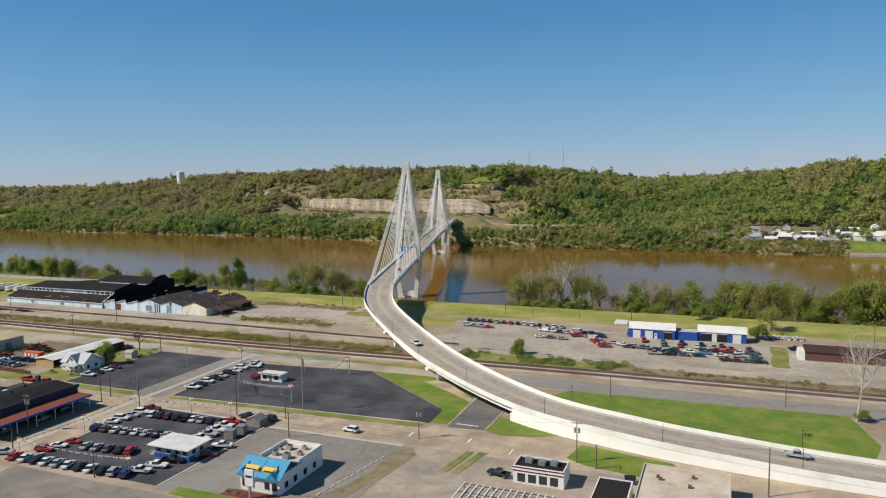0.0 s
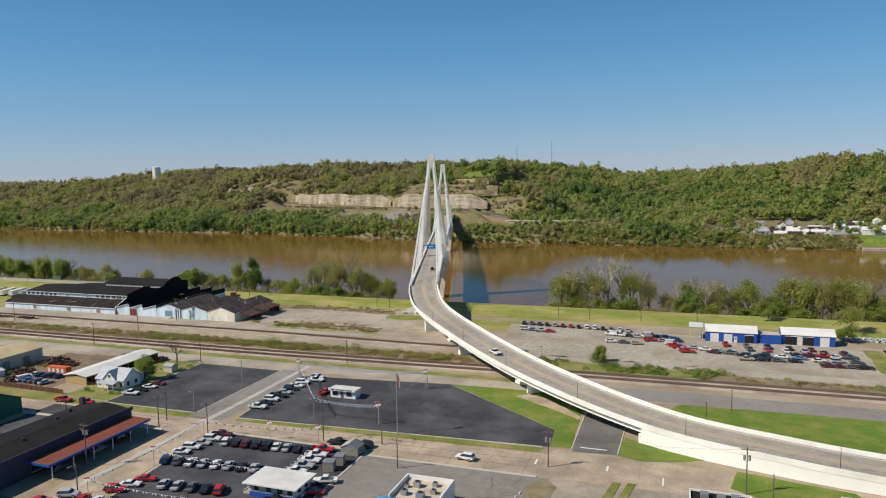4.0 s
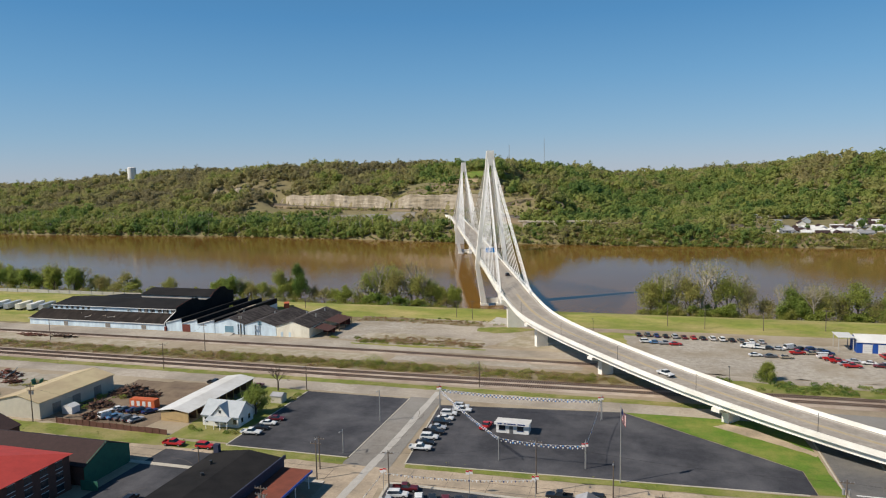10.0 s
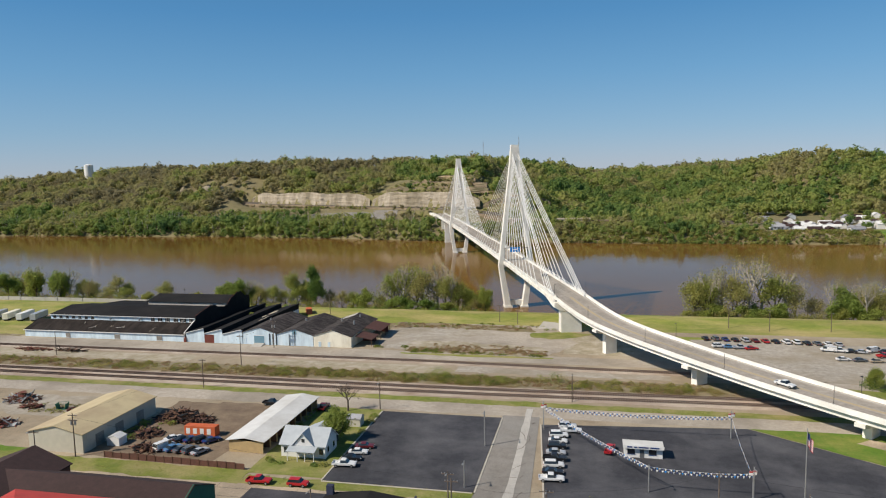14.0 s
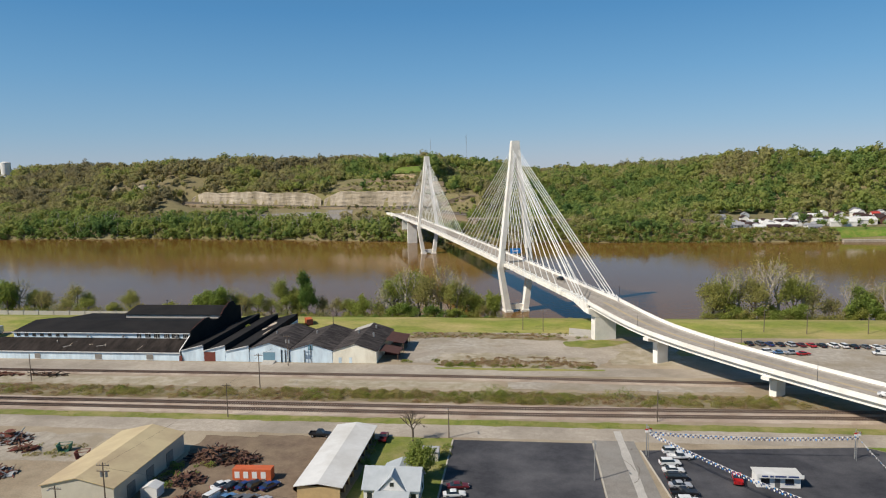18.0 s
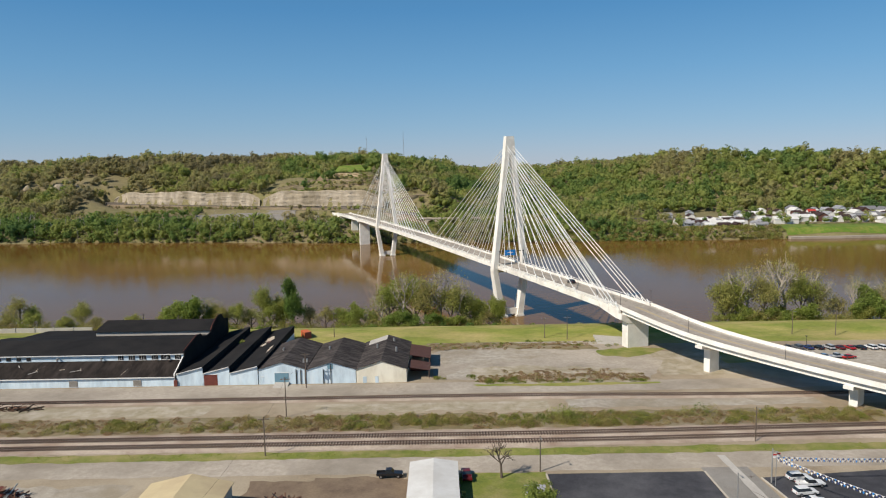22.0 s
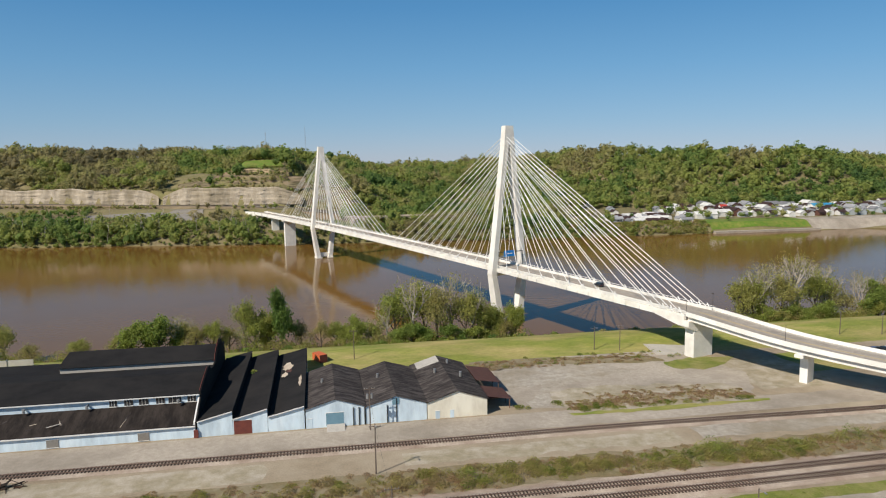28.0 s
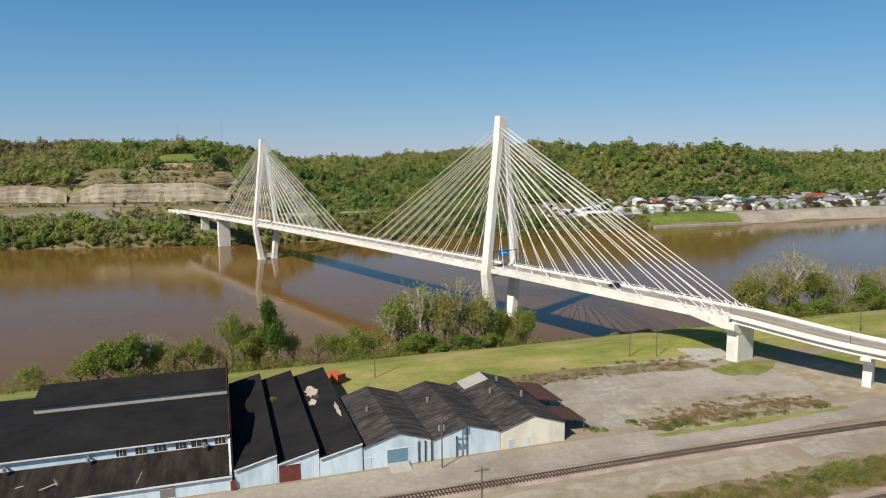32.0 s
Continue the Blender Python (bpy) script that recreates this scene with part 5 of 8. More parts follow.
def wood(name, p, size, label, tint_shift=0.0):
    x, y = p[:, 0], p[:, 1]
    z = land(x, y)
    w = size * (0.7 + 0.62 * rng.uniform(0, 1, len(p)) ** 1.5)
    w = w * (1 + 0.15 * wavy(x, y, 33, 4.0) + 0.08 * wavy(x, y, 90, 7.0))
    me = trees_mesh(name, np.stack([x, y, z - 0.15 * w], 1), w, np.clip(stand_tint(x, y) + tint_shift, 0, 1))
    return tagged(new(name, me), label, "trees", "", "stuff")


p = scatter(-1500, 740, 930, 1330, 9.6)
fy, ry = np.interp(p[:, 0], LAND[:, 0], LAND[:, 3]), np.interp(p[:, 0], LAND[:, 0], LAND[:, 5])
d = p[:, 1] - cut_y(p[:, 0])
incut = (p[:, 0] > -715) & (p[:, 0] < -300) & (d < 9)
upper = (p[:, 0] > -462) & (p[:, 0] < -296) & (d > 8) & (d < 98) & (wavy(p[:, 0], p[:, 1], 9, 1.0) < 0.62)
slope_e = (p[:, 0] >= -300) & (p[:, 0] < -205) & (d > -14) & (d < 24) & (wavy(p[:, 0], p[:, 1], 11, 3.0) < 0.3)
upper |= slope_e
bald = ((p[:, 0] + 358) / 30) ** 2 + ((p[:, 1] - 1062) / 34) ** 2 < 1
keep = (p[:, 1] > fy - 4) & (p[:, 1] < ry + 22) & ~incut & ~upper & ~bald
thin = (p[:, 0] > -840) & (p[:, 0] < -690) & (d > -25) & (d < 55) & (wavy(p[:, 0], p[:, 1], 12, 3.0) > -0.2)
keep &= ~thin
keep &= ((p[:, 0] + 1146) / 34) ** 2 + ((p[:, 1] - 1248) / 34) ** 2 > 1
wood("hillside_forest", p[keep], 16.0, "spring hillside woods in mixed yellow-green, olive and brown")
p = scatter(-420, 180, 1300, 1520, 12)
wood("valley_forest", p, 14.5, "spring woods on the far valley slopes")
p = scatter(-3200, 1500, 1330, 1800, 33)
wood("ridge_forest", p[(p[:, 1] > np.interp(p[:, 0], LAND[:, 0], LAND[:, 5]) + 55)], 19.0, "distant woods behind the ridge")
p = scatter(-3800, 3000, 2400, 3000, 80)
wood("distant_forest", p, 17.0, "far wooded skyline, haze put into its leaf colour")
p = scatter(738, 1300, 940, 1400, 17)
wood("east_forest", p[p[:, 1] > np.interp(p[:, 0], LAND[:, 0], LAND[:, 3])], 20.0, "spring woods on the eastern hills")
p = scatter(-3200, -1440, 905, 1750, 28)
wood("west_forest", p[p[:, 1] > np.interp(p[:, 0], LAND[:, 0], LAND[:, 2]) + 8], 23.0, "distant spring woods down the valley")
# the far bank
p = scatter(-1250, 420, 775, 960, 7.6)
fbk = np.interp(p[:, 0], LAND[:, 0], LAND[:, 2])
dd = p[:, 1] - fbk
westbank = (p[:, 0] < -345) & (dd > 0) & (dd < np.where(p[:, 0] < -730, 92, 52) + 14 * wavy(p[:, 0], p[:, 1], 50))
verge = (p[:, 0] > -730) & (p[:, 0] < -330) & (dd > 46) & (p[:, 1] < cut_y(p[:, 0]) - 31) & (wavy(p[:, 0], p[:, 1], 14, 2.0) > -0.45)
verge &= ~((p[:, 0] > -530) & (p[:, 0] < -420) & (p[:, 1] > cut_y(p[:, 0]) - 95))
mid = (p[:, 0] >= -300) & (p[:, 0] < 112) & (dd > -2) & (dd < np.where(p[:, 0] < 5, 50, 4))
east = (p[:, 0] >= -1250) & (p[:, 0] < 112) & (dd > -3) & (dd < np.where(p[:, 0] < 5, 9, 4))
inside = (p[:, 0] >= -260) & (p[:, 0] < 5) & (dd >= 66) & (wavy(p[:, 0], p[:, 1], 35, 3) > -0.45)
lawn = (p[:, 0] > -420) & (p[:, 0] < -345) & (dd > 60)
wood("far_bank_trees", p[(westbank & ~lawn) | inside], 13.0, "riverside trees with fresh leaves and bare pale limbs", -0.03)
wood("slope_scrub", p[verge], 7.5, "low scrub on the slope below the highway", 0.1)
wood("far_bank_clumps", p[mid & (dd > 6) & (p[:, 0] < 10) & (wavy(p[:, 0], p[:, 1], 16, 1.0) > -0.1)], 9.5, "green clumps of riverside trees", -0.1)
wood("far_bank_scrub", p[mid | east], 7.5, "low riverside scrub and small trees", 0.05)
p = scatter(-1250, 118, 765, 880, 5.8)
dd = p[:, 1] - np.interp(p[:, 0], LAND[:, 0], LAND[:, 2])
wood("far_shore_bushes", p[(dd > -3.5) & (dd < np.where(p[:, 0] < 5, 20, 9))], 5.6, "dense bushes along the far water's edge", 0.0)
p = scatter(-30, 680, 800, 965, 16)
wood("far_town_trees", p[rng.uniform(0, 1, len(p)) < np.where((p[:, 0] > 30) & (p[:, 0] < 108), 0.12, np.where(p[:, 0] < 190, 0.75, 0.55))], 9.5, "garden trees among far houses", 0.02)
# pale bare trunks standing out of the far riverside wood
tm = MB()
for k in range(170):
    x = rng.uniform(-1150, -340)
    y = float(np.interp(x, LAND[:, 0], LAND[:, 2])) + rng.uniform(2, 60)
    z = float(land(x, y))
    h = rng.uniform(13, 19)
    lean = Vector((rng.normal(0, 0.08), rng.normal(0, 0.08), 1))
    tip = Vector((x, y, z)) + lean * h
    tm.tube((x, y, z - 0.5), tip, 0.28, 0.08, 4)
    for q in range(4):
        b = Vector((x, y, z)) + lean * h * rng.uniform(0.45, 0.9)
        tm.tube(b, b + Vector((rng.normal(0, 2.0), rng.normal(0, 2.0), rng.uniform(1.5, 3.5))), 0.13, 0.04, 3)
tagged(part("bare_trunks", tm, "pale_bark"), "pale leafless trunks in the riverside wood", "trees", "", "stuff")

# ---- rock cut and highway on the far side ----
def rock_face(name, xs, zb, zt, back, label, seed, stone="rock"):
    rows, cols = 18, len(xs)
    f = thing(name, label=label, category="rock face")
    v = np.zeros((rows, cols, 3))
    for c, x in enumerate(xs):
        y0 = float(cut_y(x)) + back
        top = zt + 2.0 * float(wavy(x, 0 * x, 23, seed)) + 0.8 * float(wavy(x, 0 * x, 6, seed))
        edge = min(1.0, (x - xs[0]) / 25, (xs[-1] - x) / 25)
        top = zb + (top - zb) * (0.35 + 0.65 * max(0, edge) ** 0.6)
        for r in range(rows):
            u = r / (rows - 1)
            rough_ = rng.normal(0, 0.35)
            flute = 0.9 * float(wavy(x, u * 3, 4.0, seed)) + 1.4 * float(wavy(x, u * 2, 14.0, seed + 2))
            step = 0.8 * math.floor(u * 3.0 + 0.25 * float(wavy(x, 0, 30, seed)))
            v[r, c] = (x, y0 + flute * 1.5 + rough_ + step + (9.0 if r == rows - 1 else 0), zb - 3 + (top - zb + 3) * min(u, 0.93) / 0.93)
    for r0, r1 in ((0, 5), (5, 9), (9, 13), (13, rows - 1)):
        i, j = np.meshgrid(np.arange(cols - 1), np.arange(r1 - r0))
        a = (j * cols + i).ravel()
        part("rock_layer", np_mesh("rock_layer", v[r0:r1 + 1].reshape(-1, 3), np.stack([a, a + 1, a + 1 + cols, a + cols], 1), stone), stone, f)
    return f


rock_face("rock_cut", np.arange(-700, -468, 3.0), 22, 37, 0, "pale tan layered rock cut above the highway", 1.0)
rock_face("rock_cut", np.arange(-464, -300, 3.0), 22, 38, 0, "pale tan layered rock cut above the highway", 2.0)
M["tan_rock"] = mat("tan_rock", (0.56, 0.43, 0.27), (0.40, 0.30, 0.18), 0.16, 0.95, 0.8, c3=(0.24, 0.18, 0.11), s3=0.09, stretch=(0.6, 0.6, 2.0), bdist=1.0)
rock_face("rock_ledge", np.arange(-450, -292, 3.0), 39.5, 45, 24, "brown rock ledge below a grassy knoll", 3.0, "ledge_rock")
rock_face("rock_ledge", np.arange(-422, -298, 3.0), 46, 51.5, 44, "brown rock ledge below a grassy knoll", 5.0, "ledge_rock")
rock_face("rock_ledge", np.arange(-400, -318, 3.0), 51.5, 59.5, 63, "tan rock ledge below a grassy knoll", 4.0, "tan_rock")
rock_face("rock_ledge", np.arange(-298, -208, 3.0), 17, 33, 4, "brown weathered rock slope beside the highway", 6.0, "ledge_rock")
ledge_brush = np.vstack([np.stack([rng.uniform(-445, -300, 420), rng.uniform(958, 1030, 420)], 1), np.stack([rng.uniform(-300, -205, 170), rng.uniform(905, 950, 170)], 1), np.stack([rng.uniform(-720, -470, 260), rng.uniform(0, 1, 260)], 1)])
ledge_brush[590:, 1] = cut_y(ledge_brush[590:, 0]) - 4 - 24 * ledge_brush[590:, 1]
crest = np.stack([rng.uniform(-705, -300, 330), rng.uniform(2, 12, 330)], 1)
crest[:, 1] += cut_y(crest[:, 0])
wood("ledge_brush", np.vstack([ledge_brush, crest]), 4.2, "brown and green brush on the rock ledges", 0.18)
drape("riprap_slope", -535, -410, 868, 930, "old_asphalt", "grey crushed stone slope below the highway", "slope", 0.5)
for x, y, s in ((-760, 1060, 9), (-778, 1075, 11), (-790, 1082, 8), (-825, 1080, 8), (-745, 1040, 7), (-770, 1095, 8), (-752, 1072, 6), (-735, 1066, 6), (-800, 1062, 6)):
    z = float(land(x, y))
    q = BIG_V * (1 + rng.normal(0, 0.16, (len(BIG_V), 1)))
    q = np.round(q * 2.2) / 2.2 * 0.5 + q * 0.5
    q = q * np.array([s * 0.7, 3.5, s * 0.6]) + np.array([x, y - 4, z + s * 0.55])
    tagged(part("rock_outcrop", np_mesh("rock_outcrop", q, BIG_F, "rock"), "rock"), "pale bare rock outcrop in the woods", "rock", "rock outcrops on the hillside")
hx = np.arange(-900, 0, 8.0)
hl = np.array([(x, float(np.interp(x, [-900, -730, -290, -100, 0], [1120, 1068, 908, 860, 850])), float(np.interp(x, [-900, -700, -360, -250, 0], [22, 21, 17.5, 8, 2.5]))) for x in hx])
htd = np.gradient(hl[:, :2], axis=0)
htd /= np.linalg.norm(htd, axis=1)[:, None]
hsd = np.stack([htd[:, 1], -htd[:, 0]], 1)
hw = thing("far_highway", label="grey four-lane highway on a cut bench below the rock face", category="road", kind="structure")
part("roadbed", ribbon(hl, hsd, [(-11, -14), (11, -14), (9, 0), (-9, 0)]), "ledge_rock", hw)
part("carriageway", ribbon(hl, hsd, [(-8, 0.01), (8, 0.01), (8, 0.1), (-8, 0.1)]), "old_asphalt", hw)
# tar colour on both walls paints the dark shadow line along the highway
part("safety_wall", ribbon(hl, hsd, [(8.2, 0.0), (8.7, 0.0), (8.6, 1.1), (8.3, 1.1)]), "tar", hw)
part("safety_wall", ribbon(hl, hsd, [(-8.7, 0.0), (-8.2, 0.0), (-8.3, 2.2), (-8.6, 2.2)]), "tar", hw)
drape("knoll_lawn", -386, -330, 1036, 1092, "lawn", "bright grassy knoll above the ledges", "grass", 0.8)

# ---- foliage close by ----
def leaf_quads(centres, size, rgen):
    """Small leaf sprays, one bent quad round each centre."""
    n = len(centres)
    a = rgen.normal(0, 1, (n, 3))
    a /= np.linalg.norm(a, axis=1)[:, None]
    b = np.cross(a, rgen.normal(0, 1, (n, 3)))
    b /= np.linalg.norm(b, axis=1)[:, None]
    s = (size * rgen.uniform(0.6, 1.3, n))[:, None]
    q = np.stack([centres - a * s, centres - b * s * 0.6, centres + a * s, centres + b * s * 0.6], 1)
    return q.reshape(-1, 3), np.arange(n * 4).reshape(-1, 4)


def branch(mb, a, d, length, r, depth, tips, rgen, spread, kids=4):
    """A tapering limb with smaller ones on it."""
    mid = a + d * length * 0.5 + Vector(rgen.normal(0, 0.05 * length, 3))
    end = a + d * length + Vector(rgen.normal(0, 0.08 * length, 3))
    mb.tube(a, mid, r, r * 0.75, 5 if depth > 1 else 3)
    mb.tube(mid, end, r * 0.75, r * 0.45, 5 if depth > 1 else 3)
    if depth == 0:
        tips.append(end)
        tips.append(mid)
        return
    for k in range(kids):
        t = rgen.uniform(0.35, 1.0)
        p = mid.lerp(end, (t - 0.5) * 2) if t > 0.5 else a.lerp(mid, t * 2)
        nd = (d + Vector(rgen.normal(0, spread, 3)) + Vector((0, 0, 0.15))).normalized()
        branch(mb, p, nd, length * rgen.uniform(0.5, 0.75), r * 0.5, depth - 1, tips, rgen, spread, kids)
    tips.append(end)


def make_tree(seed, tint, leaves, size, label, bark="bark", thick=1.0, stem=0.28, spread=0.55, shape=1.0, kids=4, depth=2, fuzz=0.55, limbs=6):
    """A tree 10 m high."""
    rgen = np.random.default_rng(seed)
    t = thing("tree", label=label, category="tree", group="trees along the river bank")
    wood_m, tips = MB(), []
    base = Vector((0, 0, -0.6))
    top = Vector((rgen.normal(0, 0.3), rgen.normal(0, 0.3), 10 * stem))
    wood_m.tube(base, top, 0.34 * thick, 0.26 * thick, 7)
    crownbase = top
    peak = top + Vector((rgen.normal(0, 0.5), rgen.normal(0, 0.5), 10 * (1 - stem) * 0.6))
    wood_m.tube(top, peak, 0.26 * thick, 0.1 * thick, 6)
    for k in range(limbs):
        f = k / limbs
        p = crownbase.lerp(peak, f * 0.9)
        ang = k * 2.4 + rgen.uniform(-0.4, 0.4)
        d = Vector((math.cos(ang) * shape, math.sin(ang) * shape, rgen.uniform(0.45, 1.0) + f * 0.6)).normalized()
        branch(wood_m, p, d, (3.6 - 1.6 * f) * rgen.uniform(0.8, 1.15), 0.15 * thick, depth, tips, rgen, spread, kids)
    part("trunk", wood_m, bark, t)
    if leaves:
        tp = np.array([v[:] for v in tips])
        c = np.repeat(tp, leaves, 0) + rgen.normal(0, fuzz, (len(tp) * leaves, 3))
        v, f = leaf_quads(c, size, rgen)
        me = np_mesh("crown", v, f, "leaf", np.full(len(v), tint))
        part("crown", me, "leaf", t)
    return t


TREES = {
    "green": make_tree(1, 0.28, 26, 0.28, "full green tree on the river bank", stem=0.12, shape=0.75, fuzz=0.65),
    "tall": make_tree(2, 0.20, 25, 0.25, "tall dense green tree on the river bank", stem=0.12, shape=0.5, fuzz=0.55),
    "yellow": make_tree(3, 0.44, 15, 0.2, "yellow-green budding tree on the river bank", stem=0.15, shape=0.55, fuzz=0.6),
    "olive": make_tree(4, 0.46, 17, 0.2, "olive-green half-leafed tree on the river bank", stem=0.18, shape=0.7, fuzz=0.65),
    "brown": make_tree(5, 0.62, 13, 0.17, "grey-brown barely budding tree on the river bank", stem=0.2, shape=0.65, fuzz=0.6),
    "pale": make_tree(6, 0.55, 2, 0.14, "pale leafless sycamore on the river bank", "pale_bark", stem=0.35, shape=0.6, kids=4),
    "round": make_tree(8, 0.30, 55, 0.2, "small round yellow-green tree by the railway", stem=0.06, shape=0.8, fuzz=0.75),
    "fresh": make_tree(7, 0.38, 24, 0.25, "fresh green tree on the river bank", stem=0.18, shape=0.65, fuzz=0.6),
}
_used = set()


# copies are made at scale 1 and then scaled by their own pose
def grove(rows):
    for kind, x, y, h, *w in rows:
        wide = (w[0] if w else 1.0) * ((0.85 if h > 16 else 1.0) if x > -120 else 0.92 if h > 11 else 1.0)
        t = TREES[kind]
        m = pose(x, y, float(land(x, y)), 0, 0, (x * 37 + y * 11) % 360)
        s = h / 10.0
        if kind in _used:
            t.scale, keep_s = (1, 1, 1), tuple(t.scale)
            c = copy_thing(t, m)
            t.scale = keep_s
        else:
            _used.add(kind)
            c = t
            c.matrix_basis = m
        c.scale = (s * wide, s * wide, s)


grove([
    # west of the warehouse
    ("green", -536, 398, 18), ("olive", -520, 392, 15), ("green", -504, 385, 16, 1.2), ("brown", -494, 388, 13), ("pale", -482, 384, 20), ("fresh", -479, 380, 18), ("olive", -466, 384, 17),
    ("fresh", -461, 378, 17), ("olive", -452, 386, 13), ("brown", -443, 380, 13), ("olive", -428, 378, 8, 1.4), ("olive", -418, 379, 9, 1.4), ("fresh", -404, 380, 7, 1.5), ("brown", -390, 381, 8, 1.3), ("olive", -374, 380, 8, 1.4),
    # behind the warehouse
    ("brown", -360, 382, 10), ("green", -355, 379, 14, 1.1), ("green", -346, 379, 16, 1.0), ("olive", -338, 383, 13), ("brown", -333, 378, 12), ("olive", -327, 381, 13), ("brown", -321, 384, 12), ("yellow", -316, 380, 23, 0.55),
    ("olive", -311, 378, 14), ("fresh", -306, 383, 17, 0.9), ("tall", -301, 380, 25, 0.55), ("brown", -295, 384, 13), ("brown", -287, 381, 12), ("olive", -281, 382, 11), ("green", -274, 379, 12, 1.1), ("olive", -266, 386, 10),
    # the clump before the tower
    ("olive", -258, 382, 23, 0.9), ("pale", -252, 378, 25, 0.8), ("olive", -246, 384, 25, 0.95), ("brown", -241, 379, 24, 0.9), ("pale", -235, 385, 28, 0.8), ("olive", -230, 380, 20), ("olive", -224, 385, 19), ("green", -249, 374, 8, 1.5), ("green", -238, 373, 7, 1.6), ("green", -256, 374, 8, 1.5),
    ("fresh", -217, 383, 15), ("fresh", -209, 381, 15, 0.9), ("green", -228, 374, 6, 1.6), ("brown", -213, 379, 9),
    # east of the bridge
    ("yellow", -106, 384, 24), ("olive", -101, 383, 22), ("brown", -99, 388, 18), ("pale", -93, 385, 27), ("olive", -88, 382, 22), ("pale", -81, 384, 31), ("pale", -76, 387, 29), ("yellow", -69, 382, 25, 0.8), ("brown", -62, 385, 22), ("green", -97, 378, 9, 1.4), ("green", -72, 377, 9, 1.4), ("green", -85, 377, 8, 1.5),
    ("brown", -52, 386, 15), ("pale", -46, 383, 20, 0.7), ("green", -40, 381, 18), ("brown", -33, 385, 19), ("brown", -27, 382, 18), ("brown", -19, 386, 17), ("olive", -13, 384, 22), ("brown", -7, 382, 15), ("green", -2, 380, 13, 1.2), ("yellow", 8, 384, 26), ("fresh", 13, 381, 22), ("olive", 20, 386, 20),
    ("yellow", 29, 383, 26), ("fresh", 35, 386, 22), ("green", 43, 380, 14, 1.3), ("olive", 52, 384, 21), ("fresh", 60, 382, 25), ("pale", 66, 386, 27), ("fresh", 73, 383, 26), ("green", 82, 381, 18, 1.2), ("olive", 92, 384, 22), ("fresh", 104, 383, 22), ("green", 118, 384, 20), ("olive", 132, 386, 22),
    ("pale", -505, 390, 17), ("pale", -458, 383, 18), ("pale", -340, 381, 15), ("pale", -226, 381, 22, 0.8), ("pale", -262, 380, 17), ("pale", -100, 382, 25), ("pale", -66, 384, 25), ("pale", -30, 384, 21), ("pale", 2, 383, 18), ("pale", 40, 384, 24), ("pale", 88, 385, 25),
    ("round", -72, 257.5, 6.8, 0.85), ("olive", 22, 330, 11, 1.2), ("green", -8, 345, 8, 1.3),
])
gr = np.random.default_rng(31)
grove([(gr.choice(["brown", "olive", "fresh", "brown", "yellow", "pale"]), gr.uniform(-40, 140), gr.uniform(376, 396), gr.uniform(16, 29), gr.uniform(0.7, 0.95)) for _ in range(26)])
grove([(gr.choice(["green", "olive", "fresh", "green"]), gr.uniform(-112, 145), gr.uniform(375, 383), gr.uniform(4.5, 10), gr.uniform(1.3, 1.8)) for _ in range(34)])
grove([(gr.choice(["olive", "fresh", "green", "brown"]), gr.uniform(-560, -398), gr.uniform(384, 404), gr.uniform(12, 19), gr.uniform(0.8, 1.1)) for _ in range(15)])
# trees in the town
for kind, x, y, h, wide, lab in (("fresh", -217.0, 192, 8.5, 1.15, "leafy green garden tree beside a white house"), ("green", 16, 311.8, 7.0, 1.2, "round green tree beside a blue workshop"), ("green", 38.5, 215.5, 3.6, 1.2, "green shrub at the foot of a bare tree")):
    c = copy_thing(TREES[kind], pose(x, y, 0, 0, 0, 40))
    c.scale = (h / 10 * wide, h / 10 * wide, h / 10)
    c["label"], c["group"] = lab, "town trees"
M["white_bark"] = mat("white_bark", (0.58, 0.53, 0.46), (0.42, 0.37, 0.31), 0.8, 0.9, 0.3)
bare = make_tree(21, 0.9, 0, 0.2, "leafless grey street tree beside a small shed", "bark", stem=0.3, shape=1.0, kids=5)
bare.matrix_basis = pose(-222, 213.5, 0, 0, 0, 30)
bare.scale = (0.9, 0.9, 0.9)
bare["group"] = "town trees"
big = make_tree(22, 0.9, 0, 0.2, "large pale leafless sycamore on a lawn", "white_bark", 0.5, stem=0.2, shape=0.6, kids=4, depth=3, limbs=7)
big.matrix_basis = pose(37.3, 216, 0, 0, 0, 80)
big.scale = (2.2, 2.2, 2.85)
big["group"] = "town trees"


def scrub(name, pts, radius, tint, label, per=70, leaf=0.17, flat=0.8, stuff="leaf"):
    """Bushes and weeds that nobody could count."""
    rgen = np.random.default_rng(len(pts))
    pts = np.array(pts, float)
    r = radius * rgen.uniform(0.45, 1.35, len(pts))
    n = np.maximum((per * r * r / radius / radius).astype(int), 8)
    idx = np.repeat(np.arange(len(pts)), n)
    d = rgen.normal(0, 1, (len(idx), 3))
    d /= np.linalg.norm(d, axis=1)[:, None]
    d *= rgen.uniform(0.3, 1.0, (len(idx), 1)) ** 0.5
    d[:, 2] = np.abs(d[:, 2]) * flat
    zb = land(pts[:, 0], pts[:, 1])
    c = np.stack([pts[idx, 0], pts[idx, 1], zb[idx]], 1) + d * r[idx][:, None]
    v, f = leaf_quads(c, leaf, rgen)
    tn = np.repeat(np.clip(tint + rgen.normal(0, 0.16, len(pts)), 0, 1)[idx], 4)
    return tagged(new(name, np_mesh(name, v, f, stuff, tn)), label, "bushes", "", "stuff")


rs = np.random.default_rng(3)


def strew(n, x0, x1, y0, y1, clump=0.0):
    p = np.stack([rs.uniform(x0, x1, n), rs.uniform(y0, y1, n)], 1)
    if clump:
        p = p[wavy(p[:, 0], p[:, 1], clump, 2.0) > -0.15]
    return p


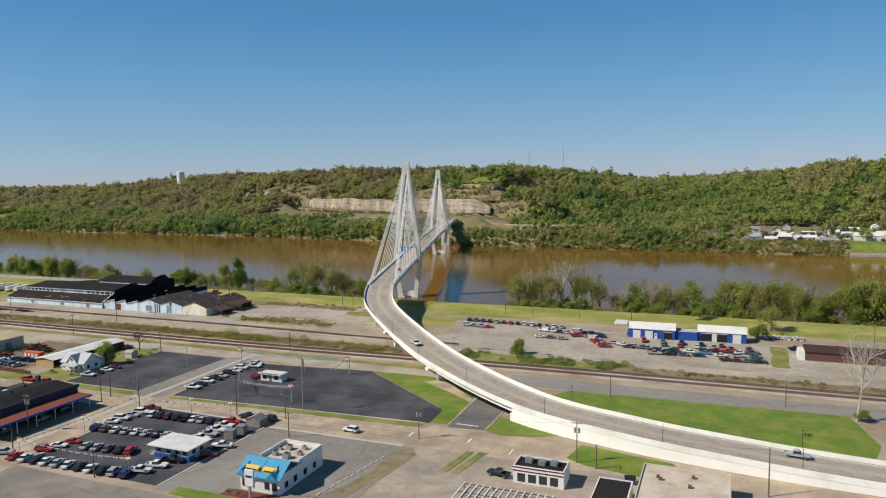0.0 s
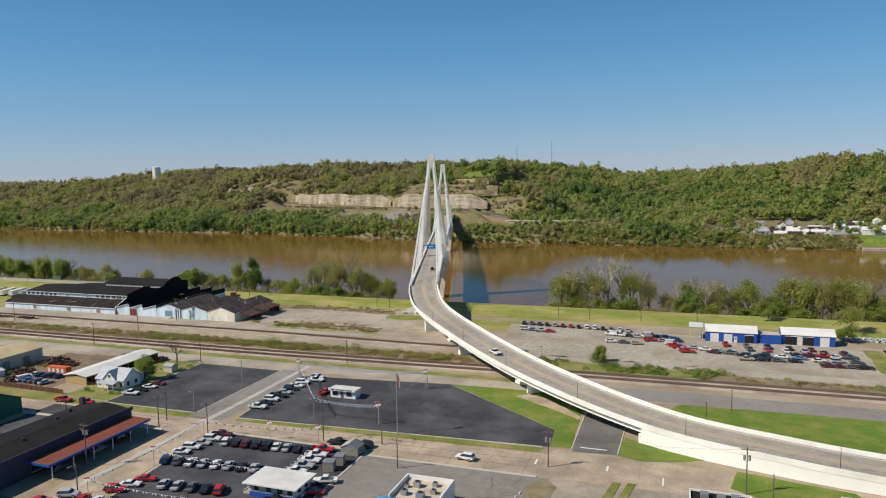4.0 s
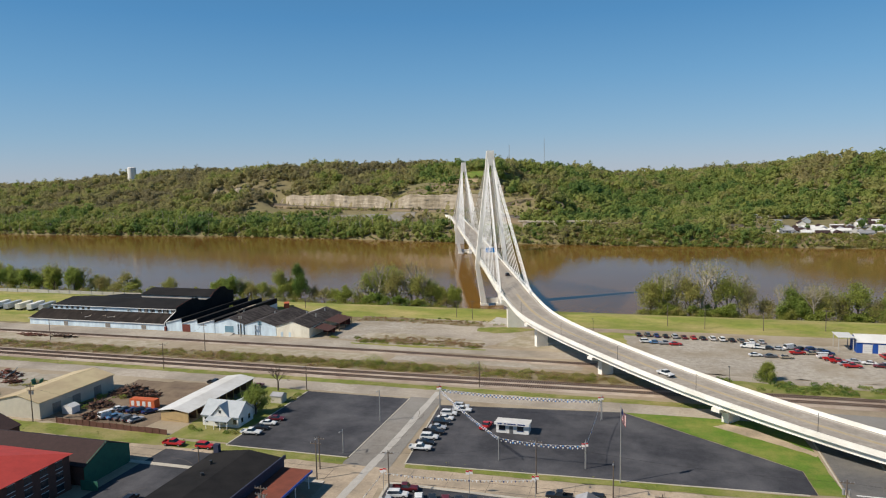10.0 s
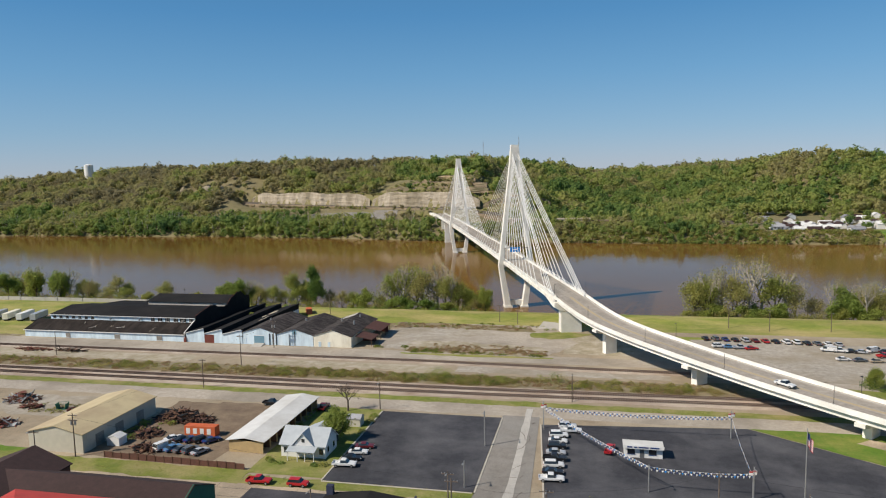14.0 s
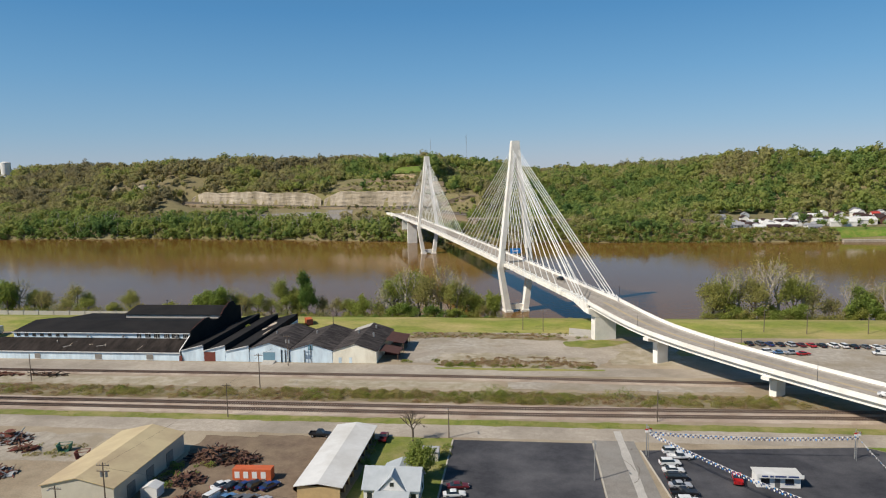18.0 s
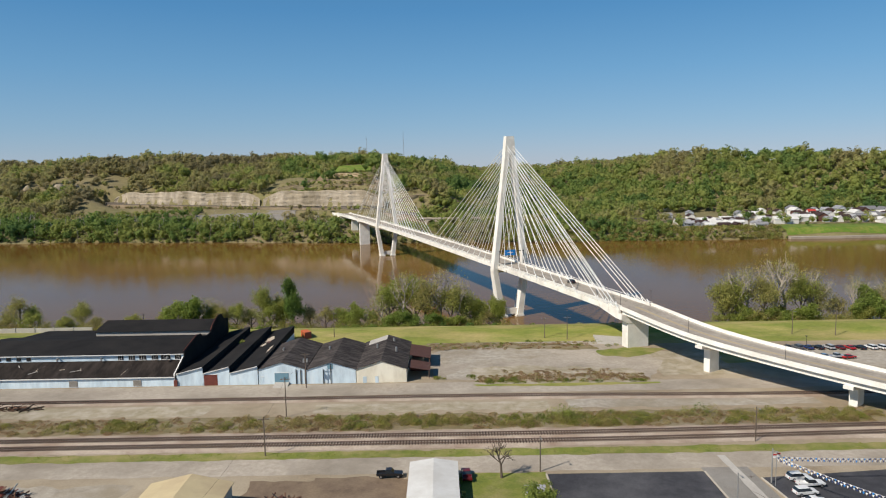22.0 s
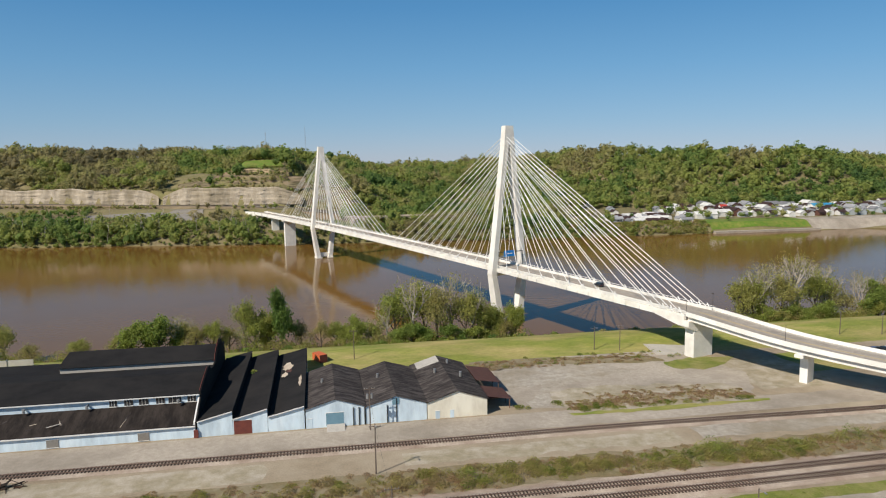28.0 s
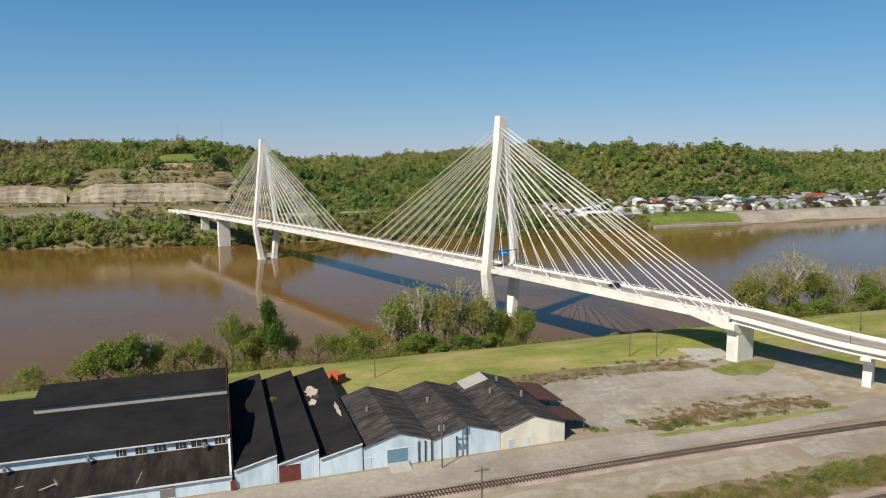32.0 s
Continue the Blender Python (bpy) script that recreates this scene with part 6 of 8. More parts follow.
scrub("track_bushes", np.vstack([strew(480, -440, -118, 243, 250.5, 9), strew(260, -300, -118, 243, 251, 14), strew(60, -245, -222, 245, 250)]), 1.5, 0.42, "green weedy bushes between the tracks", 200, 0.145, 0.85, "brush")
scrub("track_saplings", [(-200, 247), (-198.5, 246), (-201.5, 246.4), (-207.7, 246.4), (-218.8, 247), (-183, 247.5), (-181, 246.5), (-166, 250), (-164, 248), (-150, 248), (-298, 245), (-258, 246), (-196.5, 247.5), (-203, 247.4), (-205.5, 246.8), (-178.5, 247), (-170.5, 248.5)], 2.6, 0.40, "yellow-green saplings beside the track", 330, 0.16, 1.2)
scrub("lawn_shrub", [(22.6, 199.2), (24.2, 199.6), (23.4, 198.6)], 0.9, 0.95, "brown budding shrub on the lawn", 120, 0.14)
scrub("rust_brambles", np.vstack([strew(900, -440, -118, 241.8, 251.5, 12), strew(420, -50, 115, 244.5, 250.5, 8)]), 1.0, 0.78, "rust-brown dry brambles between the tracks", 80, 0.135, 0.6, "brush")
scrub("dry_weeds", np.vstack([strew(700, -440, -112, 241.5, 253), strew(520, -223, -171, 279.6, 286.5), strew(260, -222, -180, 283, 292, 7), strew(260, -240, -180, 318, 327)]), 0.8, 0.8, "dry brown weeds", 60, 0.125, 0.5, "brush")
scrub("yard_weeds", np.vstack([strew(22, -221, -211, 279.6, 282.5), strew(6, -227, -224, 283, 286), strew(5, -237, -234, 283, 286), strew(10, -176, -171, 278, 280), strew(36, -224, -176, 278.2, 280.5), strew(60, -240, -165, 320, 330, 9)]), 1.0, 0.2, "green weeds in the stony yard", 110, 0.14, 0.7, "brush")
scrub("east_bushes", np.vstack([strew(330, -95, -30, 245.5, 256, 8), strew(60, -30, 110, 246, 252, 10)]), 1.3, 0.32, "green bushes beside the railway", 80, 0.2)
scrub("bank_thicket", np.vstack([strew(430, -560, -205, 370, 390), strew(150, -106, -52, 372, 388), strew(220, -40, 140, 370, 392)]), 2.9, 0.34, "thick spring undergrowth along the river bank", 150, 0.27, 1.35, "brush")
scrub("bank_bushes", np.vstack([strew(330, -560, -205, 364, 380, 12), strew(200, -106, 140, 370, 384, 12), strew(90, -205, -115, 376, 386, 8)]), 1.8, 0.26, "green undergrowth on the river bank", 90, 0.3)
shore = np.array(strew(1500, -190, 116, 768, 826, 0), float)
shore_edge = np.interp(shore[:, 0], LAND[:, 0], LAND[:, 2])
shore = shore[(shore[:, 1] > shore_edge - 2) & (shore[:, 1] < shore_edge + np.where(shore[:, 0] < 5, 46, 24))]
scrub("shore_brush", shore, 3.4, 0.36, "low tangled brush along the far shore", 60, 0.75, 0.9, "brush")
scrub("house_hedge", [(-229, 178.5), (-228, 177.5), (-226.5, 177), (-225, 176.8), (-217, 177), (-216, 176.8), (-214.8, 177.2), (-231, 200), (-231.4, 203), (-231, 206), (-231.3, 209), (-231, 212), (-212.9, 196), (-213, 199), (-213, 206), (-213.2, 210)], 1.1, 0.3, "garden shrubs round a white house", 150, 0.16)
scrub("scrap_weeds", strew(26, -276, -266, 183, 199, 0), 1.1, 0.3, "weeds growing among scrap", 110, 0.18)
scrub("yard_mound", strew(40, -316, -303, 198, 206, 0), 0.9, 0.75, "dry weeds on a heap of earth", 50, 0.16, 0.6)
scrub("verge_tufts", np.vstack([strew(500, -330, -75, 225.4, 229.0, 5), strew(120, -163, -78, 167.8, 172.6), strew(160, -292, -180, 165.8, 170.5)]), 0.32, 0.33, "uneven grass tufts along the verges", 20, 0.08, 0.4, "brush")
scrub("rail_bush", [(-72.0, 257.5), (-71.3, 257.1), (-72.8, 257.8), (-72.1, 256.6)], 2.5, 0.33, "dense round bush beside the railway", 420, 0.16, 1.1)
scrub("roof_sapling", [(-306.9, 318.5), (-306.6, 316.8), (-306.4, 317.6)], 1.0, 0.35, "sapling growing in a roof valley", 110, 0.14).location.z = 4.4

# ---- vehicles ----
PAINT = {"white": (0.74, 0.74, 0.73), "black": (0.018, 0.018, 0.02), "silver": (0.42, 0.43, 0.45), "red": (0.46, 0.02, 0.022), "grey": (0.12, 0.125, 0.13), "navy": (0.02, 0.045, 0.16), "maroon": (0.13, 0.018, 0.022), "blue": (0.10, 0.22, 0.40), "tan": (0.42, 0.35, 0.25)}
for cn, c in PAINT.items():
    M["paint_" + cn] = mat("paint_" + cn, c, tuple(v * 0.92 for v in c), 0.8, 0.28, spec=0.55)
M["rim"] = mat("rim", (0.45, 0.45, 0.46), None, 3.0, 0.35, metal=0.7)
M["lamp_red"] = mat("lamp_red", (0.35, 0.01, 0.01), None, 3.0, 0.25)
M["lamp_clear"] = mat("lamp_clear", (0.75, 0.76, 0.76), None, 3.0, 0.2)
M["black_trim"] = mat("black_trim", (0.02, 0.02, 0.02), None, 2.0, 0.6)
# outline of each kind: length, width, sill, belt, roof, nose to tail stations of the glasshouse
KINDS = {
    "sedan": (4.7, 1.8, 0.35, 0.92, 1.42, (0.95, 0.35, -0.85, -1.65)),
    "suv": (4.7, 1.88, 0.42, 1.08, 1.72, (1.0, 0.45, -1.85, -2.2)),
    "pickup": (5.6, 1.95, 0.5, 1.10, 1.80, (1.0, 0.45, -0.7, -0.95)),
    "van": (5.4, 1.98, 0.45, 1.15, 2.1, (1.9, 1.25, -2.45, -2.62)),
}


def build_car(kind, colour, name):
    ln, wd, sill, belt, roof, (g0, g1, g2, g3) = KINDS[kind]
    h, w = ln / 2, wd / 2
    c = thing(name)
    paint = "paint_" + colour
    hood = belt - 0.12
    prof = [(-h, sill + 0.08), (-h + 0.1, sill), (h - 0.1, sill), (h, sill + 0.1), (h - 0.04, hood - 0.14), (h - 0.25, hood), (g0, belt), (g3, belt), (-h + 0.06, belt - 0.02), (-h, belt - 0.25)]
    if kind == "pickup":
        prof = [(-h, sill + 0.08), (-h + 0.1, sill), (h - 0.1, sill), (h, sill + 0.1), (h - 0.04, hood - 0.1), (h - 0.2, hood), (g0, belt), (g3, belt), (g3, 0.75), (-h + 0.08, 0.75), (-h, 0.75)]
    n = len(prof)
    body = MB()
    vs = []
    for y, k in ((-w, 0.0), (-w + 0.12, 1.0), (w - 0.12, 1.0), (w, 0.0)):
        for x, z in prof:
            edge = 0.0 if k else 0.07
            vs.append((x * (1 - edge * 0.3), y, z - (edge if z > 0.7 else -edge)))
    fs = [tuple(range(n)), tuple(range(4 * n - 1, 3 * n - 1, -1))]
    for s in range(3):
        fs += [(s * n + i, (s + 1) * n + i, (s + 1) * n + (i + 1) % n, s * n + (i + 1) % n) for i in range(n)]
    body.add(vs, fs)
    part("body", body, paint, c)
    if kind == "pickup":
        bed = MB().box(-h, -w + 0.01, 0.74, g3, -w + 0.1, belt).box(-h, w - 0.1, 0.74, g3, w - 0.01, belt).box(-h, -w + 0.1, 0.74, -h + 0.08, w - 0.1, belt)
        part("cargo_bed", bed, paint, c)
    t = 0.22
    top = roof - 0.06
    gl = MB().add([(g0, -w + 0.06, belt - 0.02), (g3, -w + 0.06, belt - 0.02), (g2, -w + t, top), (g1, -w + t, top), (g0, w - 0.06, belt - 0.02), (g3, w - 0.06, belt - 0.02), (g2, w - t, top), (g1, w - t, top)],
                  [(0, 1, 2, 3), (7, 6, 5, 4), (0, 3, 7, 4), (1, 5, 6, 2), (3, 2, 6, 7), (0, 4, 5, 1)])
    part("glasshouse", gl, "glass", c)
    r = MB().add([(g1 + 0.05, -w + t - 0.03, top), (g2 - 0.05, -w + t - 0.03, top), (g2 - 0.05, w - t + 0.03, top), (g1 + 0.05, w - t + 0.03, top), (g1 - 0.1, -w + t + 0.08, roof), (g2 + 0.1, -w + t + 0.08, roof), (g2 + 0.1, w - t - 0.08, roof), (g1 - 0.1, w - t - 0.08, roof)],
                 [(3, 2, 1, 0), (4, 5, 6, 7), (0, 1, 5, 4), (1, 2, 6, 5), (2, 3, 7, 6), (3, 0, 4, 7)])
    part("roof", r, paint, c)
    if kind == "van":
        part("side_panel", MB().box(g3 + 0.1, -w + 0.04, belt, 0.6, -w + 0.1, roof - 0.2).box(g3 + 0.1, w - 0.1, belt, 0.6, w - 0.04, roof - 0.2), paint, c)
    rad = 0.34 if kind in ("sedan",) else 0.39
    for x in (h - 0.95, -h + 0.95):
        for s in (-1, 1):
            wh = part("wheel", MB().tube((x, s * (w - 0.2), rad), (x, s * (w + 0.02), rad), rad, None, 12), "tyre", c)
            part("rim", MB().tube((x, s * (w + 0.018), rad), (x, s * (w + 0.035), rad), rad * 0.6, None, 8), "rim", wh)
    for s in (-1, 1):
        part("headlight", MB().box(h - 0.1, s * (w - 0.32) - 0.2, hood - 0.3, h + 0.015, s * (w - 0.32) + 0.2, hood - 0.14), "lamp_clear", c)
        part("taillight", MB().box(-h - 0.015, s * (w - 0.2) - 0.13, belt - 0.36, -h + 0.08, s * (w - 0.2) + 0.13, belt - 0.12), "lamp_red", c)
    part("bumper", MB().box(h - 0.06, -w + 0.12, sill + 0.05, h + 0.05, w - 0.12, sill + 0.22), "black_trim", c)
    return c


_cars = {}
CARWORD = {"sedan": ("car", "sedan"), "suv": ("car", "utility car"), "pickup": ("pickup truck", "pickup truck"), "van": ("van", "van")}


def car(kind, colour, x, y, rz, where="parked on the car lot", group="parked vehicles", z=0.09):
    key = (kind, colour)
    m = pose(x, y, z, 0, 0, rz + 2.0 * math.sin(x * 3.1 + y))
    if key in _cars:
        c = copy_thing(_cars[key], m)
    else:
        c = _cars[key] = build_car(kind, colour, CARWORD[kind][0].replace(" ", "_"))
        c.matrix_basis = m
    return tagged(c, f"{colour} {CARWORD[kind][1]} {where}".replace("sport utility car for", "utility car for"), CARWORD[kind][0], group)


def row(text, x0, y0, x1, y1, rz, where, group="parked vehicles"):
    """Vehicles set out evenly between two points; each word of text is kind letter and colour."""
    words = text.split()
    for k, wd in enumerate(words):
        f = k / max(1, len(words) - 1)
        car({"s": "sedan", "u": "suv", "p": "pickup", "v": "van"}[wd[0]], wd[2:], x0 + (x1 - x0) * f, y0 + (y1 - y0) * f, rz, where, group)


LOT = "for sale on the asphalt car lot"
GL = "cars for sale"
row("s-red s-white s-black s-white s-silver s-white s-black s-white s-black u-silver u-navy", -164.2, 115.6, -128.5, 117.2, 108, LOT, GL)
row("p-white p-white p-black p-silver", -126.6, 119.8, -122.0, 131.0, 15, LOT, GL)
row("u-red s-white s-red", -161.0, 121.5, -158.5, 128.0, 18, LOT, GL)
row("s-silver s-silver s-grey s-black u-red", -152.5, 127.0, -138.5, 128.2, 110, LOT, GL)
row("u-navy u-grey s-white s-silver s-white s-silver s-black s-silver", -161.5, 138.2, -138.0, 140.4, 108, LOT, GL)
row("s-white u-white s-silver u-white p-maroon", -161.5, 143.5, -158.8, 156.0, 12, LOT, GL)
row("u-white u-black u-maroon u-black p-black s-white s-silver s-black s-black", -154.5, 152.2, -131.5, 153.8, 108, LOT, GL)
row("p-white p-silver p-white p-white p-red", -127.5, 141.5, -127.8, 155.0, 8, LOT, GL)
car("sedan", "red", -118.2, 133.6, 20, LOT, GL)
car("pickup", "white", -118.5, 139.3, 200, LOT, GL)
car("pickup", "black", -126.3, 160.2, 178, "parked on the tan concrete street")
car("suv", "black", -119.2, 160.8, 176, "parked on the tan concrete street")
car("suv", "white", -92.3, 160.8, 172, "on the tan concrete street")
row("p-white s-black u-white p-black s-silver u-black s-white u-white", -162.6, 178.2, -162.4, 203.6, 4, "parked in a row on the black sales lot", "vehicles along the sales lot")
car("pickup", "white", -159.5, 207.2, 3, "parked in a row on the black sales lot", "vehicles along the sales lot")
car("suv", "white", -160.5, 210.2, 3, "parked in a row on the black sales lot", "vehicles along the sales lot")
car("pickup", "red", -150.0, 196.4, 78, "parked beside a small white sales hut")
row("p-white s-black s-white s-maroon", -209.8, 177.8, -208.6, 188.8, 8, "parked beside a white house")
car("pickup", "red", -225.3, 166.3, 2, "parked at the edge of the street")
car("suv", "red", -216.2, 166.5, 4, "parked at the edge of the street")
car("pickup", "black", -246, 215.0, 3, "parked on the gravel behind a long shed")
car("pickup", "maroon", -229.5, 214, 95, "parked behind a long shed")
car("pickup", "black", -45.5, 147.3, 170, "parked beside a small white store")
row("v-white s-blue s-grey u-grey s-silver", -258, 180.0, -247.5, 179.0, 68, "scrap in a crowded scrapyard", "vehicles in the scrapyard")
row("s-white s-black s-navy u-black s-navy", -259, 185.5, -248.5, 186.0, 55, "scrap in a crowded scrapyard", "vehicles in the scrapyard")
YARD, GY_ = "parked in the pale gravel yard", "vehicles in the gravel yard"
row("s-black u-grey s-navy s-black u-silver s-maroon s-red s-black u-white u-white s-black s-grey s-white s-silver", -112, 312.5, -66, 309.0, 100, YARD, GY_)
row("u-white s-blue p-silver s-red", -109, 301, -98, 299, 10, YARD, GY_)
row("v-white p-white s-black s-silver", -72, 300, -62, 299, 165, YARD, GY_)
row("s-white s-grey s-tan", -71, 288, -61, 287, 10, YARD, GY_)
row("v-white s-black u-navy s-grey", -57, 301, -47, 299, 30, YARD, GY_)
row("v-white p-red p-red s-silver p-red", -48, 290, -42, 279, 8, YARD, GY_)
row("s-silver s-white s-silver u-silver s-black s-black s-black", -40, 286, -14, 276, 175, YARD, GY_)
row("p-red s-grey p-navy s-black s-maroon", -28, 294, 2, 294, 95, YARD, GY_)
row("p-tan s-black s-grey s-black", -22, 273.5, -6, 275, 5, YARD, GY_)
row("s-black p-maroon p-red s-white p-grey", -4, 284, 13, 285, 12, YARD, GY_)
row("p-maroon s-maroon s-grey p-black", 4, 271.5, 15, 272, 5, YARD, GY_)
car("pickup", "black", 29, 297, 20, YARD, GY_)
row("s-maroon p-grey s-silver u-black s-white s-blue", -33, 281, -4, 280, 170, YARD, GY_)
row("u-grey s-red s-white p-silver s-black u-maroon", -20, 289, 12, 290, 100, YARD, GY_)
row("p-red s-tan u-navy", -56, 294, -46, 295, 15, YARD, GY_)
row("s-white u-silver s-grey", 2, 278, 14, 279, 8, YARD, GY_)
k = int(np.argmin(np.linalg.norm(LINE[:, :2] - np.array((-103, 231)), axis=1)))
car("pickup", "white", LINE[k, 0] + SID[k, 0] * 2, LINE[k, 1] + SID[k, 1] * 2, math.degrees(math.atan2(TAN[k, 1], TAN[k, 0])), "driving down the curved bridge approach", "vehicles on the bridge", LINE[k, 2] + 0.06)
q = at(-62, -2.2, deck_z(-62) + 0.06)
car("suv", "black", q.x, q.y, math.degrees(math.atan2(AX.y, AX.x)), "driving across the white bridge", "vehicles on the bridge", q.z)
car("pickup", "silver", 19, 175.6, -6, "driving on the approach ramp", "vehicles on the bridge", 2.55)
row("s-red u-silver", -172.5, 112.5, -169.0, 116.5, 20, "parked under the store canopy")

# ---- town buildings ----
def flat_block(name, x0, y0, x1, y1, h, wall, roof, label, parapet=0.5, category="building"):
    b = thing(name, label=label, category=category)
    part("wall", MB().box(x0, y0, -0.3, x1, y1, h), wall, b)
    part("roof", MB().box(x0 + 0.25, y0 + 0.25, h + 0.004, x1 - 0.25, y1 - 0.25, h + 0.1), roof, b)
    if parapet:
        for a in ((x0, y0, x1, y0 + 0.24), (x0, y1 - 0.24, x1, y1), (x0, y0 + 0.245, x0 + 0.24, y1 - 0.245), (x1 - 0.24, y0 + 0.245, x1, y1 - 0.245)):
            part("parapet", MB().box(a[0], a[1], h + 0.002, a[2], a[3], h + parapet), wall, b)
    return b


def window(parent, x, z, w, h, y, face="s", m="glass", fr="white_wall"):
    """A window on a wall: face s at y, or face e where y is the wall's x and x the place along it."""
    if face == "s":
        o = part("window", MB().box(x - w / 2, y - 0.05, z, x + w / 2, y - 0.004, z + h), m, parent)
        part("sill", MB().box(x - w / 2 - 0.1, y - 0.09, z - 0.12, x + w / 2 + 0.1, y - 0.004, z - 0.002), fr, o)
        part("frame", MB().box(x - w / 2 - 0.1, y - 0.09, z + h + 0.002, x + w / 2 + 0.1, y - 0.004, z + h + 0.1), fr, o)
    else:
        o = part("window", MB().box(y + 0.004, x - w / 2, z, y + 0.05, x + w / 2, z + h), m, parent)
        part("sill", MB().box(y + 0.004, x - w / 2 - 0.1, z - 0.12, y + 0.09, x + w / 2 + 0.1, z - 0.002), fr, o)
        part("frame", MB().box(y + 0.004, x - w / 2 - 0.1, z + h + 0.002, y + 0.09, x + w / 2 + 0.1, z + h + 0.1), fr, o)
    return o


# scrapyard: tan metal building, long shed, fence, container, heaps
g = gable("metal_building", -291.8, -276.2, 174.0, 203.0, 4.8, 6.6, "tan_wall", "tan_roof", "tan metal building with a pale yellow roof")
for y in (180, 187.5, 196):
    part("service_door", MB().box(-276.19, y - 1.5, 0, -276.08, y + 1.5, 3.2), "old_asphalt", g)
shed = thing("long_shed", label="long open-sided storage shed with a white metal roof", category="shed")
part("front_wall", MB().box(-241.0, 181.4, -0.2, -232.0, 181.7, 2.9), "wood_tan", shed)
part("west_wall", MB().box(-241.0, 181.72, -0.2, -240.75, 214.8, 2.9), "wood_tan", shed)
part("back_wall", MB().box(-241.0, 214.82, -0.2, -232.0, 215.1, 2.9), "wood_tan", shed)
part("roof", MB().side([(-241.6, 3.0), (-236.5, 3.75), (-231.3, 3.0), (-231.3, 3.16), (-236.5, 3.92), (-241.6, 3.16)], 180.9, 215.4), "white_roof", shed)
for y in np.arange(185.4, 214, 3.7):
    part("post", MB().box(-232.2, y - 0.12, -0.2, -231.95, y + 0.12, 3.0), "wood_tan", shed)
    part("partition", MB().box(-240.7, y - 0.06, -0.2, -232.25, y + 0.06, 2.8), "rust_steel", shed)
fence = thing("scrapyard_fence", label="low rusty brown sheet-metal fence", category="fence")
for k in range(16):
    x = -269.5 + k * 2.35
    part("panel", MB().box(x, 173.0 - k * 0.06, 0, x + 2.3, 173.08 - k * 0.06, 1.5 + 0.1 * math.sin(k * 5)), "brick", fence)
    part("post", MB().box(x - 0.06, 172.9 - k * 0.06, 0, x + 0.02, 173.0 - k * 0.06, 1.75), "rust_steel", fence)
cont = thing("shipping_container", -253.8, 190.3, 0, 2, "bright orange container with pale letter panels", "container")
part("box", MB().box(-4.3, -1.2, 0.05, 4.3, 1.2, 2.6), "orange_paint", cont)
for k in range(4):
    part("panel", MB().box(-3.8 + k * 1.95, -1.24, 0.6, -2.7 + k * 1.95, -1.204, 2.1), "white_wall", cont)
for k in range(17):
    part("rib", MB().box(-4.1 + k * 0.49, 1.2, 0.2, -3.9 + k * 0.49, 1.25, 2.5), "orange_paint", cont)
g = gable("storage_hut", -274.0, -270.4, 179.6, 182.6, 1.9, 2.6, "white_wall", "white_roof", "small pale canvas hut in the scrapyard", 0.1)


def scrap_heap(name, cx, cy, rx, ry, h, n, seed, label, mats=("rust_steel", "rust_brown", "rust_steel", "black_trim")):
    """A tangle of beams, pipes and sheets."""
    rg = np.random.default_rng(seed)
    hp = thing(name, label=label, category="scrap")
    for mi, mname in enumerate(mats):
        mb = MB()
        for k in range(n):
            a, r = rg.uniform(0, 6.28), rg.uniform(0, 1) ** 0.6
            x, y = cx + rx * r * math.cos(a), cy + ry * r * math.sin(a)
            z = h * (1 - r) * rg.uniform(0.3, 1.0) + 0.15
            d = Vector((rg.normal(0, 1), rg.normal(0, 1), rg.normal(0, 0.3))).normalized() * rg.uniform(0.6, 2.2)
            if k % 3:
                mb.tube((x - d.x, y - d.y, max(0.05, z - d.z)), (x + d.x, y + d.y, max(0.1, z + d.z)), rg.uniform(0.06, 0.2), None, 5)
            else:
                s = rg.uniform(0.3, 1.0)
                mb.add([(x - s, y - s * 0.6, z), (x + s, y - s * 0.5, z + rg.uniform(-0.3, 0.5)), (x + s * 0.8, y + s, z + rg.uniform(-0.3, 0.6)), (x - s, y + s, z + 0.1), (x, y, z - 0.3)], [(0, 1, 2, 3), (0, 4, 1), (1, 4, 2), (2, 4, 3), (3, 4, 0)])
        tagged(part("scrap_metal", mb, mname, hp), "tangled scrap pieces", "", "", "stuff")
    return hp


scrap_heap("scrap_heap", -266.5, 200.5, 6.5, 4.5, 3.0, 75, 1, "heap of tangled rusty scrap metal")
scrap_heap("scrap_heap", -260.0, 199.5, 4.0, 2.5, 1.6, 40, 2, "heap of tangled rusty scrap metal")
scrap_heap("scrap_heap", -268.5, 188.0, 4.0, 3.2, 1.4, 45, 3, "low heap of mixed scrap metal")
scrap_heap("scrap_heap", -262.0, 179.5, 4.5, 2.4, 0.9, 35, 4, "low heap of mixed scrap metal")
scrap_heap("scrap_heap", -325.0, 207.0, 5.0, 3.6, 2.8, 60, 5, "pile of rusty red machinery scrap", ("rust_red", "rust_steel", "galv"))
scrap_heap("scrap_heap", -317.0, 201.8, 3.2, 1.6, 0.9, 26, 6, "low pile of rusty beams", ("rust_steel", "rust_red"))
scrap_heap("scrap_heap", -314.0, 188.0, 5.0, 3.0, 1.6, 40, 7, "pile of rusty red machinery scrap", ("rust_red", "rust_steel", "galv"))
scrap_heap("old_sleeper_pile", -371.0, 261.6, 9.0, 1.6, 0.8, 40, 8, "pile of old rusty rails and sleepers", ("rust_steel", "rust_red"))
scrap_heap("old_sleeper_pile", -354.0, 261.8, 7.0, 1.4, 0.8, 32, 9, "pile of old dark sleepers", ("sleeper", "rust_steel"))
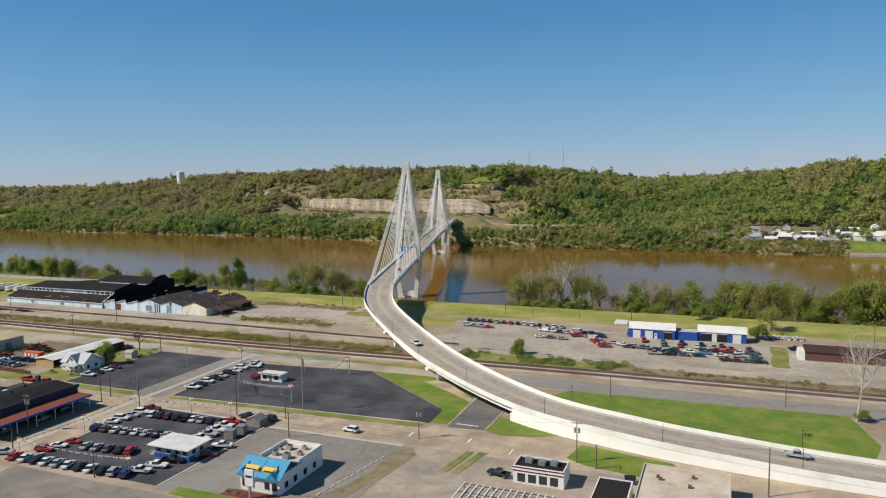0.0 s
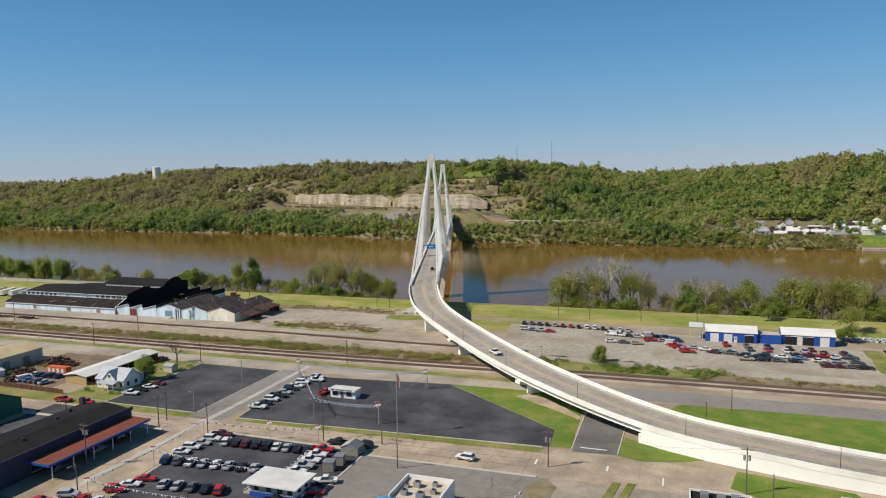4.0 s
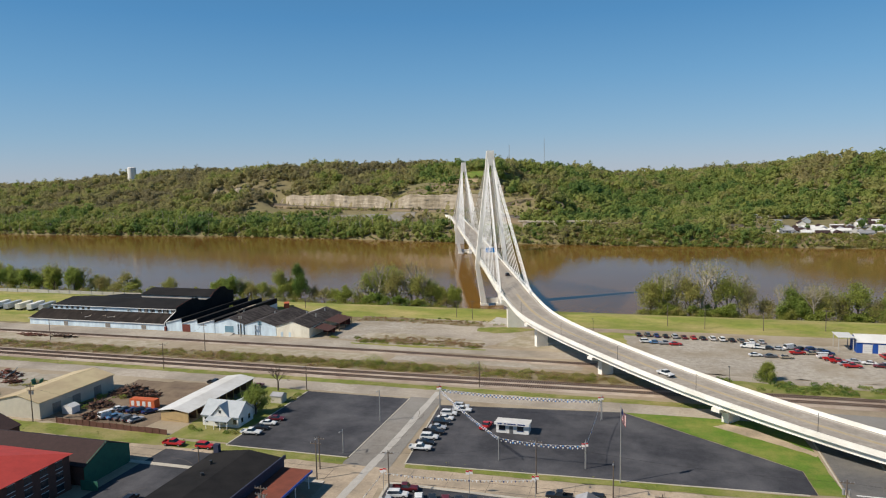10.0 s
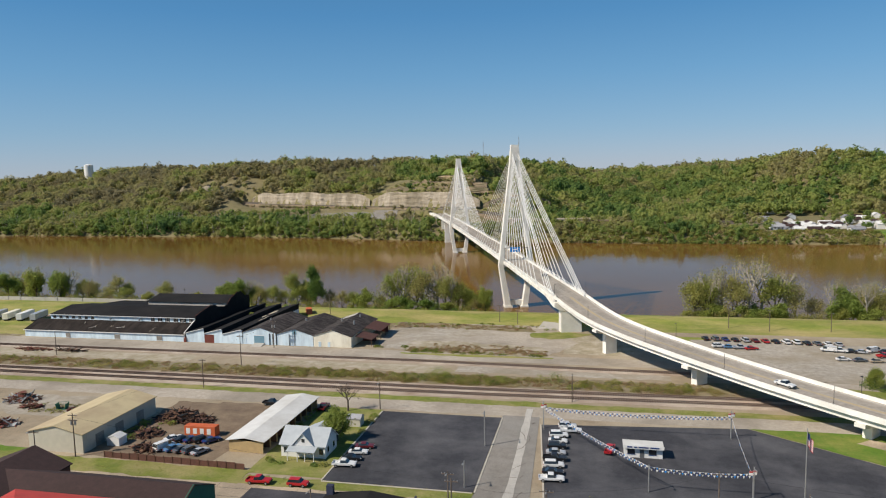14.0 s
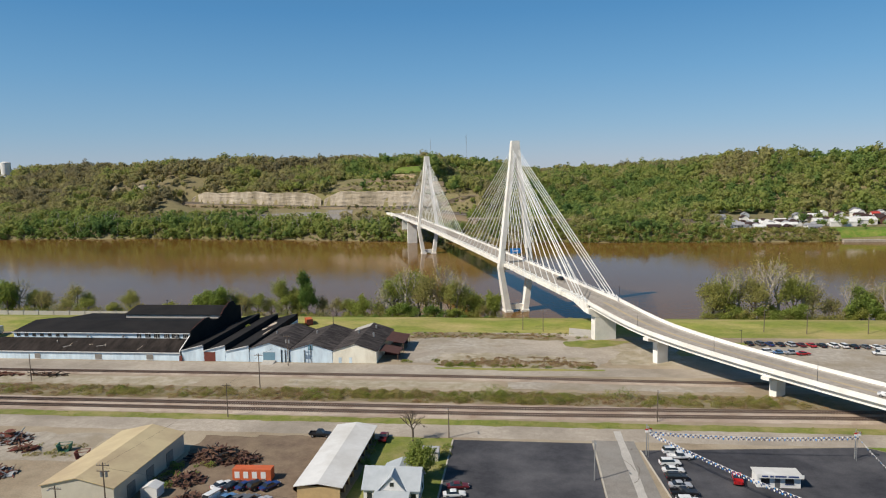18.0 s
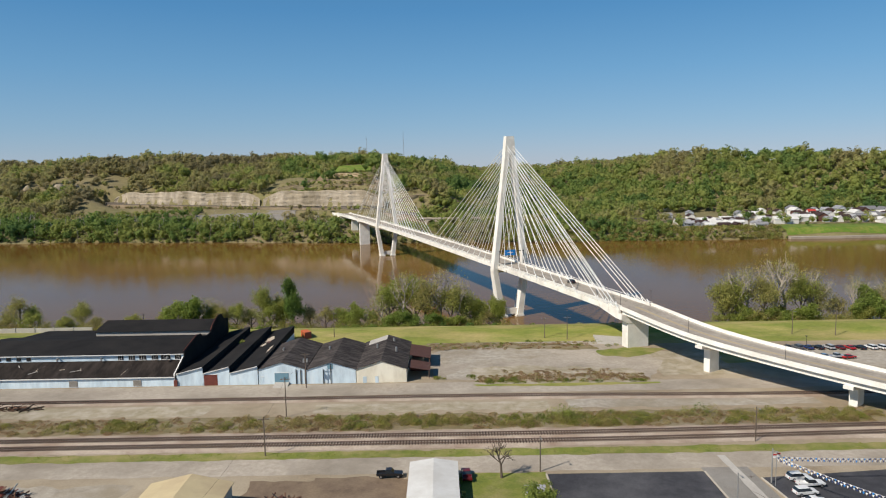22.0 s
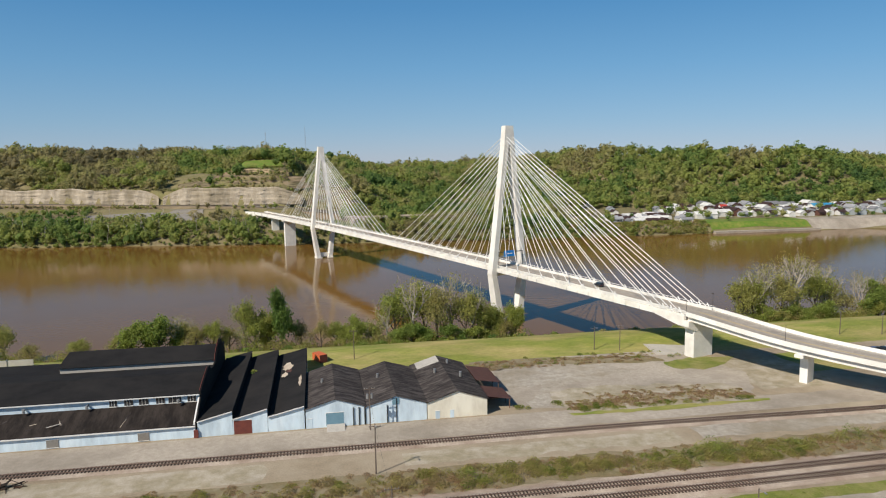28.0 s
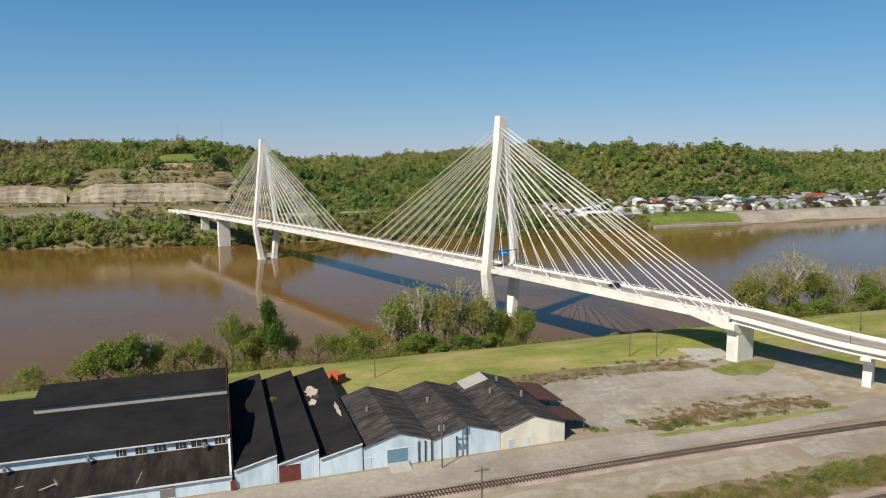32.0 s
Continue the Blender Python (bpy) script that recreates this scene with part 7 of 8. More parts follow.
scrap_heap("scrap_heap", -333.0, 354.5, 5.0, 2.0, 2.0, 16, 12, "pale sheet scrap on the bank", ("galv", "pale_concrete"))
for x, y, mname, lab in ((-306.5, 202, "green_wall", "green steel skip"), (-299.3, 198.2, "rust_red", "rusty red steel bin")):
    b = thing("scrap_bin", x, y, 0, 15, lab + " on bare dirt", "bin")
    part("body", MB().side([(-1.2, 0), (1.2, 0), (1.6, 1.7), (1.4, 1.7), (1.05, 0.15), (-1.05, 0.15), (-1.4, 1.7), (-1.6, 1.7)], -1.0, 1.0), mname, b)
    part("rim", MB().box(-1.6, -1.05, 1.7, 1.6, -0.9, 1.8).box(-1.6, 0.9, 1.7, 1.6, 1.05, 1.8), mname, b)

# the white house
house = gable("white_house", -227.0, -215.8, 181.0, 188.5, 3.2, 6.2, "white_wall", "pale_blue_roof", "white cottage with a pale metal roof and front gable", 0.4, "x")
part("front_gable", MB().side([(-223.6, 3.0), (-218.6, 3.0), (-221.1, 6.0)], 180.6, 184.5), "white_wall", house)
for sx in (-1, 1):
    part("gable_roof", MB().side([(-221.1 + sx * 2.9, 2.95), (-221.1, 6.1), (-221.1, 6.26), (-221.1 + sx * 2.9, 3.11)], 180.3, 184.6), "pale_blue_roof", house)
part("porch_roof", MB().side([(178.2, 2.4), (181.0, 3.0), (181.0, 3.14), (178.2, 2.54)], -224.6, -217.4, "x"), "pale_blue_roof", house)
for x in (-224.3, -221.8, -219.9, -217.7):
    part("porch_post", MB().box(x - 0.08, 178.4, 0, x + 0.08, 178.56, 2.45), "white_wall", house)
for x in (-225.8, -222.6, -219.6, -216.8):
    window(house, x, 1.0, 1.0, 1.4, 181.0)
window(house, -221.1, 3.9, 0.8, 0.9, 180.6)
for y in (183, 186.5):
    window(house, y, 1.0, 1.0, 1.4, -215.8, "e")
part("rear_wing", MB().box(-224.5, 188.5, -0.2, -217.5, 193.5, 2.8), "white_wall", house)
part("rear_roof", MB().side([(-224.8, 2.8), (-221, 4.4), (-217.2, 2.8), (-217.2, 2.96), (-221, 4.56), (-224.8, 2.96)], 188.4, 193.9), "pale_blue_roof", house)
gable("garden_shed", -218.0, -214.4, 202.0, 205.2, 2.2, 2.9, "tan_wall", "grey_roof", "small grey garden shed on the lawn", 0.2, "x")

# dark store with a canopy
b = thing("dark_store", label="dark flat-roofed store with a rust-red canopy roof", category="building")
part("wall", MB().box(-204.0, 96, -0.3, -186.6, 153.8, 5.4), "navy_wall", b)
part("roof", MB().side([(-204.2, 5.41), (-195.3, 6.5), (-186.4, 5.41), (-186.4, 5.6), (-195.3, 6.7), (-204.2, 5.6)], 95.8, 153.9), "black_roof", b)
part("parapet", MB().box(-186.6, 96, 5.41, -186.3, 154.1, 6.3), "navy_wall", b)
part("canopy_roof", MB().box(-186.2, 120.8, 3.9, -179.2, 152.6, 4.12), "orange_roof", b, "rusty orange-red canopy roof")
part("canopy_fascia", MB().box(-179.2, 120.8, 3.6, -179.02, 152.6, 4.14).box(-186.2, 120.6, 3.6, -179.02, 120.8, 4.14), "blue_paint", b)
for y in np.arange(122, 152.6, 6.0):
    part("canopy_post", MB().tube((-179.8, y, 0), (-179.8, y, 3.9), 0.12, None, 8), "white_wall", b)
for x, y in ((-198, 140), (-193, 126), (-200, 146)):
    part("roof_vent", MB().tube((x, y, 6.0), (x, y, 7.0), 0.4, None, 8), "dark_metal", b)
part("chimney", MB().box(-203.9, 152.6, 5.4, -202.6, 153.6, 7.6), "navy_wall", b)
for y in np.arange(124, 152, 5.5):
    window(b, y, 0.8, 3.0, 2.0, -186.6, "e")
car("sedan", "grey", -183.2, 126.5, 90, "parked in the shade under a canopy")
car("sedan", "silver", -183.0, 138.5, 92, "parked in the shade under a canopy")
car("suv", "black", -183.1, 146.0, 88, "parked in the shade under a canopy")
# near-black asphalt here also paints the shadow of the buildings round the yard
patch("store_apron", rect(-226, 96, -204.2, 164), "asphalt", "dark worn asphalt yard between stores, building shadow in its colour", "lot", 0.06)
for x, y in ((-214, 137), (-212, 118), (-216, 126)):
    car("suv", "black", x, y, 95, "parked in the shaded yard")

# brick building with a red hipped roof
b = thing("brick_building", label="three-storey dark brick building with a red hipped roof", category="building")
part("wall", MB().box(-262, 117.5, -0.3, -231.6, 139.4, 8.0), "brick", b)
hx0, hx1, hy0, hy1 = -262.6, -231.0, 116.9, 140.0
hv = [(hx0, hy0, 8.0), (hx1, hy0, 8.0), (hx1, hy1, 8.0), (hx0, hy1, 8.0), (hx0 + 11, 128.4, 11.0), (hx1 - 11, 128.4, 11.0)]
part("roof", MB().add(hv, [(0, 1, 5, 4), (1, 2, 5), (2, 3, 4, 5), (3, 0, 4), (3, 2, 1, 0)]), "red_roof", b, "faded red shingle roof")
for fl in (0.8, 3.5, 6.0):
    for y in (120.5, 124.5, 128.5, 132.5, 136.5):
        window(b, y, fl, 1.8, 1.5, -231.6, "e")
b = gable("long_store", -276, -229.5, 141.2, 155.0, 4.6, 7.6, "brick", "brown_roof", "long store with a dark brown roof and green gable end", 0.4, "x")
part("green_gable", MB().side([(141.0, 0.0), (155.2, 0.0), (155.2, 4.7), (148.1, 7.9), (141.0, 4.7)], -229.48, -229.3, "x"), "green_wall", b, "dark green panelled gable end")
part("green_fence", MB().box(-229.2, 139.6, 0, -224.6, 139.75, 2.2), "green_wall", b)
b = gable("corner_store", -284, -266, 132, 158, 5.0, 8.4, "brick", "brown_roof", "brick store with a dark brown gabled roof", 0.4)

# sales hut, flagpole, office
hut = thing("sales_hut", label="small white sales hut with dark windows on black asphalt", category="hut")
part("wall", MB().box(-146.8, 194.0, 0.05, -138.2, 197.4, 2.7), "white_wall", hut)
part("roof", MB().box(-147.1, 193.2, 2.71, -137.9, 197.7, 2.86), "white_roof", hut)
part("fascia", MB().box(-147.1, 193.1, 2.5, -137.9, 193.19, 3.3), "white_wall", hut)
for x0, x1 in ((-146.2, -145.0), (-144.6, -143.9), (-143.6, -141.4), (-141.0, -139.0)):
    part("lettering_bar", MB().box(x0, 193.04, 2.75, x1, 193.096, 3.05), "paint_navy", hut, "dark bars of lettering")
for x in (-145.2, -140.4):
    window(hut, x, 0.9, 1.7, 1.2, 194.0, fr="paint_navy")
part("door", MB().box(-143.3, 193.93, 0.06, -142.3, 193.996, 2.1), "paint_grey", hut)
off = thing("sales_office", label="white and blue sales office with a pale flat roof", category="building")
part("lower_wall", MB().box(-131.0, 128.6, 0.0, -119.8, 135.0, 1.3), "blue_paint", off)
part("upper_wall", MB().box(-131.0, 128.6, 1.302, -119.8, 135.0, 3.3), "pale_blue_roof", off)
part("roof", MB().box(-132.0, 127.4, 3.302, -118.8, 136.2, 3.6), "white_roof", off)
for x in (-129.3, -126.2, -123.4, -121):
    window(off, x, 1.6, 1.2, 1.2, 128.6)
for y in (130.5, 133.2):
    window(off, y, 1.6, 1.2, 1.2, -119.8, "e")
st = MB()
for k in range(4):
    st.box(-133.2, 129.4, 0.0 + k * 0.28, -131.9 - 0.28 * (3 - k) * 0, 131.0 - k * 0.01, 0.28 + k * 0.28) if k == 0 else st.box(-132.9 + 0.25 * k, 129.4, k * 0.28, -131.02, 131.0, 0.28 + k * 0.28)
part("steps", st, "pale_concrete", off)
part("stair_rail", MB().tube((-133.0, 129.3, 0.9), (-131.2, 129.3, 2.2), 0.05).tube((-133.0, 131.1, 0.9), (-131.2, 131.1, 2.2), 0.05).tube((-133.0, 129.3, 0), (-133.0, 129.3, 0.9), 0.05).tube((-133.0, 131.1, 0), (-133.0, 131.1, 0.9), 0.05), "white_wall", off)
for k, (x, y, w) in enumerate(((-121.0, 145.8, 2.6), (-120.2, 149.5, 2.2))):
    bn = thing("storage_bin", x, y, 0, 12, "grey steel storage container beside the car lot", "container")
    part("box", MB().box(-w / 2, -1.2, 0, w / 2, 1.2, 2.3), "old_asphalt", bn)
    part("lid", MB().box(-w / 2 - 0.06, -1.26, 2.304, w / 2 + 0.06, 1.26, 2.42), "galv", bn)
gable("storage_hut", -122.6, -118.0, 154.6, 158.2, 2.0, 3.0, "old_asphalt", "grey_roof", "grey weathered storage hut", 0.15)

# blue-roofed eatery
M["sign_yellow"] = mat("sign_yellow", (0.75, 0.48, 0.05), (0.7, 0.43, 0.04), 1.0, 0.5)
e = thing("blue_eatery", label="white eatery with a bright blue gabled front roof", category="building")
part("wall", MB().box(-98.2, 121.0, -0.2, -87.6, 138.6, 4.3), "white_wall", e)
part("flat_roof", MB().box(-97.9, 128.6, 4.302, -87.9, 138.3, 4.4), "flat_roof", e)
for a in ((-98.2, 138.3, -87.6, 138.6), (-98.2, 128.5, -97.9, 138.298), (-87.9, 128.5, -87.6, 138.298)):
    part("parapet", MB().box(a[0], a[1], 4.302, a[2], a[3], 5.3), "white_wall", e)
for x0, x1 in ((-98.8, -93.0), (-92.9, -87.0)):
    m_ = (x0 + x1) / 2
    part("front_roof", MB().side([(120.2, 3.6), (124.6, 6.4), (128.9, 4.4), (128.9, 4.6), (124.6, 6.6), (120.2, 3.8)], x0, x1, "x"), "sky_roof", e, "bright blue metal roof")
for x0, x1 in ((-97.0, -93.4), (-92.4, -88.8)):
    part("sign_board", MB().side([(121.3, 4.6), (122.1, 5.1), (122.0, 5.7), (121.2, 5.2)], x0, x1, "x"), "sign_yellow", e, "yellow sign")
    part("lettering_bar", MB().side([(121.16, 4.95), (121.2, 4.97), (121.16, 5.2), (121.12, 5.18)], x0 + 0.6, x1 - 0.6, "x"), "paint_navy", e, "dark bar of lettering")
for x in (-97.0, -89.2):
    part("dormer", MB().add([(x - 1.5, 119.9, 3.75), (x + 1.5, 119.9, 3.75), (x, 119.9, 5.3), (x, 123.6, 5.9), (x - 1.5, 121.2, 4.45), (x + 1.5, 121.2, 4.45)], [(0, 1, 2), (0, 2, 3, 4), (1, 5, 3, 2), (0, 4, 5, 1)]), "sky_roof", e, "bright blue porch gable")
for x in (-97, -95, -91, -89):
    window(e, x, 0.9, 1.3, 1.7, 121.0)
for y in (123.5, 127, 131, 135):
    window(e, y, 0.9, 1.3, 1.5, -87.6, "e")
for x, y, s in ((-95.8, 131, 1.2), (-92.0, 130.2, 1.5), (-90.2, 133, 1.0), (-94.5, 135, 1.3), (-91.0, 136.2, 1.0), (-96.5, 134.2, 0.8)):
    u = part("roof_unit", MB().box(x - s / 2, y - s / 2, 4.404, x + s / 2, y + s / 2, 4.4 + s * 0.9), "galv", e)
    part("fan_cap", MB().tube((x, y, 4.4 + s * 0.9), (x, y, 4.55 + s * 0.9), s * 0.35, None, 8), "dark_metal", u)
sg = thing("pylon_sign", -93.0, 117.6, 0, 0, "tall white and blue pylon sign with lettering bars", "sign")
part("post", MB().box(-0.25, -0.2, 0, 0.25, 0.2, 3.0), "galv", sg)
part("panel", MB().box(-1.1, -0.25, 3.0, 1.1, 0.25, 6.6), "white_wall", sg)
part("lettering_bar", MB().box(-0.8, -0.29, 4.9, 0.8, -0.254, 5.4), "paint_navy", sg)
patch("eatery_bed", [(-101, 117), (-88, 117), (-87, 120.4), (-99.5, 120.4)], "rust_red", "brown mulch bed in front of the eatery", "soil", 0.09, 0.3)
patch("eatery_lawn", rect(-112, 113.2, -86, 116.8), "lawn", "strip of green lawn by the street", "grass", 0.1, 0.2)
scrub("eatery_shrubs", [(-100, 119), (-97.5, 118.5), (-95, 118.2), (-90, 118.6), (-88.5, 119)], 0.7, 0.3, "clipped shrubs before the eatery", 90, 0.12)

# small white store, racks, flat-roofed shops
s_ = flat_block("corner_shop", -41.4, 145.2, -29.8, 151.6, 3.6, "white_wall", "black_roof", "small white shop with a striped sign band and dark roof")
part("sign_band", MB().box(-41.5, 145.1, 2.9, -29.7, 145.19, 3.9), "paint_maroon", s_)
part("sign_band", MB().box(-41.5, 145.04, 3.2, -29.7, 145.096, 3.6), "white_wall", s_)
for x in (-39.5, -37, -34.5, -32):
    window(s_, x, 0.5, 1.8, 2.0, 145.2)
for x, y in ((-38.6, 149), (-35.5, 148.6), (-32.8, 149.2)):
    part("roof_unit", MB().box(x - 0.8, y - 0.8, 3.72, x + 0.8, y + 0.8, 4.7), "galv", s_)
rk = thing("trailer_racks", label="rows of white rails in a trailer lot", category="rack")
for k in range(14):
    x = -51 + k * 1.55
    part("rail", MB().box(x, 129.5, 1.1, x + 0.25, 139, 1.25), "white_wall", rk)
for y in (130, 134.5, 138.6):
    part("frame", MB().box(-51.2, y, 0.95, -29.4, y + 0.15, 1.098), "dark_metal", rk)
for x in (-51, -44, -37, -30):
    for y in (130, 138.6):
        part("leg", MB().box(x, y, 0, x + 0.2, y + 0.15, 0.948), "dark_metal", rk)
s_ = flat_block("flat_roof_shop", -13.6, 134, 4.4, 154.4, 4.6, "tan_wall", "flat_roof", "low shop with a stained tan flat roof", 0.4)
for x, y in ((-10, 148), (-3, 150), (-3.5, 145), (-9.5, 147)):
    part("roof_vent", MB().box(x - 0.35, y - 0.35, 4.72, x + 0.35, y + 0.35, 5.3), "rust_steel", s_)
flat_block("black_roof_shop", -22.2, 134, -15.0, 146.2, 3.6, "white_wall", "black_roof", "low shop with a black flat roof", 0.3)
bx = thing("dumpster", -16.5, 153.5, 0, 10, "dark blue steel dumpster behind a shop", "bin")
part("body", MB().box(-1.2, -0.9, 0, 1.2, 0.9, 1.5), "paint_navy", bx)
part("lid", MB().box(-1.25, -0.95, 1.504, 1.25, 0.95, 1.62), "black_trim", bx)

# blue workshops beyond the railway
for x0, x1, y0, y1, h, lab in ((-35.2, -16.2, 300.6, 309.5, 5.0, "blue-walled workshop with a white metal roof"), (-7.2, 11.4, 302.4, 310.5, 5.0, "blue-walled workshop with a white metal roof and open bays")):
    w_ = gable("workshop", x0, x1, y0, y1, h - 1.0, h + 1.0, "blue_paint", "white_roof", lab, 0.3, "x")
    for a_, b_, m_, z_ in (((1.9, 5.0, "white_wall", 3.1), (6.9, 10.0, "white_wall", 3.1), (10.7, 11.8, "white_wall", 2.2), (14.6, 17.8, "black_trim", 3.1)) if x0 < -20 else ((1.2, 5.2, "black_trim", 3.3), (5.5, 7.3, "cream_wall", 3.3), (7.6, 11.2, "black_trim", 3.3), (13.4, 16.6, "white_wall", 3.3))):
        shut = m_ == "white_wall"
        # black_trim panels are flat sheets painting the shade inside open bays
        dr = part("bay_door", MB().box(x0 + a_, y0 - 0.06, 0, x0 + b_, y0 - 0.004, z_), m_, w_, {"white_wall": "closed white sectional door", "black_trim": "black panel painting the dark inside of an open bay", "cream_wall": "pale panel between open bays"}[m_])
        part("lintel", MB().box(x0 + a_ - 0.12, y0 - 0.12, z_ + 0.002, x0 + b_ + 0.12, y0 - 0.004, z_ + 0.2), "white_wall", dr)
        if shut and b_ - a_ > 2:
            for z in (0.75, 1.5, 2.25):
                part("rail", MB().box(x0 + a_, y0 - 0.1, z, x0 + b_, y0 - 0.062, z + 0.06), "galv", dr)
        elif shut:
            part("pane", MB().box(x0 + a_ + 0.25, y0 - 0.09, 1.2, x0 + b_ - 0.25, y0 - 0.062, 1.9), "glass", dr)
w_ = flat_block("workshop_link", -16.0, 301.5, -7.4, 309, 3.4, "blue_paint", "flat_roof", "lower blue link building with a grey roof between workshops", 0.2)
w_ = thing("steel_canopy", label="pale steel canopy frame on tall posts", category="canopy")
part("roof", MB().box(-41.5, 300.5, 5.4, -36.0, 309, 5.7), "white_roof", w_)
for x in (-41.2, -36.4):
    for y in (300.8, 308.6):
        part("post", MB().box(x, y, 0, x + 0.25, y + 0.25, 5.398), "pale_concrete", w_)
w_ = gable("boat_shed", 31, 72, 282, 291, 3.4, 5.0, "brick", "brown_roof", "long low shed with a dark brown roof", 0.4, "x")
part("white_end", MB().box(28.6, 282.2, 0, 30.8, 290, 3.2), "white_wall", w_)
patch("shed_lawn", [(19, 268), (25, 268), (26, 300), (20, 300)], "grass", "grass strip by the shed", "grass", 0.09, 0.6)
BX, BY, BD = 16.0, 317.0, 2.1
for k in range(9):
    bt = thing("small_boat", BX + k * BD, BY + 0.4 * math.sin(k * 3), 0, 80 + 8 * math.sin(k * 5), "small pale boat on the ground", "boat", "boats beside the shed")
    part("hull", MB().add([(-2.4, -0.8, 0.7), (-2.4, 0.8, 0.7), (1.2, 0.8, 0.75), (2.6, 0, 0.9), (1.2, -0.8, 0.75), (-2.2, -0.4, 0), (-2.2, 0.4, 0), (1.0, 0, 0.05)], [(0, 1, 2, 3, 4), (0, 5, 6, 1), (1, 6, 7, 2), (2, 7, 3), (3, 7, 4), (4, 7, 5, 0), (5, 7, 6)]), "white_wall", bt)
    part("deck_cover", MB().add([(-2.2, -0.6, 0.74), (-2.2, 0.6, 0.74), (1.0, 0.5, 0.8), (1.0, -0.5, 0.8), (-0.6, 0, 1.15)], [(0, 1, 4), (1, 2, 4), (2, 3, 4), (3, 0, 4)]), "paint_blue" if k % 2 else "paint_grey", bt)
rc = thing("red_container", -287.5, 338.5, float(land(-287.5, 338.5)), 28, "faded red container on the river bank", "container")
part("box", MB().box(-1.3, -2.6, 0, 1.3, 2.6, 2.4), "orange_paint", rc)
part("door_frame", MB().box(-1.35, -2.66, 0, 1.35, -2.604, 2.45), "rust_red", rc)
for k in range(5):
    tr = thing("trailer_box", -446 + k * 7.5, 312 + k * 0.3, 0.0, 15, "pale box trailer on grass", "trailer", "box trailers in a row")
    part("box", MB().box(-1.3, -6, 0.9, 1.3, 6, 3.6), ("white_wall", "paint_silver", "cream_wall")[k % 3], tr)
    part("chassis", MB().box(-1.1, -5.5, 0.5, 1.1, 5.5, 0.898), "dark_metal", tr)
    for y in (-4.6, -3.4):
        part("wheels", MB().tube((-1.25, y, 0.5), (1.25, y, 0.5), 0.5, None, 10), "tyre", tr)
patch("trailer_grass", [(-470, 285), (-398, 284), (-398, 318), (-470, 322)], "dry_grass", "grass by parked trailers", "grass", 0.03, 1.0)
fl = thing("flood_wall", label="long pale concrete flood wall with posts", category="wall")
for k in range(30):
    x = -620 + k * 8
    z = float(land(x + 4, 357))
    part("panel", MB().box(x, 356.8, z - 0.5, x + 7.9, 357.1, z + 2.0), "pale_concrete", fl)
    part("post", MB().box(x - 0.25, 356.6, z - 0.5, x - 0.01, 357.3, z + 2.3), "pale_concrete", fl)
ps = thing("anchor_slab", label="pale concrete apron beside the bridge pier", category="slab")
part("slab", MB().prism([(-177, 323.5), (-166.5, 320.5), (-163, 330), (-176, 335)], -0.3, 0.7), "pale_concrete", ps)

# ---- the far town, water tower and masts ----
hr = np.random.default_rng(11)
HOUSES = []


def far_house(x, y, rz, w, d, h, wall, roof, lab, front):
    key = (wall, roof, round(w), round(d), front)
    z = float(land(x, y)) - 0.2
    for kk, ob in HOUSES:
        if kk == key:
            c = copy_thing(ob, pose(x, y, z, 0, 0, rz))
            return c
    o = thing("far_house", x, y, z, rz, lab, "house", "far houses across the river")
    part("wall", MB().side([(-d / 2, 0), (d / 2, 0), (d / 2, h), (0, h + d * 0.32), (-d / 2, h)], -w / 2, w / 2, "x"), wall, o)
    for s in (-1, 1):
        part("roof", MB().side([(s * (d / 2 + 0.5), h - 0.3), (0, h + d * 0.32 + 0.05), (0, h + d * 0.32 + 0.4), (s * (d / 2 + 0.5), h + 0.1)], -w / 2 - 0.4, w / 2 + 0.4, "x"), roof, o)
    for k in (-1, 0, 1) if front else ():
        part("window", MB().box(k * w / 3.4 - 0.6, -d / 2 - 0.06, 1.2, k * w / 3.4 + 0.6, -d / 2 - 0.004, 2.7), "glass", o)
    part("porch", MB().box(-w / 4, -d / 2 - 1.8, 2.6, w / 4, -d / 2 - 0.07, 2.8), roof, o)
    HOUSES.append((key, o))
    return o


WALLS = [("house_wall", "grey_roof", "white house with a grey roof"), ("house_wall", "white_roof", "white house with a pale roof"), ("house_wall", "brown_roof", "white house with a dark roof"), ("brick", "brown_roof", "brown brick house"), ("pale_blue_roof", "grey_roof", "pale blue-grey house"), ("brick", "red_roof", "brick building with a red roof"), ("house_wall", "green_wall", "white house with a green roof")]
for yy in np.arange(796, 940, 13.0):
    for xx in np.arange(-30, 668, 13.0):
        x, y = xx + hr.uniform(-2.5, 2.5), yy + hr.uniform(-2.5, 2.5)
        park = 28 < x < 112 and y < 862
        dens = 0.86 if park else 0.10 if x < 112 else 0.22 if x < 186 else 0.68
        if y > float(np.interp(x, LAND[:, 0], LAND[:, 3])) - 10 or hr.uniform() > dens or (x > 112 and y < 814):
            continue
        wl, rf, lab = WALLS[hr.choice([0, 1, 1, 2, 3, 4])] if park else WALLS[hr.choice([0, 0, 0, 1, 1, 2, 2, 2, 3, 3, 4, 4])]
        kind = 0 if park else 2 if hr.uniform() < 0.16 else 1
        far_house(x, y, hr.choice([0, 90, 6, 86]), (13, 10, 17)[kind], (6, 8, 10)[kind], (3.4, 3.8, 6.0)[kind], wl, rf, lab + " in the far town", y < 836)
for x, y in ((-16, 1072), (-6, 1064), (-11, 1082), (30, 1012), (38, 1022), (46, 1015), (24, 1026), (58, 1000), (66, 992)):
    far_house(x, y, 8, 11, 8, 4.2, "house_wall", "white_roof", "white house with a pale roof in the far town", False)
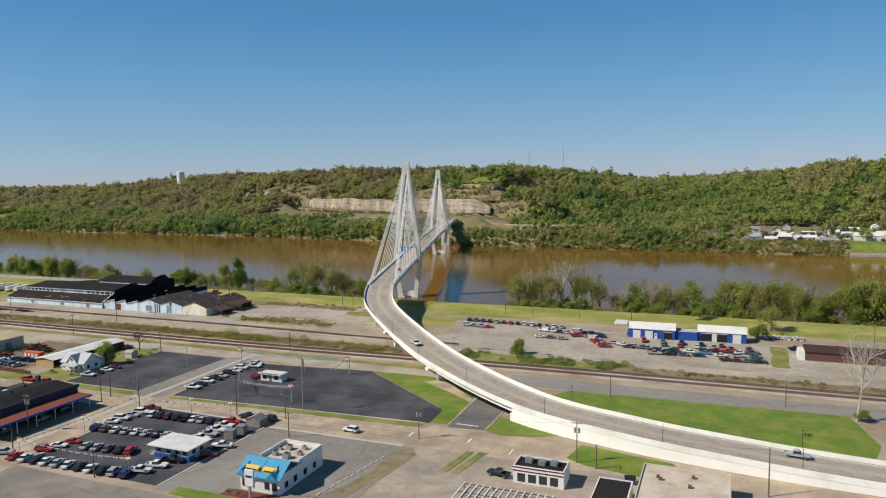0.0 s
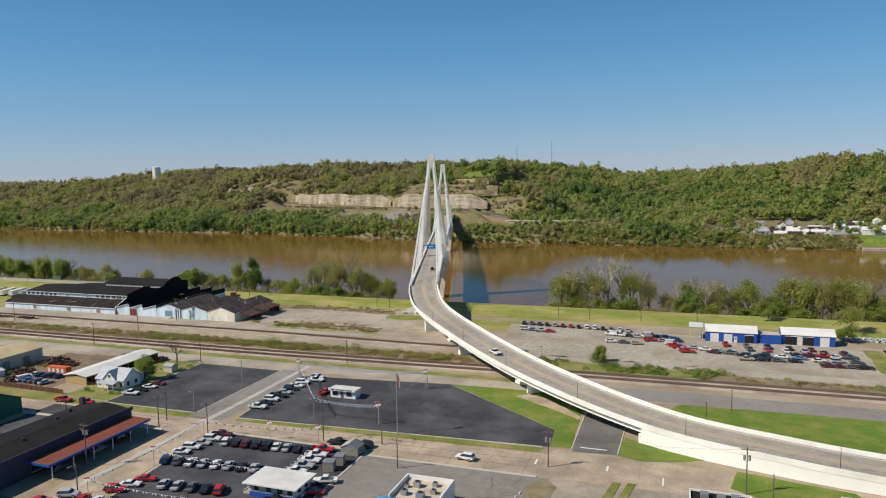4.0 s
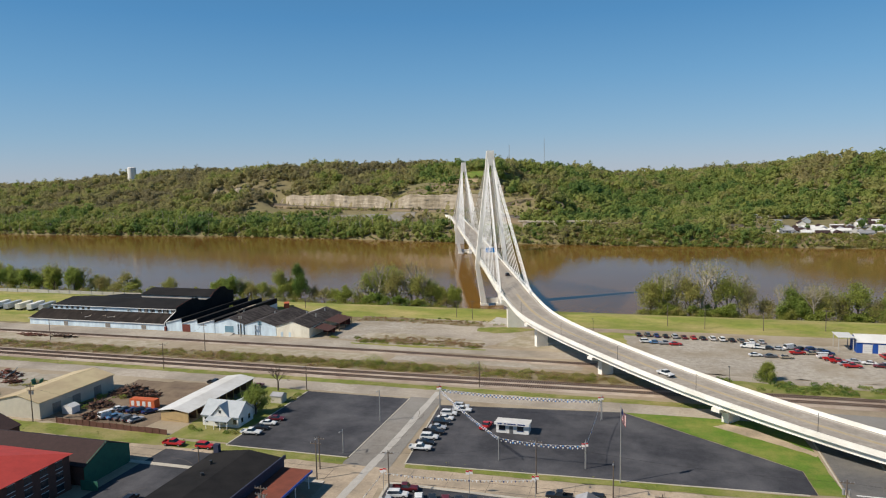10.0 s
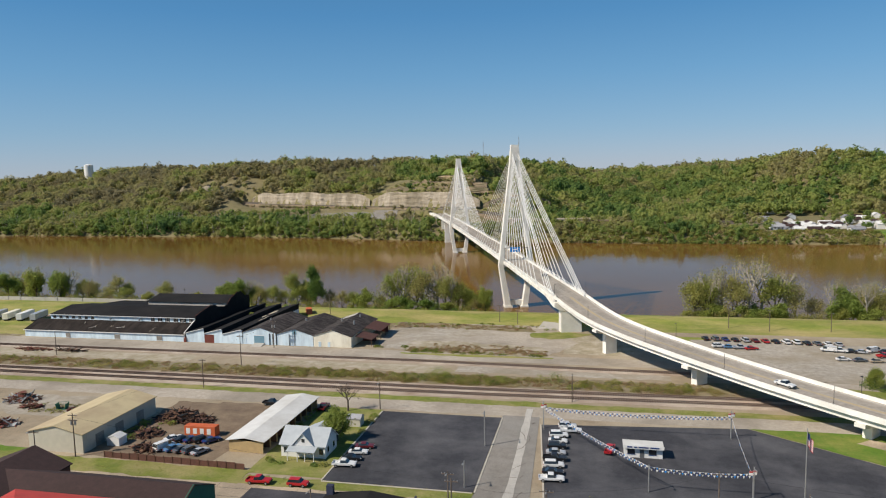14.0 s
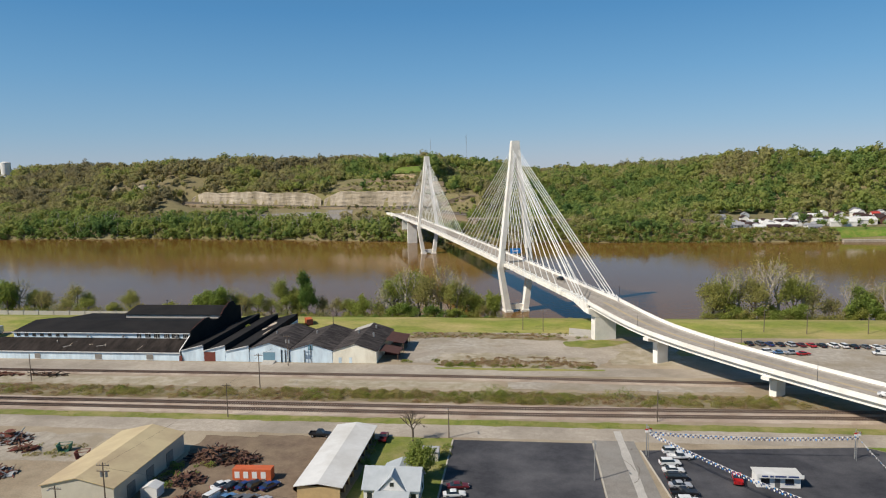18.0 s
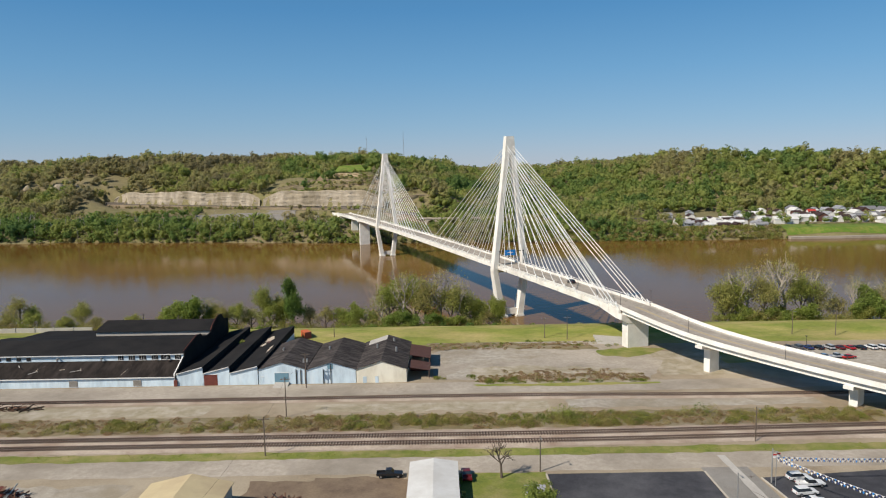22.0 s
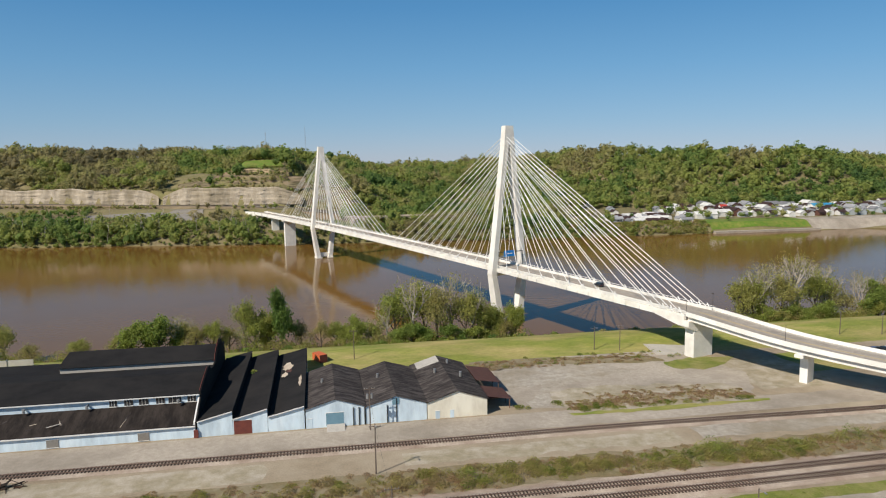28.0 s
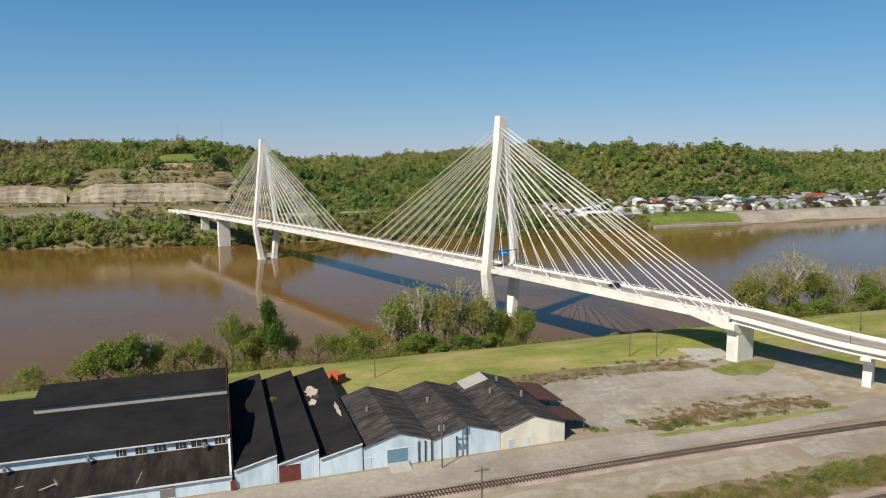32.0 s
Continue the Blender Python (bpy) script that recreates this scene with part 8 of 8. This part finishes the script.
for x, y, sx, sy, mname, lab in ((205, 895, 9, 7, "red_roof", "bright red-roofed pavilion"), (330, 880, 30, 12, "sky_roof", "long hall with a blue roof"), (470, 905, 38, 16, "red_roof", "long store with a red sign band"), (140, 826, 26, 10, "white_roof", "long white warehouse"), (165, 842, 30, 12, "white_roof", "long white warehouse")):
    w_ = gable("far_hall", x - sx / 2, x + sx / 2, y - sy / 2, y + sy / 2, float(land(x, y)) + 5, float(land(x, y)) + 8, "house_wall", mname, lab + " in the far town", 0.4, "x", float(land(x, y)) - 1)
drape("town_bank", 4, 117, 778, 800, "weed_ground", "weedy river bank below white houses", "grass")
drape("far_lawn", 118, 234, 774, 812, "lawn", "bright green riverside lawn", "grass")
drape("far_levee", 234, 660, 770, 808, "gravel", "grey stone levee below the far town", "river bank")
structure("far_landing", MB().prism([(116, 764), (240, 767), (240, 776), (116, 774)], -13, -9.6), "gravel", "grey stone river landing", "river bank")
wt = thing("water_tower", -1163, 1270, float(land(-1163, 1270)), 0, "white cylindrical water tower on the wooded ridge", "water tower")
zt = 92.5 - float(land(-1163, 1270))
part("tank", MB().tube((0, 0, 4), (0, 0, zt), 8.6, None, 24), "white_wall", wt)
part("dome", MB().tube((0, 0, zt), (0, 0, zt + 1.6), 8.6, 4.6, 24), "white_wall", wt)
part("base", MB().tube((0, 0, -2), (0, 0, 4), 8.8, None, 24), "white_wall", wt)
for x, y, top in ((-303, 1408, 130), (-372, 1400, 121)):
    ms = thing("radio_mast", x, y, float(land(x, y)), 0, "thin lattice radio mast on the ridge", "mast")
    h_ = top - float(land(x, y))
    for a in range(3):
        c_, s2 = math.cos(a * 2.094), math.sin(a * 2.094)
        part("leg", MB().tube((c_ * 0.9, s2 * 0.9, 0), (c_ * 0.6, s2 * 0.6, h_), 0.16, None, 4), "galv", ms)
    for z in np.arange(3, h_, 5):
        part("brace", MB().tube((0.85, 0, z), (-0.42, 0.73, z + 2.5), 0.1, None, 3).tube((-0.42, 0.73, z), (-0.42, -0.73, z + 2.5), 0.1, None, 3), "galv", ms)
    part("antenna", MB().tube((0, 0, h_), (0, 0, h_ + 4), 0.12, None, 4), "galv", ms)
# arched viaduct and walls beside the far landing
vd = thing("far_viaduct", label="old arched concrete viaduct on the far shore", category="viaduct")
for k in range(7):
    x = -252 + k * 13
    part("pier", MB().box(x, 852, -8, x + 2.4, 858, 8.0), "flat_roof", vd)
    ar = [(x + 2.4, 8.0)] + [(x + 2.4 + 10.6 * (0.5 - 0.5 * math.cos(t)), 1.5 + 5.4 * math.sin(t)) for t in np.linspace(0, math.pi, 9)] + [(x + 13.0, 8.0)]
    part("arch", MB().side(ar[::-1], 852.2, 857.8, "y"), "flat_roof", vd)
part("deck", MB().box(-258, 851.5, 8.004, -160, 858.5, 9.2), "flat_roof", vd)
for k in range(9):
    part("post", MB().box(-158 + k * 9.5, 853, -6, -156.6 + k * 9.5, 857, 5.4), "rust_brown", vd)
part("deck", MB().box(-159.9, 851.5, 5.404, -74, 858.5, 7.0), "ledge_rock", vd, "dark weathered steel trestle deck")
structure("shore_road_wall", MB().box(-215, 828, -4, -88, 829, 1.2), "pale_concrete", "low pale wall of a shore road", "wall")

# ---- poles, wires, lights, bunting ----
def utility_pole(x, y, h, arms=1, gear=False, light=False, wood="pole_wood", rz=0):
    p_ = thing("utility_pole", x, y, float(land(x, y)), rz, "weathered wooden utility pole with crossarm" if arms else "thin pole with a street light", "pole", "utility poles")
    part("pole", MB().tube((0, 0, -0.5), (0, 0, h), 0.17, 0.11, 7), wood, p_)
    for k in range(arms):
        a = part("crossarm", MB().box(-1.3, -0.07, h - 0.7 - k * 1.2, 1.3, 0.07, h - 0.55 - k * 1.2), wood, p_)
        for q in (-1.2, -0.6, 0.6, 1.2):
            part("insulator", MB().tube((q, 0, h - 0.55 - k * 1.2), (q, 0, h - 0.3 - k * 1.2), 0.06, None, 5), "galv", a)
    if gear:
        for q in (-0.5, 0.5):
            part("transformer", MB().tube((q, 0.15, h - 3.0), (q, 0.15, h - 1.9), 0.28, None, 8), "galv", p_)
    if light:
        ar_ = part("lamp_arm", MB().tube((0, 0, h - 0.3), (0, -1.6, h), 0.05, None, 5), "galv", p_)
        part("lamp_head", MB().box(-0.15, -2.1, h - 0.08, 0.15, -1.5, h + 0.06), "galv", ar_)
    return p_


for x, y, h, arms, gear, light in ((-276.5, 252.8, 11, 1, False, True), (-275.8, 277.2, 11, 1, True, False), (-275.8, 227.2, 9.5, 1, False, False), (-276.8, 172.0, 11, 2, True, False), (-284.0, 167.6, 8, 1, False, True), (-276.4, 337.8, 10, 1, False, False),
                                    (-195.0, 333.2, 8, 1, False, True), (-186.8, 330.8, 9, 1, False, False), (-162.0, 154.5, 9.5, 1, False, True), (-131.3, 161.5, 12, 1, False, True), (-106, 151.3, 7.5, 1, False, False), (-72.5, 162.5, 9, 1, True, False), (-30, 161, 10.5, 1, True, False),
                                    (12, 157, 11, 0, False, False), (-25, 159, 6, 0, False, True), (-180.2, 156.8, 9, 1, False, False), (-213.4, 216.4, 8, 0, False, True), (-160, 231, 8.5, 0, False, True), (-182, 162, 8.0, 1, False, True), (-115.5, 163.5, 8, 0, False, True), (-178.0, 130, 11, 2, True, False), (-168, 118, 7, 0, False, True), (-206, 150, 8, 0, False, True),
                                    (-85, 330, 9, 1, False, False), (-100, 333, 9, 0, False, True), (-62, 331, 8, 0, False, True), (-38, 334, 9, 1, False, False), (58, 312, 9, 1, False, True), (20, 222, 8, 0, False, True), (-30, 215, 7, 0, False, False), (-135, 114, 7, 0, False, True), (-356, 256, 9, 0, False, False)):
    utility_pole(x, y, h, arms, gear, light)
for x, y, h in ((-179.8, 194.8, 9), (-180.6, 172, 6.0), (-166.6, 209, 7.5), (-120.6, 210, 7), (-122.2, 176.5, 7), (-142.5, 176.5, 6)):
    utility_pole(x, y, h, 0, False, True, "galv")


def wire(pts, sag, r=0.018):
    w_ = MB()
    for (a, b) in zip(pts, pts[1:]):
        a, b = Vector(a), Vector(b)
        line_ = []
        for k in range(9):
            q = a.lerp(b, k / 8)
            q.z -= sag * 4 * (k / 8) * (1 - k / 8)
            line_.append(q)
        w_.chain(line_, r)
    o = part("overhead_wire", w_, "black_trim")
    return tagged(o, "thin black overhead wire between poles", "wire", "overhead wires")


wire([(-275.8, 277.2, 10.5), (-276.5, 252.8, 10.5), (-275.8, 227.2, 9.0), (-276.8, 172, 10.5)], 0.9)
wire([(-276.8, 172, 10.0), (-180.2, 156.8, 8.5), (-162, 154.5, 9.0), (-131.3, 161.5, 11.5), (-72.5, 162.5, 8.5), (-30, 161, 10.0), (12, 157, 10.5)], 1.2)

# flagpole
fp = thing("flagpole", -114.3, 170.8, 0, 0, "tall white flagpole with a striped flag hanging down", "flagpole")
part("pole", MB().tube((0, 0, 0), (0, 0, 17.4), 0.15, 0.08, 8), "galv", fp)
part("ball", MB().tube((0, 0, 17.4), (0, 0, 17.7), 0.14, 0.06, 8), "galv", fp)


def cloth(u0, u1, v0, v1):
    vs, fs, n = [], [], 6
    for k in range(n + 1):
        u = u0 + (u1 - u0) * k / n
        for v in (v0, v1):
            vs.append((0.12 + 0.9 * u + 0.12 * math.sin(u * 9), 0.2 * math.sin(u * 11 + 1), 16.9 - v * 1.15 - u * 1.7))
    for k in range(n):
        fs.append((2 * k, 2 * k + 1, 2 * k + 3, 2 * k + 2))
    return MB().add(vs, fs)


for k in range(13):
    part("stripe", cloth(0.0 if k >= 7 else 0.42, 1.0, k * 0.17, (k + 1) * 0.17), "paint_red" if k % 2 == 0 else "white_wall", fp)
part("canton", cloth(0.0, 0.42, 0.0, 7 * 0.17), "paint_navy", fp)

# strings of pennants
PEN = {c: MB().add([(-0.24, 0, 0), (0.24, 0, 0), (0, 0.02, -0.5), (0, -0.02, -0.25)], [(0, 3, 2), (3, 1, 2), (0, 1, 3)]).mesh("pennant", M[mm]) for c, mm in (("w", "white_wall"), ("b", "sign_blue"), ("r", "paint_red"), ("n", "paint_navy"))}


def bunting(a, b, sag, cols="wnwbwn", step=0.55, rows=2):
    s = thing("bunting_string", label="string of white, blue and red pennants above the lot", category="bunting", group="bunting strings")
    a, b = Vector(a), Vector(b)
    n = int((b - a).length / step)
    rz = math.degrees(math.atan2(b.y - a.y, b.x - a.x))
    cord = [a]
    for k in range(1, n + 1):
        t = k / n
        q = a.lerp(b, t)
        q.z -= sag * 4 * t * (1 - t)
        cord.append(q)
        for r in range(rows):
            o = part("pennant", PEN[cols[(k + r * 3) % len(cols)]], None, s)
            o.matrix_basis = pose(q.x, q.y, q.z - r * 0.45, 10 * math.sin(k * 7 + r), 0, rz + 14 * math.sin(k * 3.7))
    part("cord", MB().chain(cord, 0.025), "white_wall", s)
    return s


bunting((-166.4, 208, 6.2), (-120.8, 208.5, 6.0), 0.8)
bunting((-166.4, 208, 6.2), (-142.5, 177.0, 5.4), 0.6)
bunting((-142.5, 177.0, 5.4), (-122.4, 176.8, 5.4), 0.5)
bunting((-120.8, 208.5, 5.8), (-122.4, 176.8, 5.2), 0.8, "wwb", 1.0, 1)
for a_, b_ in (((-163.5, 117, 4.4), (-127.5, 117.5, 4.4)), ((-163.5, 117, 4.4), (-163.2, 154, 4.6)), ((-163.2, 154, 4.6), (-131, 158, 4.6)), ((-162, 135, 4.4), (-130.5, 133, 4.4))):
    bunting(a_, b_, 0.7, "wwn", 0.8, 1)
for x, y, h in ((-166.4, 207.7, 6.4), (-120.8, 208.8, 6.2), (-122.4, 176.5, 5.6), (-163.5, 116.6, 4.6), (-127.5, 117.2, 4.6), (-163.2, 154.4, 4.8), (-131, 158.4, 4.8), (-145, 157.8, 4.8), (-162.4, 135, 4.6)):
    sp = thing("sign_post", x, y, 0, 0, "post with small red and white sales signs", "sign post", "sales sign posts")
    part("post", MB().tube((0, 0, 0), (0, 0, h), 0.06, None, 6), "galv", sp)
    part("sign_panel", MB().box(-0.75, -0.05, h - 0.4, -0.05, 0.0, h + 0.5), "white_wall", sp)
    part("sign_panel", MB().box(0.05, -0.05, h - 0.2, 0.75, 0.0, h + 0.7), "white_wall", sp)
    part("red_header", MB().box(-0.75, -0.09, h + 0.18, -0.05, -0.052, h + 0.5).box(0.05, -0.09, h + 0.38, 0.75, -0.052, h + 0.7), "paint_red", sp)

# lamp posts and the sign on the bridge
for d in range(0, len(LINE) - 1, 10):
    for sg_ in (1, -1):
        if sg_ < 0 and d % 20:
            continue
        p_, s2 = LINE[d], SID[d]
        lp = thing("bridge_lamp", p_[0] + s2[0] * 6.82 * sg_, p_[1] + s2[1] * 6.82 * sg_, p_[2] + 1.05, 0, "slim grey lamp post on the bridge parapet", "lamp post", "bridge lamp posts")
        part("post", MB().tube((0, 0, 0), (0, 0, 4.6), 0.07, 0.05, 6), "dark_metal", lp)
        part("head", MB().box(-0.12 - 0.5 * s2[0] * sg_, -0.12 - 0.5 * s2[1] * sg_, 4.5, 0.12, 0.12, 4.62), "dark_metal", lp)
sg = thing("bridge_sign", label="bright blue road sign hung between the tower legs", category="sign")
c0 = at(-3.0, 0.9, deck_z(0) + 6.6)
bar(sgm := MB(), c0 - NR3 * 2.9, c0 + NR3 * 2.9, Vector((0, 0, 1)), AX3, (1.4, 0.08), (1.4, 0.08))
part("panel", sgm, "sign_blue", sg)
c1 = c0 - AX3 * 0.12
bar(sgm := MB(), c1 - NR3 * 1.4, c1 + NR3 * 1.5, Vector((0, 0, 1)), AX3, (0.22, 0.02), (0.22, 0.02))
part("lettering_bar", sgm, "white_wall", sg, "white bar of lettering")
bar(sgm := MB(), at(-2.8, -7.0, deck_z(0) + 7.4), at(-2.8, 7.0, deck_z(0) + 7.4), Vector((0, 0, 1)), AX3, (0.15, 0.12), (0.15, 0.12))
part("gantry_beam", sgm, "dark_metal", sg)
for o_ in (-6.6, 6.6):
    part("gantry_post", MB().tube(at(-2.8, o_, deck_z(0)), at(-2.8, o_, deck_z(0) + 7.5), 0.15, None, 6), "dark_metal", sg)

# lane lines and worn tracks on the roads
for off, w_, mname in ((0.0, 0.55, "median_tan"), (-5.6, 0.1, "white_wall"), (5.6, 0.1, "white_wall")):
    structure("lane_line", ribbon(LINE, SID, [(off - w_, 0.052), (off + w_, 0.052), (off + w_, 0.058), (off - w_, 0.058)]), mname, "worn painted line on the bridge approach", "road marking")
for x, y, w_, h_ in ((-67, 176, 6.5, 0.5), (-59.5, 164, 0.5, 3), (-76, 163, 0.5, 3), (-47, 160, 0.4, 4)):
    patch("road_marking", rect(x, y, x + w_, y + h_), "white_wall", "worn white road marking", "road marking", 0.1)
